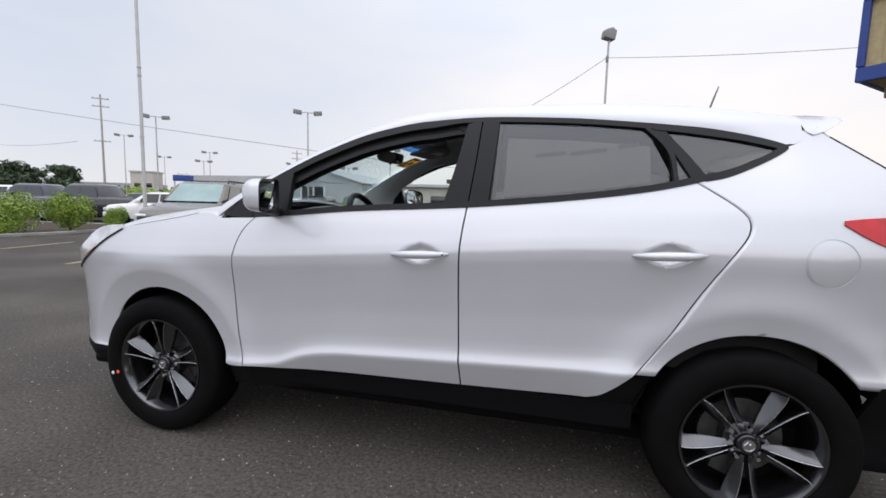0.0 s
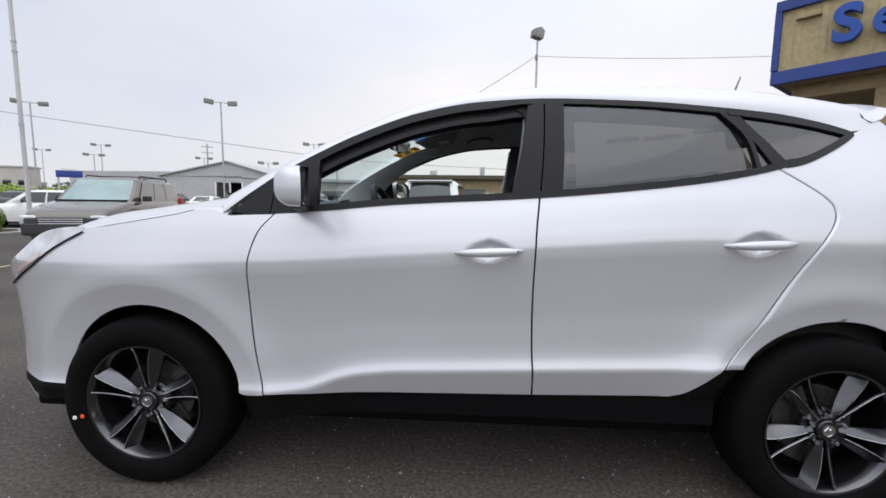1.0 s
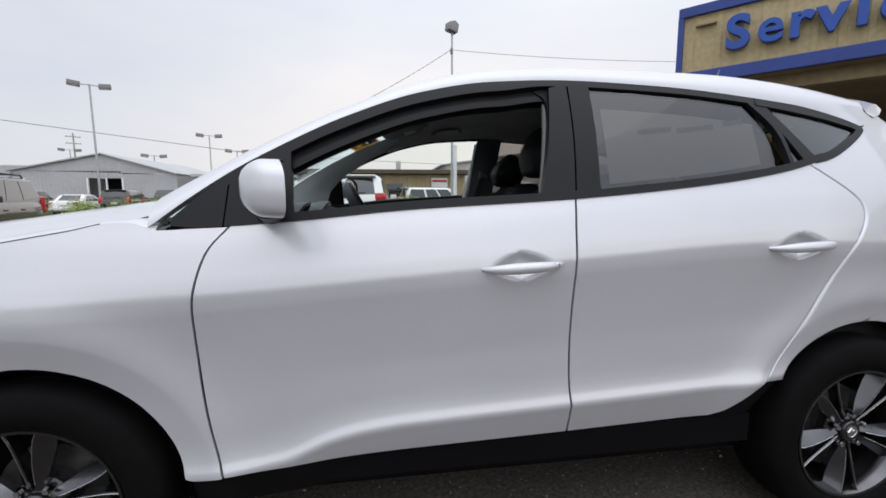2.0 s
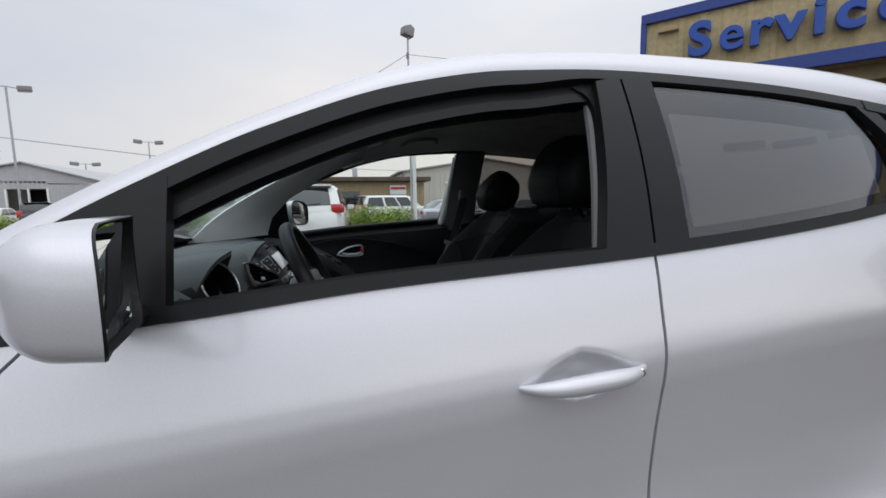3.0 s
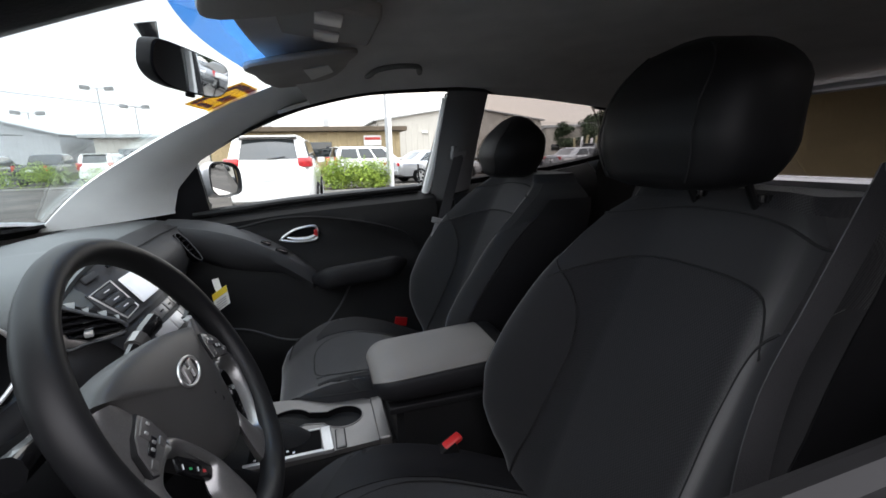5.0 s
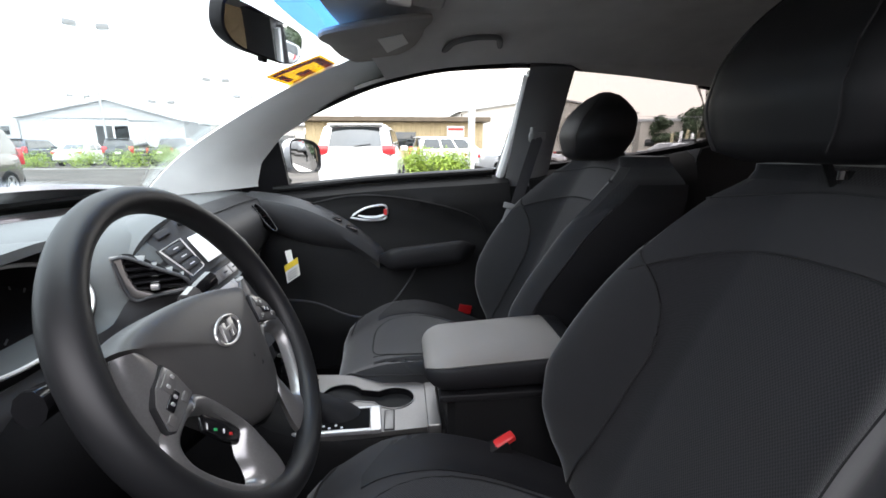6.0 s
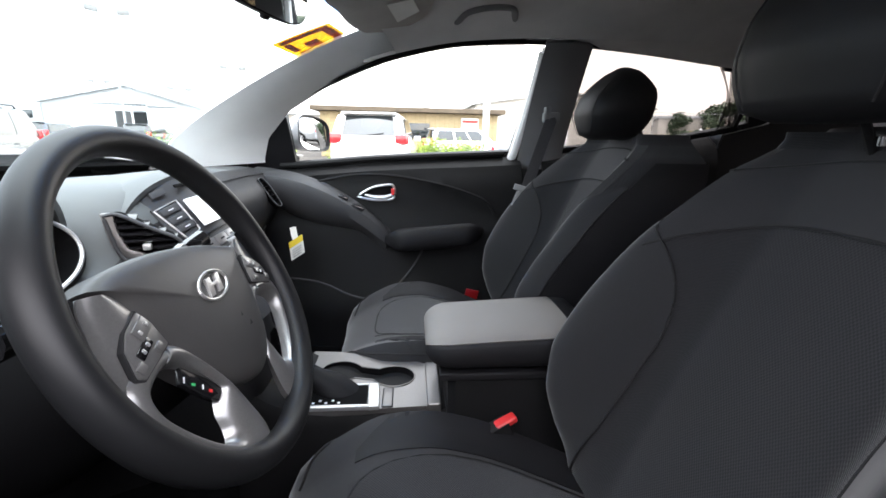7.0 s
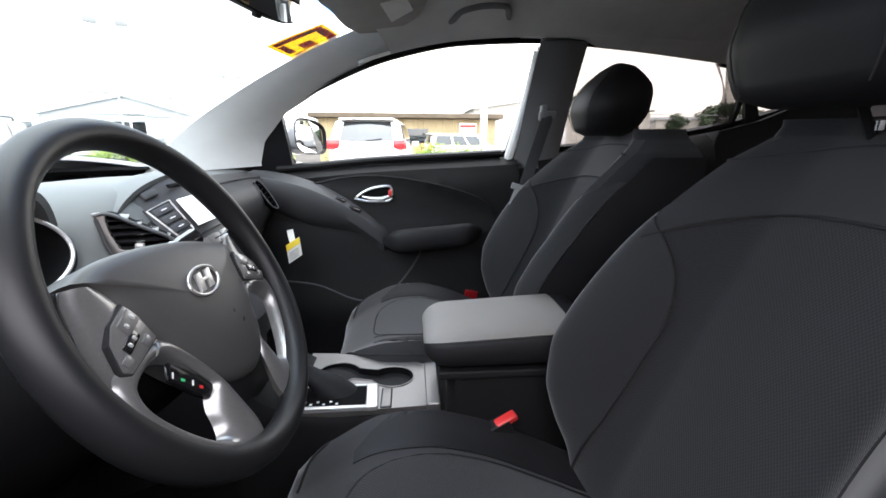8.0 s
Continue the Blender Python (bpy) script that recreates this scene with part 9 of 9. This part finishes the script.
        put("spoiler", *block(0.22, W * 0.66, 0.04, 0.015, (X(r1 + 0.10), 0, H - 0.02), (0, 6, 0)), paint, car_, "roof spoiler")
    return car_


vehicle("parked_suv", "suv", M_SCAR, (-8.55, 8.75, 0), 287, "dark silver off-road wagon with black cladding and a roof rack", True, True)
vehicle("parked_crossover", "crossover", M_WCAR, (0.30, 11.35, 0), 87, "white crossover with red tail lamps and a dark rear window", False, False)
M_CARS = {"w": M_WCAR, "s": M_GCAR, "k": M_KCAR, "b": M_BCAR, "r": M_RCAR, "c": M_SCAR}
WORDS = {"w": "white", "s": "silver", "k": "black", "b": "dark blue", "r": "dark red", "c": "dark silver"}
for kind, col, x, y, turn in [
    ("pickup", "k", -19.5, 13.6, 195), ("pickup", "b", -24.5, 14.5, 200), ("suv", "w", -29.5, 15.5, 200), ("sedan", "w", -14.6, 12.9, 190), ("hatch", "k", -24.0, 20.0, 185), ("sedan", "r", -30.0, 22.0, 185),
    ("suv", "k", -17.0, 31.0, 100), ("sedan", "w", -20.4, 31.5, 100), ("suv", "b", -23.8, 31.8, 98), ("pickup", "k", -14.0, 30.8, 95), ("sedan", "r", -27.0, 32.5, 98), ("suv", "w", -11.0, 30.6, 95), ("sedan", "k", -30.5, 33, 98), ("suv", "s", -34.0, 33.5, 98), ("suv", "k", -38, 34, 98), ("sedan", "w", -42, 34.5, 98),
    ("suv", "w", 4.3, 22.3, 12), ("sedan", "s", 6.9, 19.6, 14), ("sedan", "s", 17.2, 22.2, 8), ("suv", "s", 22.5, 26.5, 10), ("sedan", "k", 13.2, 24.4, 8), ("suv", "k", 28.0, 30.5, 20), ("pickup", "s", 24.6, 23.0, 15), ("sedan", "b", 33.0, 34.0, 20),
]:
    nm = {"suv": "utility wagon", "sedan": "saloon car", "pickup": "pickup truck", "hatch": "hatchback"}[kind]
    vehicle("parked_" + {"suv": "wagon", "sedan": "saloon", "pickup": "pickup", "hatch": "hatchback"}[kind], kind, M_CARS[col], (x, y, 0), turn, "%s %s parked in a row of the lot" % (WORDS[col], nm))

# white post, bollards and a dark rail beside the bushes
post = thing("white_post", "slim white painted post in the planting bed", "post", "", (4.05, 15.7, 0))
put("shaft", *tube([(0, 0, 0), (0, 0, 3.35)], 0.075, 12), M_WHITEPAINT, post)
put("cap", *lathe([(0.0, 3.40), (0.06, 3.39), (0.085, 3.35), (0.085, 3.31), (0.0, 3.31)], 14, "z"), M_WHITEPAINT, post)
rail = thing("bike_rail", "low black tubular rail beside the bushes", "rail", "", (4.85, 14.6, 0), 10)
for x in (0.0, 0.45, 1.1):
    put("upright", *tube([(x, 0, 0), (x, 0, 0.95)], 0.035, 8), M_TRIM, rail)
put("top_rail", *tube([(0.4, 0, 0.80), (1.9, 0.1, 0.93)], 0.025, 8), M_TRIM, rail)
put("brace", *tube([(0.45, 0, 0.15), (1.1, 0, 0.85)], 0.025, 8), M_TRIM, rail)
for k in range(8):
    b = thing("bollard", "yellow and white leaning marker board post", "bollard", "marker posts", (20.2 + 0.62 * k, 27.5 + 0.2 * k, 0), 10)
    put("shaft", *block(0.20, 0.10, 2.1 + 0.25 * (k % 3), 0.02, (0.1 * (k % 2), 0, 1.1), (0, 6 * ((k % 3) - 0.4), 0)), M_WHITEPAINT if k % 2 else M_YELLOW, b)
for side in (0,):
    fence = thing("wire_fence", "low dark wire fence along the lot", "fence", "", (9.0, 17.2, 0), 6)
    for k in range(9):
        put("fence_post", *tube([(1.6 * k, 0, 0), (1.6 * k, 0, 1.0)], 0.03, 6), M_TRIM, fence)
    for z in (0.5, 0.95):
        put("fence_wire", *tube([(0, 0, z), (12.8, 0, z)], 0.012, 5), M_TRIM, fence)
canopy = thing("pale_canopy", "low pale flat-roofed sales office beyond the bushes", "building", "", (-12.5, 46.0, 0), 8)
ribbed_wall("front_wall", -5, 4, 0, 3.3, 0.5, 0.03, M_WAREHOUSE, canopy, Matrix())
put("roof", *block(11.0, 7.0, 0.35, 0.05, (-0.5, 3, 3.5)), M_BARNROOF, canopy, smooth=False)
put("window", *block(2.6, 0.1, 1.1, 0.02, (-2, -0.06, 1.8)), M_CARGLASS, canopy)
put("window", *block(2.0, 0.1, 1.1, 0.02, (2, -0.06, 1.8)), M_CARGLASS, canopy)
